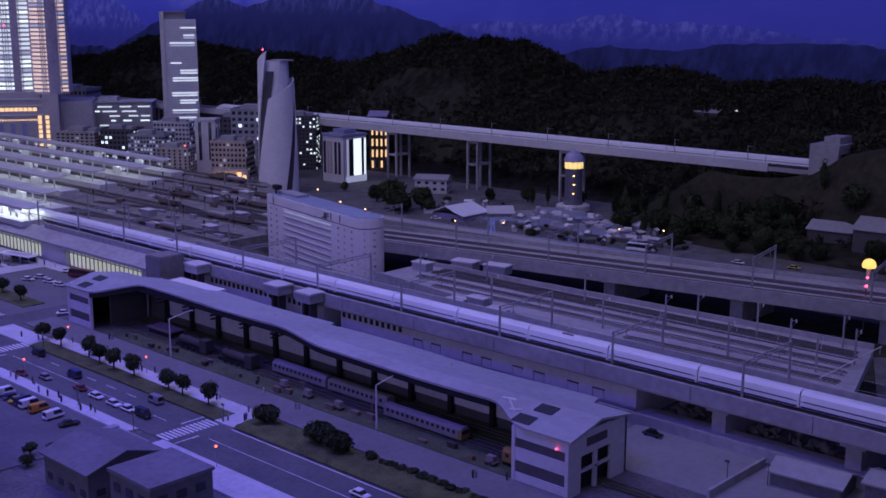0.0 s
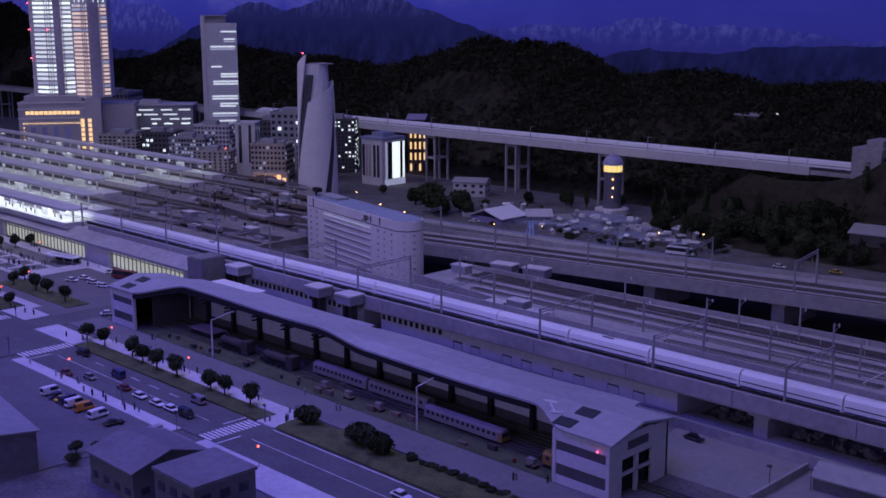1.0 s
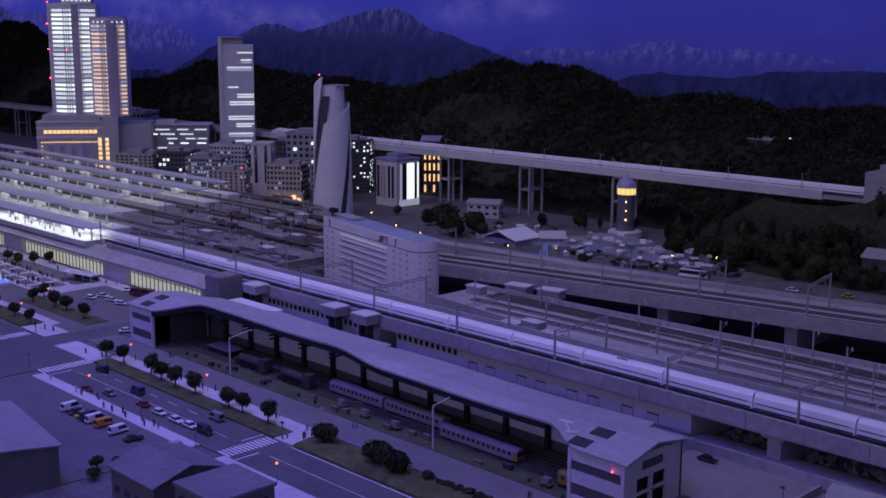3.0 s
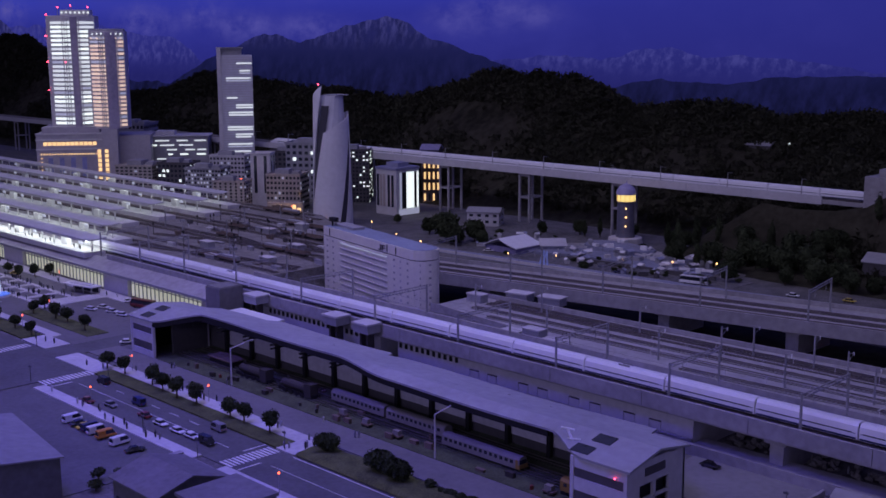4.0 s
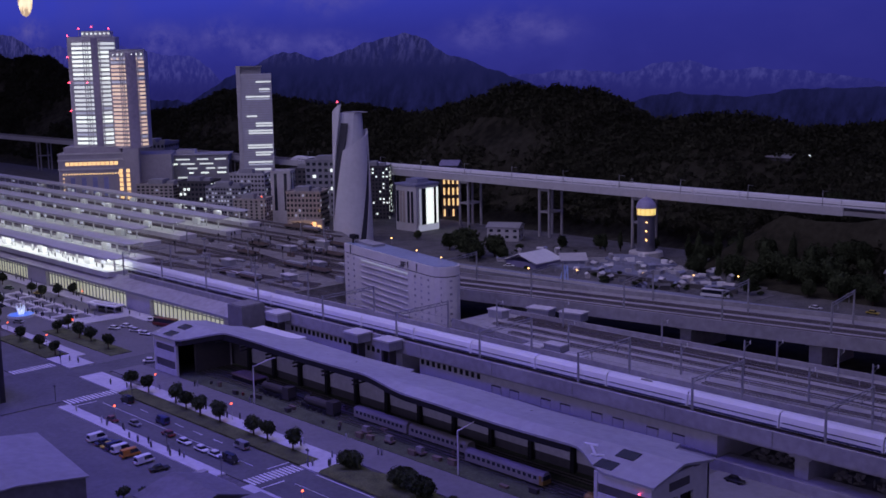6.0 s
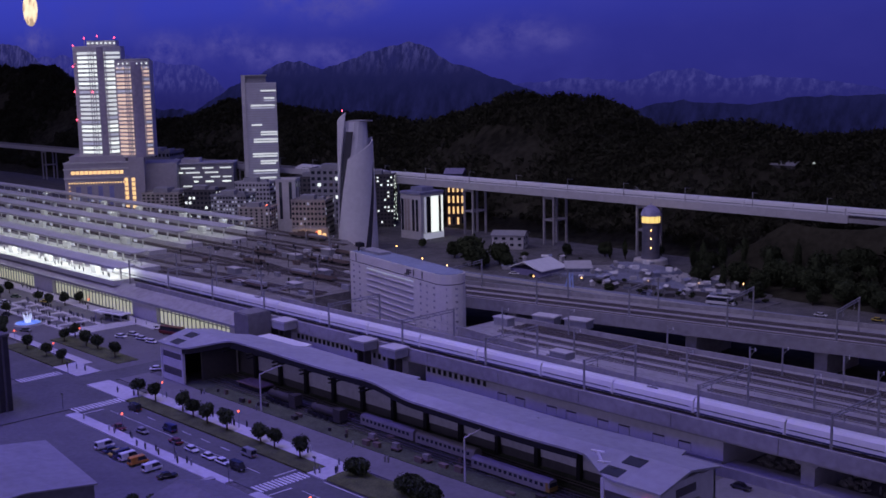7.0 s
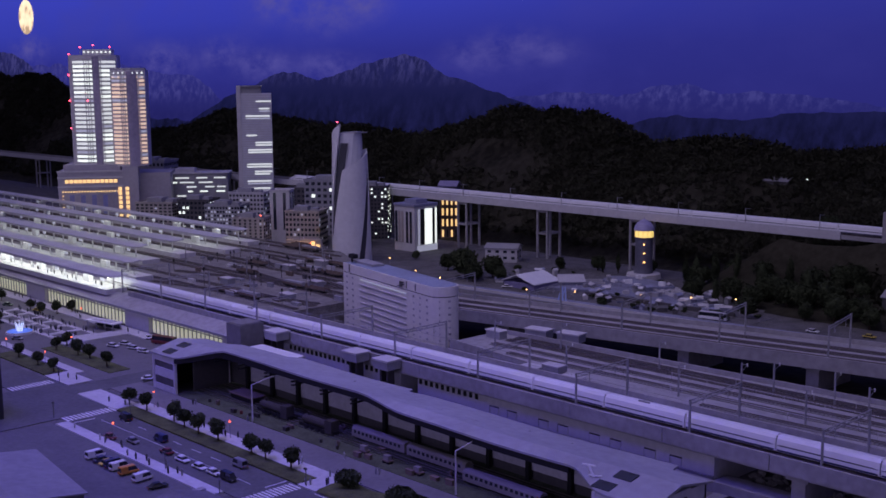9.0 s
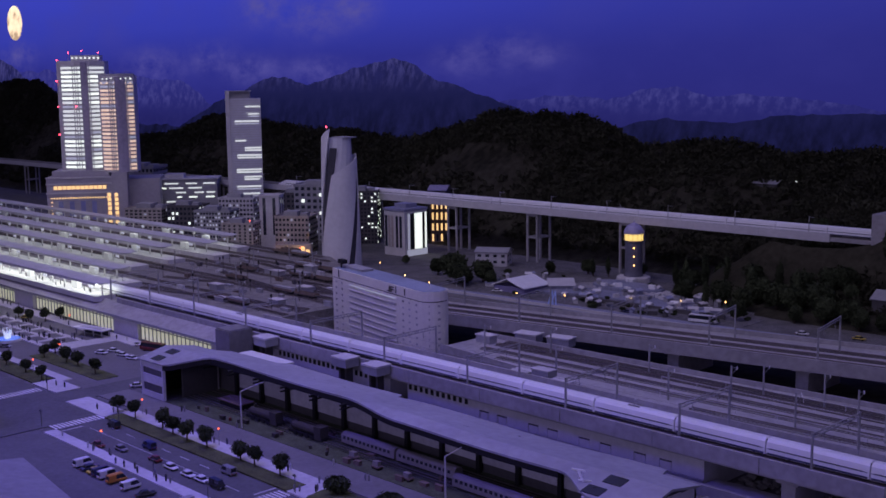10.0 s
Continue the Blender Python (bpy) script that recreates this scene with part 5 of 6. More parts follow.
part("lit_foot", boxed(0.25, 0.02, 0.0, 0.255, 0.2, 0.036), LIT_DIM, hall)

# twisted tower
TWIST = mat("pale_twisted_cladding", (0.66, 0.66, 0.69), 0.45, grain=40, vary=0.08, spec=0.5)
twist = bare("twisted_tower", "pale twisted tower of overlapping spiral shells", "skyscraper", pose(-5.575, 4.46, 0))


def spiral(r0, r1, h, turn, a0, a1, z0=0.0, squash=0.8, cut=0.0):
    """A spiral shell: an arc of wall that turns and narrows as it climbs; cut slants its top."""
    bm = B()
    rings = []
    for k in range(25):
        f = k / 24
        r = r0 + (r1 - r0) * f
        ring = []
        arc = np.linspace(a0, a1, 17)
        for inner in (0, 1):
            for a in (arc if not inner else arc[::-1]):
                t = radians(a + turn * f)
                slant = cut * (a - a0) / (a1 - a0)
                rr = r - (0.008 if inner else 0)
                ring.append((rr * math.cos(t), rr * squash * math.sin(t), z0 + (h - slant) * f))
        rings.append(ring)
    loft(bm, rings)
    return bm


part("core", spiral(0.118, 0.078, 0.80, 70, 0, 359, squash=0.95), GLASS_TOWER, twist, "glass core", smooth=False)
part("shell", spiral(0.130, 0.112, 0.785, 72, 150, 217, squash=0.95, cut=-0.075), TWIST, twist)
part("shell", spiral(0.132, 0.116, 0.575, 56, 237, 338, squash=0.95, cut=-0.11), TWIST, twist)
part("shell", spiral(0.130, 0.112, 0.70, 64, 357, 500, squash=0.95, cut=0.05), TWIST, twist)
SLOT = mat("dark_slot_panel", (0.05, 0.05, 0.065), 0.6, grain=40, vary=0.1)
part("dark_slot", spiral(0.1255, 0.1, 0.74, 70, 214, 242, squash=0.95), SLOT, twist)
part("dark_slot", spiral(0.1275, 0.108, 0.55, 55, 334, 361, squash=0.95), SLOT, twist)
part("top_plate", boxed(-0.03, -0.03, 0.80, 0.09, 0.07, 0.806), MID_WALL, twist)
bm = B()
tube(bm, (-0.025, -0.075, 0.79), (-0.025, -0.075, 0.866), 0.0025)
post = part("lamp_post", bm, STEEL, twist)
bm = B()
ball(bm, (-0.025, -0.075, 0.868), 0.0055)
part("aviation_lamp", bm, RED_LAMP, post)

# ---- high viaduct with the second train ----
high = bare("high_viaduct", "tall pale concrete viaduct crossing in front of the hills", "viaduct")
high["kind"] = "structure"
part("deck", boxed(-13.5, 5.32, 0.312, -2.5, 5.47, 0.33), CONCRETE, high)
for k in range(27):
    part("parapet", boxed(-13.55 + 0.4 * k + 0.001, 5.312, 0.308, -13.15 + 0.4 * k - 0.001, 5.32, 0.350), PALE, high)
part("rear_parapet", boxed(-13.5, 5.463, 0.33, -2.5, 5.47, 0.348), CONCRETE, high)
for x in (-5.505, -4.79, -4.065, -6.4, -7.3, -8.2, -9.1, -10.0, -11.0, -12.0):
    for y in (5.325, 5.445):
        part("pier_frame", boxed((x - 0.006, y, 0, x + 0.006, y + 0.012, 0.3125), (x + 0.074, y, 0, x + 0.086, y + 0.012, 0.3125), (x + 0.006, y + 0.001, 0.152, x + 0.074, y + 0.011, 0.163), (x + 0.006, y + 0.001, 0.29, x + 0.074, y + 0.011, 0.3125)), CONCRETE, high)
    part("cross_beam", boxed((x - 0.005, 5.337, 0.153, x + 0.005, 5.445, 0.162), (x + 0.075, 5.337, 0.153, x + 0.085, 5.445, 0.162)), CONCRETE, high)
track((-13.4, 5.37), (-2.5, 5.37), 0.33)
track((-13.4, 5.43), (-2.5, 5.43), 0.33)
bullet_train(-7.46, 5.37, 0.33, 18)
for k in range(12):
    top = bare("line_mast", "slender grey overhead-line mast on the high viaduct", "mast", (-7.6 + 0.43 * k, 5.325, 0.33), "overhead line masts")
    bm = B()
    tube(bm, (0, 0, -0.03), (0, 0, 0.1), 0.003, 0.002)
    part("post", bm, STEEL, top)
    bm = B()
    tube(bm, (0, 0, 0.095), (0, 0.05, 0.09), 0.0012)
    part("arm", bm, STEEL, top)
# embankment that takes over from the piers and wraps the tunnel mouth
def bank(x, y):
    top = float(np.interp(x, (-3.5, -3.07, -2.75, -2.5, -2.36, -2.16, -1.8, -0.9), (0.0, 0.30, 0.348, 0.36, 0.42, 0.48, 0.50, 0.3)))
    f = min(max((y - 4.92 - 0.05 * math.sin(4 * x)) / (5.285 - 4.92), 0), 1)
    return max(land(x, y) - 0.01, top * f * f * (1.6 - 0.6 * f) + 0.02 * f * noise.noise(Vector((x * 5, y * 5, 2))))


bm = B()
ys = np.arange(4.86, 5.311, 0.03)
grid = [[bm.verts.new((x, y, bank(x, min(y, 5.285)) - (0.012 if y < 4.88 else 0))) for y in ys] for x in np.arange(-3.5, -0.9, 0.04)]
for a, b in zip(grid, grid[1:]):
    for i in range(len(ys) - 1):
        bm.faces.new((a[i], b[i], b[i + 1], a[i + 1]))
solid("embankment", bm, SLOPE, "dry grassy embankment beside the high viaduct", kind="structure", smooth=True)
tunnel = bare("tunnel_portal", "pale concrete tunnel portal cut into the hillside", "tunnel portal")
tunnel["kind"] = "structure"
bm = B()
for y0, y1 in ((5.285, 5.318), (5.475, 5.51)):
    loft(bm, [[(-2.52, y, 0.1), (-2.52, y, 0.47), (-2.37, y, 0.47), (-2.40, y, 0.1)] for y in (y0, y1)])
box(bm, -2.52, 5.318, 0.425, -2.37, 5.475, 0.47)
box(bm, -2.47, 5.33, 0.47, -2.39, 5.46, 0.505)
part("portal_wall", bm, CONCRETE, tunnel)
part("bore", boxed(-2.44, 5.319, 0.33, -2.43, 5.474, 0.425), BLACK, tunnel)

# ---- vehicles ----
TYRE = mat("tyre_rubber", (0.02, 0.02, 0.02), 0.8)
CAR_GLASS = mat("car_glass", (0.02, 0.022, 0.03), 0.1, spec=0.6)
PAINTS = {
    "white": mat("white_car_paint", (0.75, 0.75, 0.76), 0.3, vary=0.03, spec=0.6),
    "black": mat("black_car_paint", (0.02, 0.02, 0.022), 0.25, vary=0.03, spec=0.6),
    "blue": mat("blue_car_paint", (0.02, 0.025, 0.10), 0.3, vary=0.03, spec=0.6),
    "grey": mat("grey_car_paint", (0.22, 0.22, 0.23), 0.3, vary=0.03, spec=0.6),
    "red": mat("red_car_paint", (0.15, 0.022, 0.025), 0.3, vary=0.03, spec=0.6),
    "orange": mat("orange_van_paint", (0.55, 0.22, 0.03), 0.35, vary=0.03, spec=0.6),
    "yellow": mat("yellow_car_paint", (0.55, 0.42, 0.05), 0.35, vary=0.03, spec=0.6),
    "green": mat("green_car_paint", (0.08, 0.14, 0.06), 0.35, vary=0.03, spec=0.6),
}
LAMP_GLASS = mat("headlamp_glass", (0.6, 0.6, 0.6), 0.2)
TAIL_GLASS = mat("tail_lamp_glass", (0.4, 0.02, 0.02), 0.2)
made_cars = {}


def car(colour, shape, at, label, stand="asphalt"):
    """Scale-model car: bevelled body, glazed cabin, four wheels, lamps. shape: sedan, van or bus."""
    key = (colour, shape)
    if key in made_cars:
        ob = copy_thing(made_cars[key], at)
        return tagged(ob, label)
    L, W, H = {"sedan": (0.058, 0.0215, 0.018), "van": (0.060, 0.022, 0.026), "bus": (0.14, 0.031, 0.038)}[shape]
    top = bare("car" if shape == "sedan" else shape, label, "car" if shape == "sedan" else shape, at, "model vehicles")
    bm = B()
    h = H * (0.55 if shape == "sedan" else 0.5)
    prof = [(0, 0.005), (0, h * 0.85), (L * 0.04, h), (L * 0.96, h * 0.96), (L, h * 0.8), (L, 0.005)]
    loft(bm, [[(x - L / 2, y, z) for x, z in prof] for y in (-W / 2, W / 2)])
    bmesh.ops.bevel(bm, geom=list(bm.edges), offset=0.0012, segments=1, affect="EDGES")
    body = part("body", bm, PAINTS[colour], top)
    bm = B()
    if shape == "sedan":
        lo, hi = (L * 0.14, L * 0.76), (L * 0.27, L * 0.6)
    else:
        lo, hi = (L * 0.03, L * 0.93), (L * 0.05, L * 0.80 if shape == "van" else L * 0.92)
    rows = []
    for (a, b), z, g in ((lo, h - 0.0008, 0.0012), (hi, H - 0.002, 0.003)):
        rows.append([(a - L / 2, -W / 2 + g, z), (b - L / 2, -W / 2 + g, z), (b - L / 2, W / 2 - g, z), (a - L / 2, W / 2 - g, z)])
    loft(bm, rows)
    part("cabin_glass", bm, CAR_GLASS, top)
    part("roof", boxed(hi[0] - L / 2 - 0.0005, -W / 2 + 0.0026, H - 0.0024, hi[1] - L / 2 + 0.0005, W / 2 - 0.0026, H), PAINTS[colour], top)
    if shape == "van":
        part("rear_panel", boxed(-L / 2 + 0.003, -W / 2 + 0.0005, h - 0.001, -L / 2 + L * 0.42, W / 2 - 0.0005, H - 0.001), PAINTS[colour], top)
    for x in (-0.3 * L, 0.3 * L):
        for y in (-W / 2 + 0.0005, W / 2 - 0.0035):
            bm = B()
            tube(bm, (x, y, 0.0045), (x, y + 0.003, 0.0045), 0.0045, sides=10)
            part("wheel", bm, TYRE, top)
    for y in (-W / 2 + 0.002, W / 2 - 0.006):
        part("headlamp", boxed(L / 2 - 0.0004, y, h * 0.55, L / 2 + 0.0006, y + 0.004, h * 0.75), LAMP_GLASS, body)
        part("tail_lamp", boxed(-L / 2 - 0.0006, y, h * 0.55, -L / 2 + 0.0004, y + 0.004, h * 0.75), TAIL_GLASS, body)
    made_cars[key] = top
    return top


Z = 0.0032
for x, y, c, s, turn in ((-3.29, 1.60, "red", "sedan", 0), (-3.20, 1.63, "grey", "sedan", 0), (-3.15, 1.70, "blue", "van", 180), (-3.03, 1.65, "red", "sedan", 180), (-2.93, 1.645, "white", "sedan", 0),
                         (-2.835, 1.645, "white", "sedan", 0), (-2.765, 1.648, "white", "sedan", 0), (-2.69, 1.65, "black", "van", 0), (-2.765, 1.738, "grey", "van", 180), (-3.44, 1.735, "black", "van", 180), (-1.86, 1.70, "white", "sedan", 0)):
    car(c, s, pose(x, y, Z, 0, 0, turn), f"{c} model {s} on the asphalt street")
for k, (c, s) in enumerate((("white", "van"), ("blue", "sedan"), ("yellow", "sedan"), ("blue", "van"), ("white", "van"), ("orange", "van"), ("white", "van"), ("black", "sedan"))):
    car(c, s, pose((-3.15, -3.105, -3.065, -3.035, -3.0, -2.945, -2.865, -2.78)[k], 1.475, 0.0028, 0, 0, 93 - 2 * (k % 3) if k < 7 else 80), f"{c} model {s} parked in a row in the car park")
for x, y, turn in ((-4.465, 2.23, 20), (-4.46, 2.285, 20), (-4.36, 2.272, 20), (-4.275, 2.27, 20), (-4.5, 2.42, 160), (-3.86, 2.06, 60), (-5.6, 2.2, 10), (-5.8, 2.1, 10), (-5.5, 2.05, 30)):
    car("white", "sedan", pose(x, y, 0.0028, 0, 0, turn), "white model taxi waiting on the station forecourt")
for x, y, c in ((-5.3, 2.085, "black"), (-5.45, 2.345, "yellow"), (-5.7, 2.3, "green"), (-5.9, 2.25, "black"), (-5.55, 1.98, "grey"), (-4.72, 2.12, "black"), (-4.9, 2.0, "grey")):
    car(c, "sedan", pose(x, y, 0.0028, 0, 0, 25), f"{c} model car on the station forecourt")
car("red", "bus", pose(-4.34, 2.41, 0.0028, 0, 0, 15), "dark red model bus parked beside the station hall")
car("white", "bus", pose(-2.93, 4.47, 0.003, 0, 0, 12), "white model coach parked by the garden")
car("white", "sedan", pose(-2.47, 4.55, 0.001, 0, 0, 5), "white model car on the rear road")
car("yellow", "sedan", pose(-2.24, 4.62, 0.001, 0, 0, 5), "yellow model car on the rear road")
car("blue", "sedan", pose(-3.33, 4.43, 0.003, 0, 0, 10), "blue model car by the garden")
car("white", "sedan", pose(-4.2, 4.42, 0.003, 0, 0, 30), "white model car by the pavilion")
car("red", "sedan", pose(-1.12, 2.65, 0.0125, 0, 0, 0), "dark red model car under the viaduct")
car("black", "sedan", pose(-1.58, 2.5, 0.001, 0, 0, 0), "black model car beside the viaduct wall")
car("black", "sedan", pose(-2.33, 2.47, 0.001, 0, 0, 0), "black model car beside the viaduct wall")

# ---- trees ----
LEAF = mat("dark_leaves", (0.04, 0.05, 0.025), 0.9, grain=200, vary=0.5, spread=0.3, spec=0.1)
BARK = mat("bark", (0.07, 0.05, 0.035), 0.95, grain=200, vary=0.3)


def crown_mesh(name, r, h, leaves, size, seed):
    """A lumpy crown of small leaf faces with gaps."""
    rnd = np.random.RandomState(seed)
    lumps = [(np.array([rnd.uniform(-0.36, 0.36) * r, rnd.uniform(-0.36, 0.36) * r, rnd.uniform(0.34, 0.7) * h]), rnd.uniform(0.52, 0.7) * r) for _ in range(9)]
    vs, fs = [], []
    for k in range(leaves):
        c, lr = lumps[rnd.randint(len(lumps))]
        d = rnd.normal(size=3)
        d /= np.linalg.norm(d)
        p = c + d * lr * rnd.uniform(0.66, 1.1) * np.array([1, 1, h / (2 * r)])
        u = rnd.normal(size=3)
        u /= np.linalg.norm(u)
        v = np.cross(u, d + 0.4 * rnd.normal(size=3))
        v /= np.linalg.norm(v) + 1e-9
        s = size * rnd.uniform(0.6, 1.3)
        i = len(vs)
        vs += [p - u * s, p + v * s * 0.6, p + u * s, p - v * s * 0.6]
        fs += [(i, i + 1, i + 2, i + 3)]
    for c, lr in lumps:
        core = bmesh.new()
        bmesh.ops.create_icosphere(core, subdivisions=2, radius=lr * 0.70)
        i = len(vs)
        for v in core.verts:
            q = np.array(v.co) * (1 + 0.16 * rnd.normal()) * np.array([1, 1, h / (2 * r)]) + c
            vs.append(q)
        fs += [tuple(v.index + i for v in f.verts) for f in core.faces]
        core.free()
    me = bpy.data.meshes.new(name)
    me.from_pydata([tuple(p) for p in vs], [], fs)
    me.materials.append(LEAF)
    return me


def tree(at, r=0.029, trunk=0.022, h=0.054, seed=0, label="dark round-crowned model street tree", leaves=520, group="street trees"):
    top = bare("tree", label, "tree", at, group)
    bm = B()
    tube(bm, (0, 0, -0.003), (0, 0, trunk + h * 0.3), 0.0026 * r / 0.026, 0.0014 * r / 0.026, 6)
    for k in range(4):
        a = k * 1.7 + seed
        tube(bm, (0, 0, trunk * 0.9), (r * 0.5 * math.cos(a), r * 0.5 * math.sin(a), trunk + h * 0.45), 0.0012 * r / 0.026, 0.0005, 4)
    part("trunk", bm, BARK, top)
    crown = new("crown", crown_mesh("crown", r, h, leaves * 3, r * 0.125, seed))
    crown.parent, crown.location = top, (0, 0, trunk * 0.75)
    return top


kinds = [tree(pose(-3.593, 1.832, 0.005, 0, 0, 20), seed=s) if s == 1 else tree(pose(-3.485 + 0.18 * (s - 2), 1.84, 0.005), seed=s) for s in (1, 2, 3)]
for k, x in enumerate((-3.22, -3.126, -3.022, -2.841, -2.761, -2.638)):
    s = random.uniform(0.92, 1.08)
    copy_thing(kinds[k % 3], pose(x, 1.828 + random.uniform(-0.006, 0.006), 0.005, 0, 0, 60 * k) @ Matrix.Scale(s, 4))
for k, (x, y) in enumerate(((-5.5, 2.33), (-5.62, 2.1), (-5.75, 2.24), (-5.2, 1.93), (-5.0, 1.94), (-5.65, 1.96), (-6.1, 2.1), (-6.2, 2.3), (-4.85, 1.87), (-4.583, 2.03), (-4.626, 2.1), (-4.422, 2.05), (-4.34, 2.06), (-4.155, 2.04), (-4.568, 1.86), (-4.387, 1.86), (-4.23, 1.853), (-5.311, 2.38), (-5.295, 2.45), (-5.342, 2.31), (-5.342, 2.10), (-5.85, 2.33), (-5.95, 2.2), (-5.1, 1.87), (-5.5, 1.87))):
    copy_thing(kinds[k % 3], pose(x, y, 0.004, 0, 0, 47 * k) @ Matrix.Scale(random.uniform(0.85, 1.05), 4))
bushy = tree(pose(-2.385, 1.842, 0.008), 0.036, 0.006, 0.056, 11, "broad dark bush on the grass bank", 520, "bushes on the bank")
for x, y, s in ((-2.165, 1.845, 1.15), (-2.085, 1.835, 1.1), (-2.2, 1.87, 0.8)):
    copy_thing(bushy, pose(x, y, 0.006, 0, 0, 300 * s) @ Matrix.Scale(s, 4))
low = tree(pose(-2.0, 1.865, 0.008), 0.02, 0.002, 0.018, 12, "low dark hedge shrub on the grass bank", 220, "hedge shrubs")
for k in range(15):
    copy_thing(low, pose(-1.96 + 0.034 * k, 1.868 + random.uniform(-0.006, 0.006), 0.006, 0, 0, 77 * k) @ Matrix.Scale(random.uniform(0.6, 1.0), 4))


# ---- street furniture ----
def arm_lamp(at):
    top = bare("lamp_post", "tall grey lamp post with one long arm", "lamp post", at, "lane lamp posts")
    bm = B()
    tube(bm, (0, 0, 0), (0, 0, 0.128), 0.0028, 0.0022, 8)
    part("pole", bm, PALE, top)
    bm = B()
    tube(bm, (0, 0, 0.127), (0, 0.085, 0.142), 0.0018, 0.0014, 6)
    part("arm", bm, PALE, top)
    part("lamp_head", boxed(-0.003, 0.07, 0.138, 0.003, 0.092, 0.1415), MID_WALL, top)
    return top


first = arm_lamp(pose(-3.124, 2.03, 0.0))
copy_thing(first, pose(-2.151, 2.03, 0))


def small_lamp(at, colour, label, h=0.035):
    top = bare("street_lamp", label, "street lamp", at, "small street lamps")
    bm = B()
    tube(bm, (0, 0, 0), (0, 0, h), 0.0012, 0.0009, 6)
    part("pole", bm, STEEL, top)
    bm = B()
    ball(bm, (0, 0, h + 0.003), 0.0031, 2)
    part("globe", bm, colour, top)
    return top


red = small_lamp(pose(-3.505, 1.88, 0.006), ORANGE_RED, "small glowing orange-red street lamp on a thin pole", 0.05)
for x, y in ((-3.015, 1.87), (-3.268, 1.60), (-2.246, 1.575), (-4.36, 1.88), (-5.095, 2.40), (-4.54, 2.08), (-4.704, 1.868)):
    copy_thing(red, pose(x, y, 0.006))

SIGNAL = mat("signal_pole_paint", (0.1, 0.1, 0.11), 0.6)
for x, y in ((-2.49, 1.775), (-3.5, 1.785), (-3.64, 1.575), (-4.07, 1.8), (-2.62, 1.575), (-2.9, 1.57), (-1.28, 2.36), (-1.2, 2.41)):
    top = bare("traffic_signal", "thin dark traffic signal pole at the kerb", "traffic signal", (x, y, 0.003), "traffic signals")
    bm = B()
    tube(bm, (0, 0, 0), (0, 0, 0.058), 0.0013, 0.001, 6)
    part("pole", bm, SIGNAL, top)
    part("signal_head", boxed(-0.008, -0.002, 0.05, 0.004, 0.002, 0.055), SIGNAL, top)

# figurines: plain tapered shapes
FIG = [mat("figurine_dark", (0.04, 0.04, 0.05), 0.8), mat("figurine_grey", (0.2, 0.2, 0.22), 0.8), mat("figurine_pale", (0.5, 0.5, 0.5), 0.8)]
fig_mesh = []
for m in FIG:
    bm = B()
    tube(bm, (0, 0, 0), (0, 0, 0.0165), 0.0022, 0.0034, 6)
    ball(bm, (0, 0, 0.0192), 0.0024)
    fig_mesh.append(mesh_of("figurine", bm, m))


def figurine(x, y, z):
    ob = new("figurine", random.choice(fig_mesh[:2] if random.random() < 0.75 else fig_mesh))
    ob.location = (x, y, z)
    tagged(ob, "tiny plain standing model figurine on the paving", "figurine", "model figurines")


random.seed(21)
for k in range(80):
    figurine(random.uniform(-5.58, -4.77), random.choice((2.117, 2.202, 2.284)) + random.uniform(0, 0.018), 0.006)
for k in range(26):
    figurine(random.uniform(-6.3, -4.55), random.uniform(2.405, 2.465), 0.006)
for k in range(14):
    figurine(random.uniform(-3.5, -2.5), random.uniform(1.865, 1.89), 0.006)
for k in range(14):
    figurine(random.uniform(-3.5, -2.65), random.uniform(1.55, 1.585), 0.006)
for x, y in ((-2.50, 1.78), (-2.49, 1.79), (-2.455, 1.82), (-2.46, 1.83), (-4.1, 1.85), (-4.05, 1.86), (-4.16, 1.84), (-3.68, 1.80), (-3.6, 1.82)):
    figurine(x, y, 0.006)
for x, y in ((-3.44, 1.995), (-3.43, 2.0), (-2.43, 1.98), (-2.42, 1.985), (-1.74, 1.96), (-1.735, 1.965), (-3.13, 2.015), (-2.6, 2.0), (-1.67, 2.005)):
    figurine(x, y, 0.004)
for k in range(24):
    figurine(random.uniform(-7.6, -5.1), random.uniform(2.52, 2.57), 0.142)
for x, y in ((-1.35, 2.70), (-1.3, 2.72), (-1.26, 2.70), (-1.24, 2.71), (-1.21, 2.72)):
    figurine(x, y, 0.0)

# ---- fountain and bus shelter ----
fountain = bare("fountain", "round fountain with self-glowing white jets and blue water", "fountain", (-5.035, 2.07, 0.0025))
bm = B()
bmesh.ops.create_cone(bm, cap_ends=True, segments=32, radius1=0.062, radius2=0.06, depth=0.008, matrix=pose(0, 0, 0.004))
part("basin", bm, PAVING, fountain)
bm = B()
bmesh.ops.create_cone(bm, cap_ends=True, segments=32, radius1=0.056, radius2=0.056, depth=0.002, matrix=pose(0, 0, 0.0085))
# pool and jets emit a little themselves, so the water looks lit
part("water", bm, mat("glowing_blue_water", (0.1, 0.2, 0.7), 0.15, glow=0.3, glow_colour=(0.12, 0.3, 1.0)), fountain)
GLOW_WATER = mat("glowing_white_water", (0.8, 0.85, 0.95), 0.3, glow=0.45, glow_colour=(0.75, 0.85, 1.0))
for k in range(9):
    a = k * math.tau / 9
    bm = B()
    tube(bm, (0.01 * math.cos(a), 0.01 * math.sin(a), 0.009), (0.02 * math.cos(a), 0.02 * math.sin(a), 0.05 + 0.006 * math.sin(3 * a)), 0.0028, 0.0012, 6)
    part("water_jet", bm, GLOW_WATER, fountain)
bm = B()
tube(bm, (0, 0, 0.009), (0, 0, 0.06), 0.004, 0.001, 6)
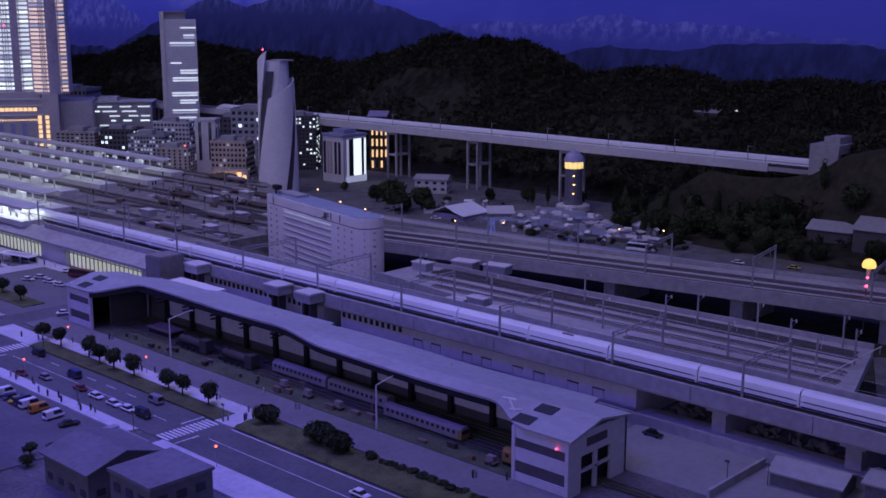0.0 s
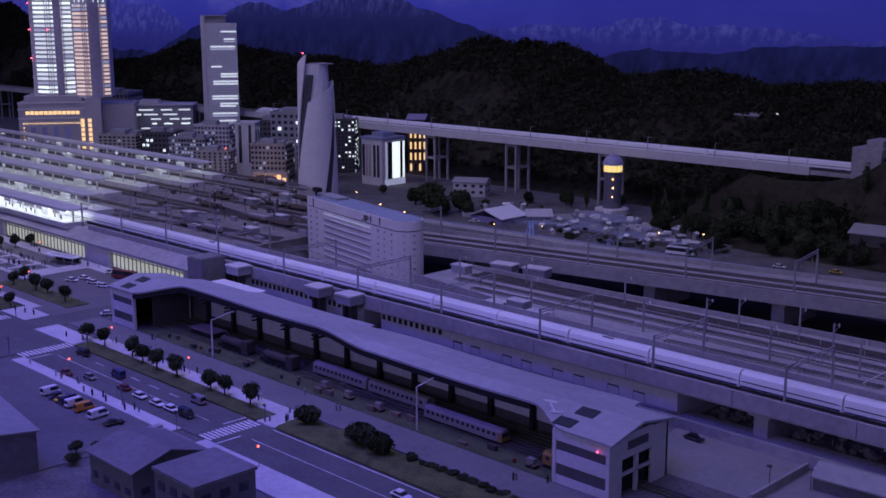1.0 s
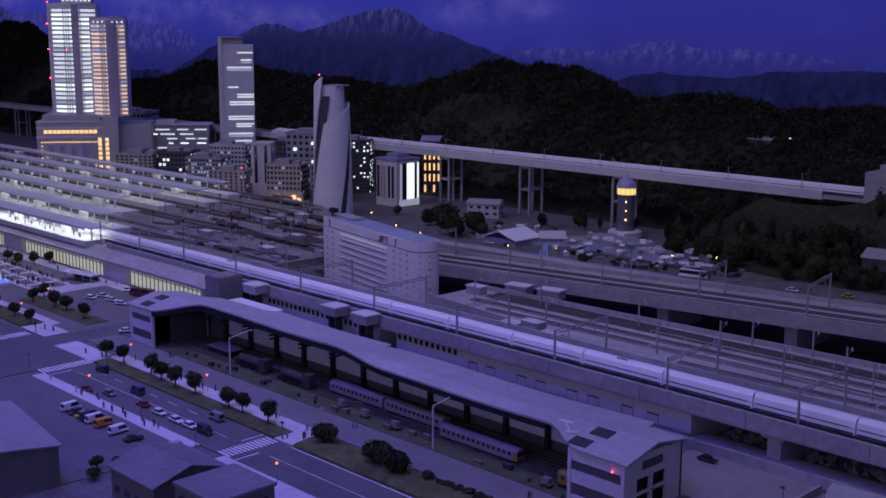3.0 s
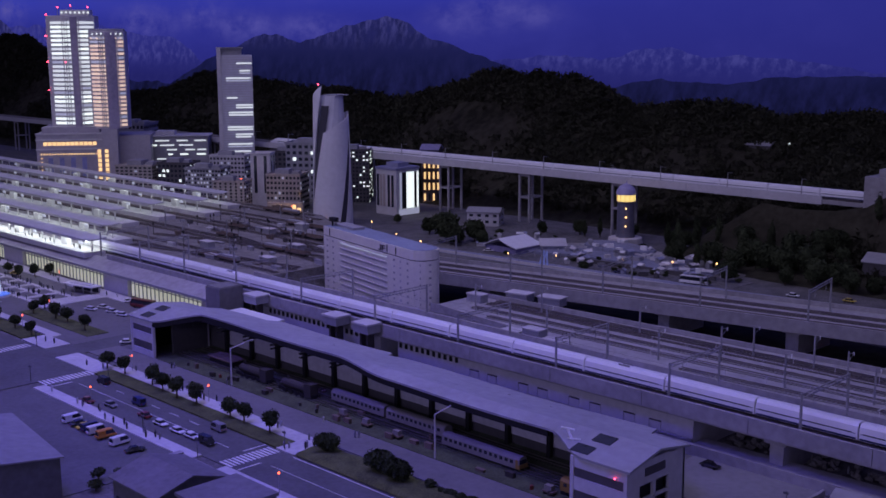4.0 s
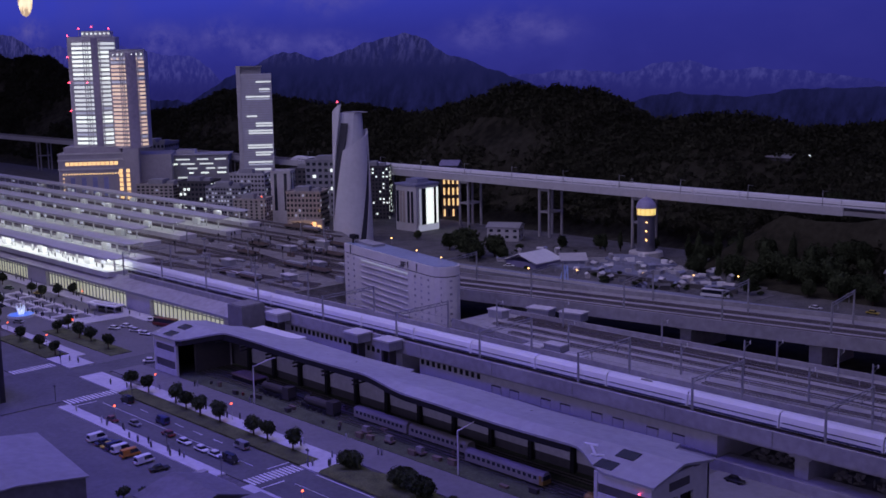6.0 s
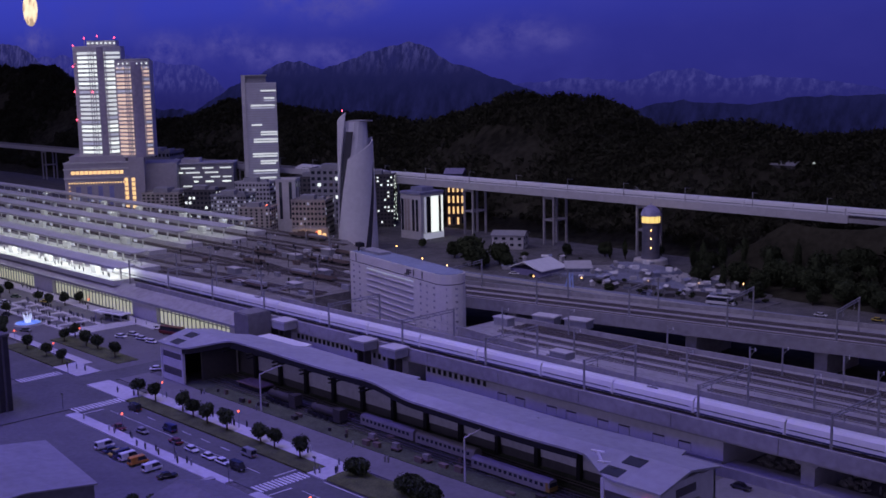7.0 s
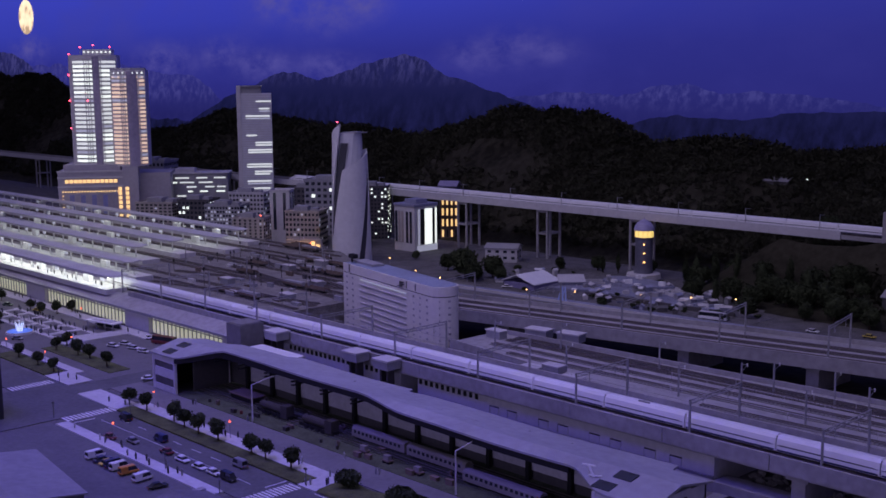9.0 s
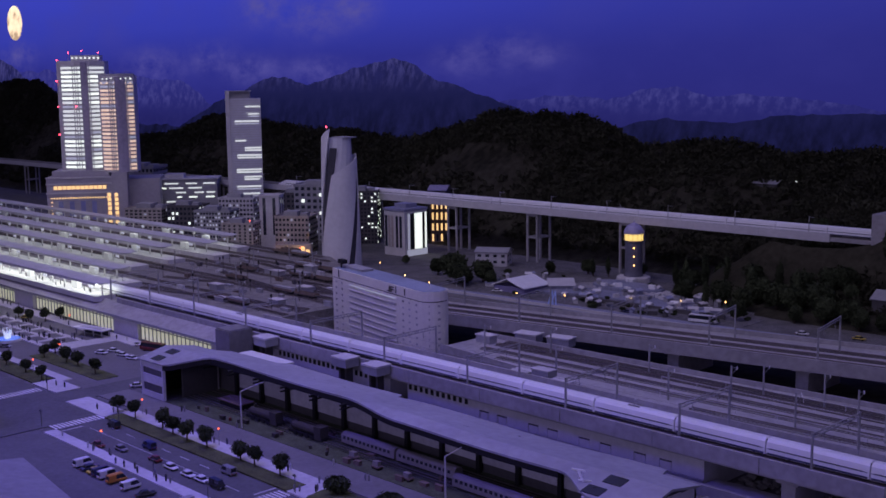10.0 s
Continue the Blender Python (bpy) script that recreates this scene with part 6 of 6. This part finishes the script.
part("water_jet", bm, GLOW_WATER, fountain)
point_lamp("fountain_lamp", (-5.035, 2.07, 0.035), 0.008, (0.3, 0.5, 1.0), 0.008)
shelter = bare("bus_shelter", "low pale flat-roofed bus shelter on posts", "bus shelter", pose(-4.92, 2.33, 0.0025, 0, 0, 12))
part("roof", boxed(0, 0, 0.034, 0.2, 0.06, 0.039), WHITE, shelter)
part("upper_roof", boxed(0.03, 0.015, 0.039, 0.17, 0.045, 0.043), PALE, shelter)
for x in (0.01, 0.07, 0.13, 0.186):
    part("post", boxed((x, 0.005, 0, x + 0.004, 0.009, 0.034), (x, 0.05, 0, x + 0.004, 0.054, 0.034)), STEEL, shelter)
part("back_panel", boxed(0.02, 0.051, 0.004, 0.18, 0.053, 0.03), DARK_GLASS, shelter)

# ---- near houses ----
# roof and wall colours darkened for the shade in the near corner
ROOF_NEAR = mat("shaded_slate_roof", (0.17, 0.165, 0.18), 0.8, grain=60, vary=0.2)
WALL_N = mat("shaded_weathered_wall", (0.13, 0.13, 0.14), 0.85, grain=60, vary=0.2)


def gabled(name, label, at, w, d, h, rise, wall_mat, roof_mat, windows=True):
    top = bare(name, label, "house", at)
    bm = B()
    loft(bm, [[(x, 0, 0), (x, d, 0), (x, d, h), (x, d / 2, h + rise), (x, 0, h)] for x in (0, w)])
    wall = part("wall", bm, wall_mat, top)
    for s in (0, 1):
        bm = B()
        y0, z0 = (-0.008, h - 0.008 * rise / (d / 2)) if not s else (d + 0.008, h - 0.008 * rise / (d / 2))
        loft(bm, [[(x, y0, z0 + 0.0015), (x, d / 2, h + rise + 0.0015), (x, d / 2, h + rise + 0.0055), (x, y0, z0 + 0.0055)] for x in (-0.008, w + 0.008)])
        part("roof", bm, roof_mat, top)
    if windows:
        me = mesh_of("window", boxed((0, -0.002, 0, 0.022, 0.002, 0.016)), DARK_GLASS)
        for k in range(int(w / 0.05)):
            for z in (0.02, 0.058):
                if z < h - 0.02:
                    piece("window", me, wall, (0.015 + 0.05 * k, 0, z))
        for k in range(int(d / 0.06)):
            for z in (0.02, 0.058):
                if z < h - 0.02:
                    piece("window", me, wall, pose(w, 0.02 + 0.06 * k, z, 0, 0, 90))
    return top


gabled("house", "grey gabled house by the car park, weathered walls darkened for shade", pose(-2.47, 1.24, 0), 0.2, 0.2, 0.078, 0.03, WALL_N, ROOF_NEAR)
gabled("warehouse", "low wide warehouse with a pale shallow roof", pose(-3.08, 0.90, 0, 0, 0, -8), 0.42, 0.34, 0.106, 0.016, WALL_N, mat("dull_sheet_roof", (0.25, 0.25, 0.26), 0.8, grain=40, vary=0.15), False)
flat = bare("flat_house", "grey flat-roofed house, weathered walls darkened for shade", "house", pose(-2.21, 1.255, 0))
part("wall", boxed(0.004, 0.004, 0, 0.166, 0.166, 0.102), WALL_N, flat)
part("roof", boxed(0, 0, 0.102, 0.17, 0.17, 0.11), ROOF_NEAR, flat)
me = mesh_of("window", boxed((0, -0.002, 0, 0.026, 0.002, 0.02)), DARK_GLASS)
for k in range(3):
    for z in (0.02, 0.062):
        piece("window", me, flat, pose(0.166, 0.02 + 0.05 * k, z, 0, 0, 90))
        piece("window", me, flat, (0.02 + 0.05 * k, 0.004, z))
dark = bare("dark_office", "dark ribbed office tower at the street corner", "office building", pose(-4.02, 1.24, 0))
part("body", boxed(0, 0, 0, 0.27, 0.21, 0.262), mat("dark_ribbed_cladding", (0.035, 0.033, 0.04), 0.5, grain=60), dark)
part("roof_rim", boxed((-0.004, -0.004, 0.262, 0.274, 0.214, 0.27)), DARK_WALL, dark)
me = mesh_of("rib", boxed((0, -0.005, 0, 0.006, 0, 0.26)), DARK_WALL)
for k in range(10):
    piece("rib", me, dark, (0.01 + 0.027 * k, 0, 0))
    if k < 8:
        piece("rib", me, dark, pose(0.27, 0.01 + 0.025 * k, 0, 0, 0, 90))
solid("lot_wall", boxed((-2.66, 1.40, 0, -2.64, 1.545, 0.02), (-2.64, 1.53, 0, -2.5, 1.545, 0.015)), CONCRETE, "low concrete wall at the end of the car park", kind="structure")
for x, y in ((-2.62, 1.34), (-2.66, 1.30), (-2.6, 1.26)):
    tree(pose(x, y, 0.001), 0.022, 0.008, 0.03, int(-x * 100), "small dark garden shrub behind the house", 200, "garden shrubs")
gabled("shed_house", "small pale-roofed shed beside the viaduct", pose(-1.2, 2.42, 0, 0, 0, 4), 0.17, 0.1, 0.035, 0.018, WALL_N, ROOF, False)
gabled("shed_house", "small pale-roofed shed beside the viaduct", pose(-0.99, 2.47, 0, 0, 0, 4), 0.12, 0.1, 0.05, 0.012, WALL_N, ROOF, False)
solid("work_yard", boxed(-1.66, 2.26, 0, -1.0, 2.58, 0.002), mat("work_yard_paving", (0.24, 0.235, 0.24), 0.9, grain=50, vary=0.12), "plain pale paved yard beside the shed", kind="structure")
solid("yard_wall", boxed(-1.27, 2.25, 0, -1.262, 2.52, 0.022), CONCRETE, "low concrete wall of the yard", kind="structure")
# white tubes and plate stand in for a white glinting shape on the roof
aerial = bare("roof_aerial", "white leaning T shape in place of a glinting thing on the shed roof", "aerial", (-1.70, 2.07, 0.15))
bm = B()
tube(bm, (0, 0, 0), (-0.02, 0.0, 0.032), 0.0034)
part("mast", bm, WHITE, aerial)
bm = B()
tube(bm, (-0.034, -0.008, 0.034), (-0.004, 0.008, 0.031), 0.0026)
part("crossbar", bm, WHITE, aerial)
bm = B()
tube(bm, (-0.010, -0.012, 0.012), (0.014, 0.010, 0.009), 0.0022)
part("lower_crossbar", bm, WHITE, aerial)
part("glint_plate", boxed(-0.01, -0.008, -0.004, 0.014, 0.008, 0.002), WHITE, aerial)

# ---- garden park, lookout tower, woods ----
PARK_SOIL = mat("park_soil", (0.13, 0.125, 0.13), 0.95, grain=40, vary=0.5, bump=0.3)
TERRACE = mat("terrace_stone", (0.24, 0.25, 0.33), 0.85, grain=60, vary=0.25)
slab("park_ground", [(-4.75, 4.22), (-2.75, 4.36), (-2.75, 4.7), (-3.4, 5.2), (-4.75, 5.25)], -0.002, 0.002, PARK_SOIL, "dark gravel and soil of the garden park")
slab("park_road", [(-9, 4.2), (-4.5, 4.22), (-2.7, 4.36), (0.5, 4.85), (0.5, 4.97), (-2.7, 4.48), (-4.5, 4.32), (-9, 4.32)], 0.0, 0.003, mat("pale_road", (0.26, 0.27, 0.36), 0.85, grain=50), "pale road along the garden park")
wall_line("garden_wall", (-3.75, 4.53), (-2.9, 4.60), 0.0, 0.022, 0.012, DARK_WALL, "low dark planted garden wall")
wall_line("road_fence", (-4.5, 4.225), (-2.4, 4.39), 0.003, 0.016, 0.004, PALE, "low pale roadside railing")
for k, (x, y, r, h) in enumerate(((-3.62, 4.78, 0.30, 0.012), (-3.72, 4.92, 0.22, 0.03), (-3.35, 4.72, 0.2, 0.014), (-4.0, 4.66, 0.2, 0.016), (-3.15, 4.68, 0.14, 0.01))):
    bm = B()
    ring = [(x + r * (1 + 0.12 * math.sin(3 * a + k)) * math.cos(a), y + 0.55 * r * (1 + 0.12 * math.cos(2 * a + k)) * math.sin(a)) for a in np.linspace(0, math.tau, 22)[:-1]]
    prism(bm, ring, 0.002, h)
    solid("garden_terrace", bm, TERRACE, "curved pale stone garden terrace", kind="structure")
    for j in range(9):
        a = random.uniform(0, math.tau)
        bm = B()
        w = random.uniform(0.015, 0.05)
        cx, cy = x + 0.75 * r * math.cos(a), y + 0.4 * r * math.sin(a)
        box(bm, cx, cy, h - 0.004, cx + w, cy + 0.02, h + random.uniform(0.008, 0.022))
        bmesh.ops.rotate(bm, verts=bm.verts, cent=(cx, cy, 0), matrix=Matrix.Rotation(random.uniform(0, 3), 3, "Z"))
        solid("garden_stall", bm, random.choice((PALE, WHITE, TERRACE, MID_WALL)), "small pale stall on the garden terrace", "stall", "garden stalls")

lookout = bare("lookout_tower", "round lookout tower with glowing amber gallery and domed cap", "lookout tower", Matrix.Translation((-3.85, 5.172, 0.0)) @ Matrix.Diagonal((0.9, 0.9, 1.0, 1)))
bm = B()
loft(bm, [[(r * math.cos(a), r * math.sin(a), z) for a in np.linspace(0, math.tau, 25)[:-1]] for r, z in ((0.11, 0.0), (0.105, 0.03), (0.09, 0.034))])
part("plinth", bm, PALE, lookout)
bm = B()
loft(bm, [[(r * math.cos(a), r * math.sin(a), z) for a in np.linspace(0, math.tau, 25)[:-1]] for r, z in ((0.062, 0.03), (0.055, 0.06), (0.054, 0.22), (0.060, 0.238))])
part("shaft", bm, mat("slate_shaft", (0.13, 0.13, 0.17), 0.5, grain=60), lookout)
bm = B()
loft(bm, [[(r * math.cos(a), r * math.sin(a), z) for a in np.linspace(0, math.tau, 25)[:-1]] for r, z in ((0.058, 0.238), (0.058, 0.275))])
part("gallery", bm, mat("lit_gallery", (0.8, 0.6, 0.2), 0.4, glow=1.0, glow_colour=(1.0, 0.72, 0.22)), lookout)
for k in range(12):
    a = k * math.tau / 12
    bm = B()
    tube(bm, (0.0595 * math.cos(a), 0.0595 * math.sin(a), 0.237), (0.0595 * math.cos(a), 0.0595 * math.sin(a), 0.277), 0.0015, sides=4)
    part("gallery_post", bm, DARK_WALL, lookout)
bm = B()
loft(bm, [[(r * math.cos(a), r * math.sin(a), z) for a in np.linspace(0, math.tau, 25)[:-1]] for r, z in ((0.064, 0.275), (0.064, 0.281), (0.058, 0.298), (0.044, 0.317), (0.022, 0.331), (0.004, 0.336), (0.003, 0.348))])
part("dome", bm, mat("lilac_dome", (0.35, 0.33, 0.5), 0.4, grain=50), lookout)
me_l = B()
ball(me_l, (0, 0, 0), 0.0038)
me_l = mesh_of("lamp", me_l, AMBER_LAMP)
for k in range(3):
    piece("lamp", me_l, lookout, (0.036, -0.047, 0.10 + 0.05 * k))

pav = bare("pavilion", "low pavilion with a pale pitched roof", "pavilion", pose(-4.03, 4.45, 0.002, 0, 0, 90))
bm = B()
loft(bm, [[(x, -0.012, 0.036), (x, 0.05, 0.052), (x, 0.12, 0.076), (x, 0.232, 0.034), (x, 0.232, 0.030), (x, 0.12, 0.071), (x, 0.05, 0.047), (x, -0.012, 0.031)] for x in (-0.012, 0.212)])
part("roof", bm, WHITE, pav)
part("wall", boxed(0.0, 0.0, 0, 0.2, 0.22, 0.032), mat("violet_wall", (0.22, 0.2, 0.36), 0.7), pav)
for k in range(5):
    part("window", boxed(0.2, 0.015 + 0.04 * k, 0.006, 0.202, 0.04 + 0.04 * k, 0.024), DARK_GLASS, pav)
wing = bare("pavilion_wing", "glazed pavilion wing with a sloping pale roof", "pavilion", pose(-3.99, 4.6, 0.002, 0, 0, 45) @ Matrix.Scale(0.62, 4))
bm = B()
loft(bm, [[(x, 0, 0.05), (x, 0.2, 0.085), (x, 0.2, 0.09), (x, 0, 0.055)] for x in (0, 0.24)])
part("roof", bm, PALE, wing)
part("wall", boxed(0.01, 0.01, 0, 0.23, 0.19, 0.05), TERRACE, wing)
gabled("cottage", "pale two-storey cottage by the wood", pose(-4.92, 4.99, 0, 0, 0, 30), 0.2, 0.14, 0.085, 0.02, PALE, ROOF)
gabled("pagoda_house", "dark house with a lilac hipped roof", pose(-6.0, 5.62, 0, 0, 0, 30), 0.13, 0.12, 0.36, 0.03, DARK_WALL, mat("lilac_roof", (0.3, 0.28, 0.42), 0.6), False)
bm = B()
for k in range(2):
    x = -3.76 + 0.02 * k
    tube(bm, (x, 4.33, 0), (x + 0.012, 4.35, 0.075), 0.005, 0.004, 5)
    tube(bm, (x + 0.032, 4.33, 0), (x + 0.012, 4.35, 0.075), 0.005, 0.004, 5)
solid("frame_sculpture", bm, mat("blue_white_paint", (0.35, 0.45, 0.75), 0.5), "pale blue slanting frame sculpture in the park", "sculpture")
for x, y in ((-3.9, 4.247), (-3.682, 4.367), (-3.376, 4.51), (-3.163, 4.631), (-2.983, 4.743), (-5.2, 4.45), (-5.5, 4.32)):
    small_lamp(pose(x, y, 0.002), AMBER_LAMP, "small amber park lamp on a thin pole", 0.05)

# far lamp house on the slope
gabled("hill_house", "small dark house on the wooded slope", pose(-3.82, 6.36, land(-3.7, 6.38) - 0.035), 0.17, 0.1, 0.05, 0.02, DARK_WALL, MID_WALL, False)
hill_lamp = bare("hill_lamp", "white lamp on a tall post on the hillside", "lamp", (-3.53, 6.38, 0.493))
bm = B()
tube(bm, (0, 0, min(land(-3.53, 6.38) - 0.52, -0.02)), (0, 0, 0), 0.002)
part("post", bm, STEEL, hill_lamp)
bm = B()
ball(bm, (0, 0, 0), 0.009)
part("globe", bm, LIT_WHITE, hill_lamp)
gabled("farm_house", "low pale-roofed farmhouse at the foot of the hill", pose(-2.36, 4.98, land(-2.2, 5.02) - 0.03, 0, 0, 6), 0.2, 0.16, 0.075, 0.03, DARK_WALL, MID_WALL, False)
gabled("farm_house", "grey farmhouse with a pale roof", pose(-2.13, 4.95, land(-2.0, 5.0) - 0.03, 0, 0, 6), 0.3, 0.24, 0.12, 0.04, DARK_WALL, MID_WALL, False)
dome = bare("dome_lamp", "amber glowing dome lamp on a pale post", "lamp", (-1.735, 4.20, 0))
bm = B()
tube(bm, (0, 0, 0), (0, 0, 0.155), 0.009, 0.009, 10)
part("post", bm, PALE, dome)
bm = B()
bmesh.ops.create_uvsphere(bm, u_segments=20, v_segments=10, radius=0.026, matrix=pose(0, 0, 0.164))
for v in bm.verts:
    v.co.z = max(v.co.z, 0.155)
part("dome", bm, mat("lit_dome", (0.8, 0.5, 0.1), 0.4, glow=1.3, glow_colour=(1.0, 0.6, 0.12)), dome)
for x, y, z in ((-1.73, 4.18, 0.12), (-1.616, 3.9, 0.157)):
    top = bare("red_signal_lamp", "red glowing signal lamp on a post", "signal lamp", (x, y, 0), "red signal lamps")
    bm = B()
    tube(bm, (0, 0, 0), (0, 0, z), 0.0025)
    part("post", bm, SIGNAL, top)
    bm = B()
    ball(bm, (0, 0, z), 0.0055)
    part("globe", bm, RED_LAMP, top)

random.seed(33)
BLUE_CLOTH = mat("blue_awning", (0.34, 0.36, 0.5), 0.7)
for k in range(75):
    x, y = random.uniform(-4.4, -2.95), random.uniform(4.42, 4.95)
    if (abs(x + 3.85) < 0.13 and y > 4.95) or (-4.32 < x < -3.85 and 4.4 < y < 4.85):
        continue
    top = bare("garden_stall", "small pale garden stall with a sloping awning", "stall", pose(x, y, 0.012 if y > 4.6 else 0.002, 0, 0, random.uniform(0, 180)), "garden stalls")
    w, d, h = random.uniform(0.02, 0.055), random.uniform(0.015, 0.03), random.uniform(0.01, 0.024)
    part("body", boxed(0, 0, -0.01, w, d, h), random.choice((PALE, MID_WALL, TERRACE, DARK_WALL)), top)
    bm = B()
    loft(bm, [[(u, -0.004, h), (u, d / 2, h + 0.008), (u, d + 0.004, h), (u, d / 2, h + 0.010)] for u in (-0.003, w + 0.003)])
    part("awning", bm, random.choice((WHITE, PALE, PALE, BLUE_CLOTH, ROOF_DARK)), top)
for k in range(60):
    x, y = random.uniform(-4.6, -2.8), random.uniform(4.4, 5.1)
    copy_thing(low, pose(x, y, 0.004, 0, 0, random.uniform(0, 360)) @ Matrix.Scale(random.uniform(0.5, 1.5), 4))
for k in range(5):
    ring = [(-3.6 + (0.16 + 0.06 * k) * math.cos(a), 4.78 + (0.07 + 0.03 * k) * math.sin(a), 0.022) for a in np.linspace(0.3 * k, 0.3 * k + 2.6, 16)]
    bm = B()
    loft(bm, [[(px_, py_, 0.004), (px_, py_, pz_), (px_ * 1.0, py_ + 0.006, pz_), (px_, py_ + 0.006, 0.004)] for px_, py_, pz_ in ring])
    solid("garden_kerb", bm, PALE, "curved pale stone kerb in the garden", kind="structure")

big = tree(pose(-4.57, 4.47, 0), 0.085, 0.03, 0.16, 31, "broad dark park tree", 700, "park trees")
for k, (x, y, s) in enumerate(((-4.46, 4.42, 0.85), (-4.7, 4.62, 0.95), (-4.48, 4.6, 0.9), (-4.36, 4.53, 0.6), (-3.3, 4.85, 0.8), (-3.1, 4.9, 0.9), (-2.95, 4.85, 0.8), (-2.85, 4.62, 0.7), (-2.62, 4.75, 0.6), (-3.9, 5.3, 0.6), (-4.2, 5.2, 0.6), (-4.4, 5.1, 0.5), (-2.62, 5.1, 0.9), (-2.45, 4.85, 0.7), (-2.2, 5.1, 0.9), (-2.0, 4.9, 0.7), (-1.85, 5.1, 0.9), (-2.75, 5.05, 0.8), (-5.05, 4.85, 0.5), (-5.3, 4.75, 0.4), (-4.85, 4.6, 0.7), (-4.5, 4.5, 0.6), (-3.4, 5.1, 0.7), (-3.6, 5.25, 0.6), (-3.42, 5.4, 0.8), (-3.2, 5.5, 0.7), (-2.9, 5.4, 0.9), (-3.0, 5.7, 0.8), (-2.5, 5.05, 0.6), (-1.9, 4.85, 0.6), (-2.95, 4.98, 1.0), (-2.8, 4.9, 0.95), (-2.7, 4.88, 0.9), (-2.58, 4.9, 1.05), (-2.5, 4.8, 0.9), (-2.4, 4.84, 0.8), (-2.72, 5.02, 1.0), (-2.55, 5.12, 0.9), (-3.05, 5.1, 0.8), (-2.32, 4.78, 0.7), (-2.22, 4.82, 0.6))):
    copy_thing(big, pose(x, y, max(bank(x, y) if y < 5.3 else land(x, y), 0) - 0.002, 0, 0, 70 * k) @ Matrix.Scale(s * 0.85, 4))


def cypress(at, seed):
    top = bare("conifer", "slim dark conifer at the edge of the wood", "tree", at, "slim conifers")
    bm = B()
    tube(bm, (0, 0, -0.005), (0, 0, 0.06), 0.004, 0.002)
    part("trunk", bm, BARK, top)
    crown = new("crown", crown_mesh("crown", 0.024, 0.16, 1000, 0.0045, seed))
    crown.parent = top
    return top


first = cypress(pose(-3.55, 5.15, 0), 41)
for k, (x, y, s) in enumerate(((-3.45, 5.1, 1.1), (-3.3, 5.05, 1.2), (-3.2, 5.1, 1.0), (-3.0, 5.0, 1.3), (-2.9, 5.1, 1.1), (-2.72, 4.95, 1.2), (-2.4, 5.2, 1.0), (-4.05, 5.2, 0.8), (-4.12, 5.15, 0.7), (-3.1, 4.75, 1.0))):
    copy_thing(first, pose(x, y, max(bank(x, y), 0) - 0.002, 0, 0, 50 * k) @ Matrix.Scale(s, 4))


# dense woods on the hills: joined sprays of leaves, thick on the crest and thin on the open slopes
def woods(name, count, area, size, label, seed, material, gaps=0.25):
    rnd = np.random.RandomState(seed)
    vs, n = [], 0
    while n < count:
        x, y = rnd.uniform(*area[0]), rnd.uniform(*area[1])
        if y < foot(x) + 0.15 or noise.noise(Vector((x * 1.3, y * 2.0, 9))) < rnd.uniform(-0.55, gaps):
            continue
        s = size * rnd.uniform(0.6, 1.5)
        at = np.array([x, y, land(x, y)])
        leaf = rnd.normal(size=(26, 3))
        leaf /= np.linalg.norm(leaf, axis=1)[:, None]
        c = at + leaf * np.array([s, s, s * rnd.uniform(0.7, 1.3)]) * rnd.uniform(0.5, 1.0, (26, 1)) + np.array([0, 0, s * 0.6])
        u = rnd.normal(size=(26, 3)) * s * 0.30
        v = rnd.normal(size=(26, 3)) * s * 0.30
        vs.append(np.stack([c - u, c + v, c + u], axis=1).reshape(-1, 3))
        n += 1
    vs = np.concatenate(vs)
    me = bpy.data.meshes.new(name)
    me.from_pydata(vs.tolist(), [], np.arange(len(vs)).reshape(-1, 3).tolist())
    me.materials.append(material)
    return tagged(new(name, me), label, "woods", kind="stuff")


WOOD_LEAF = mat("wood_leaves", (0.045, 0.046, 0.03), 0.98, grain=40, vary=0.5, spec=0.03)
woods("hill_woods", 17000, ((-15, -1), (5.0, 6.75)), 0.024, "dense dark woods covering the hills", 3, WOOD_LEAF)
woods("ridge_woods", 6000, ((-16, 0), (6.35, 6.75)), 0.022, "dark tree line along the hill crest", 5, WOOD_LEAF, -0.3)
woods("slope_brush", 2500, ((-4, -1), (4.9, 6.2)), 0.016, "low dark brush on the slope", 6, WOOD_LEAF)
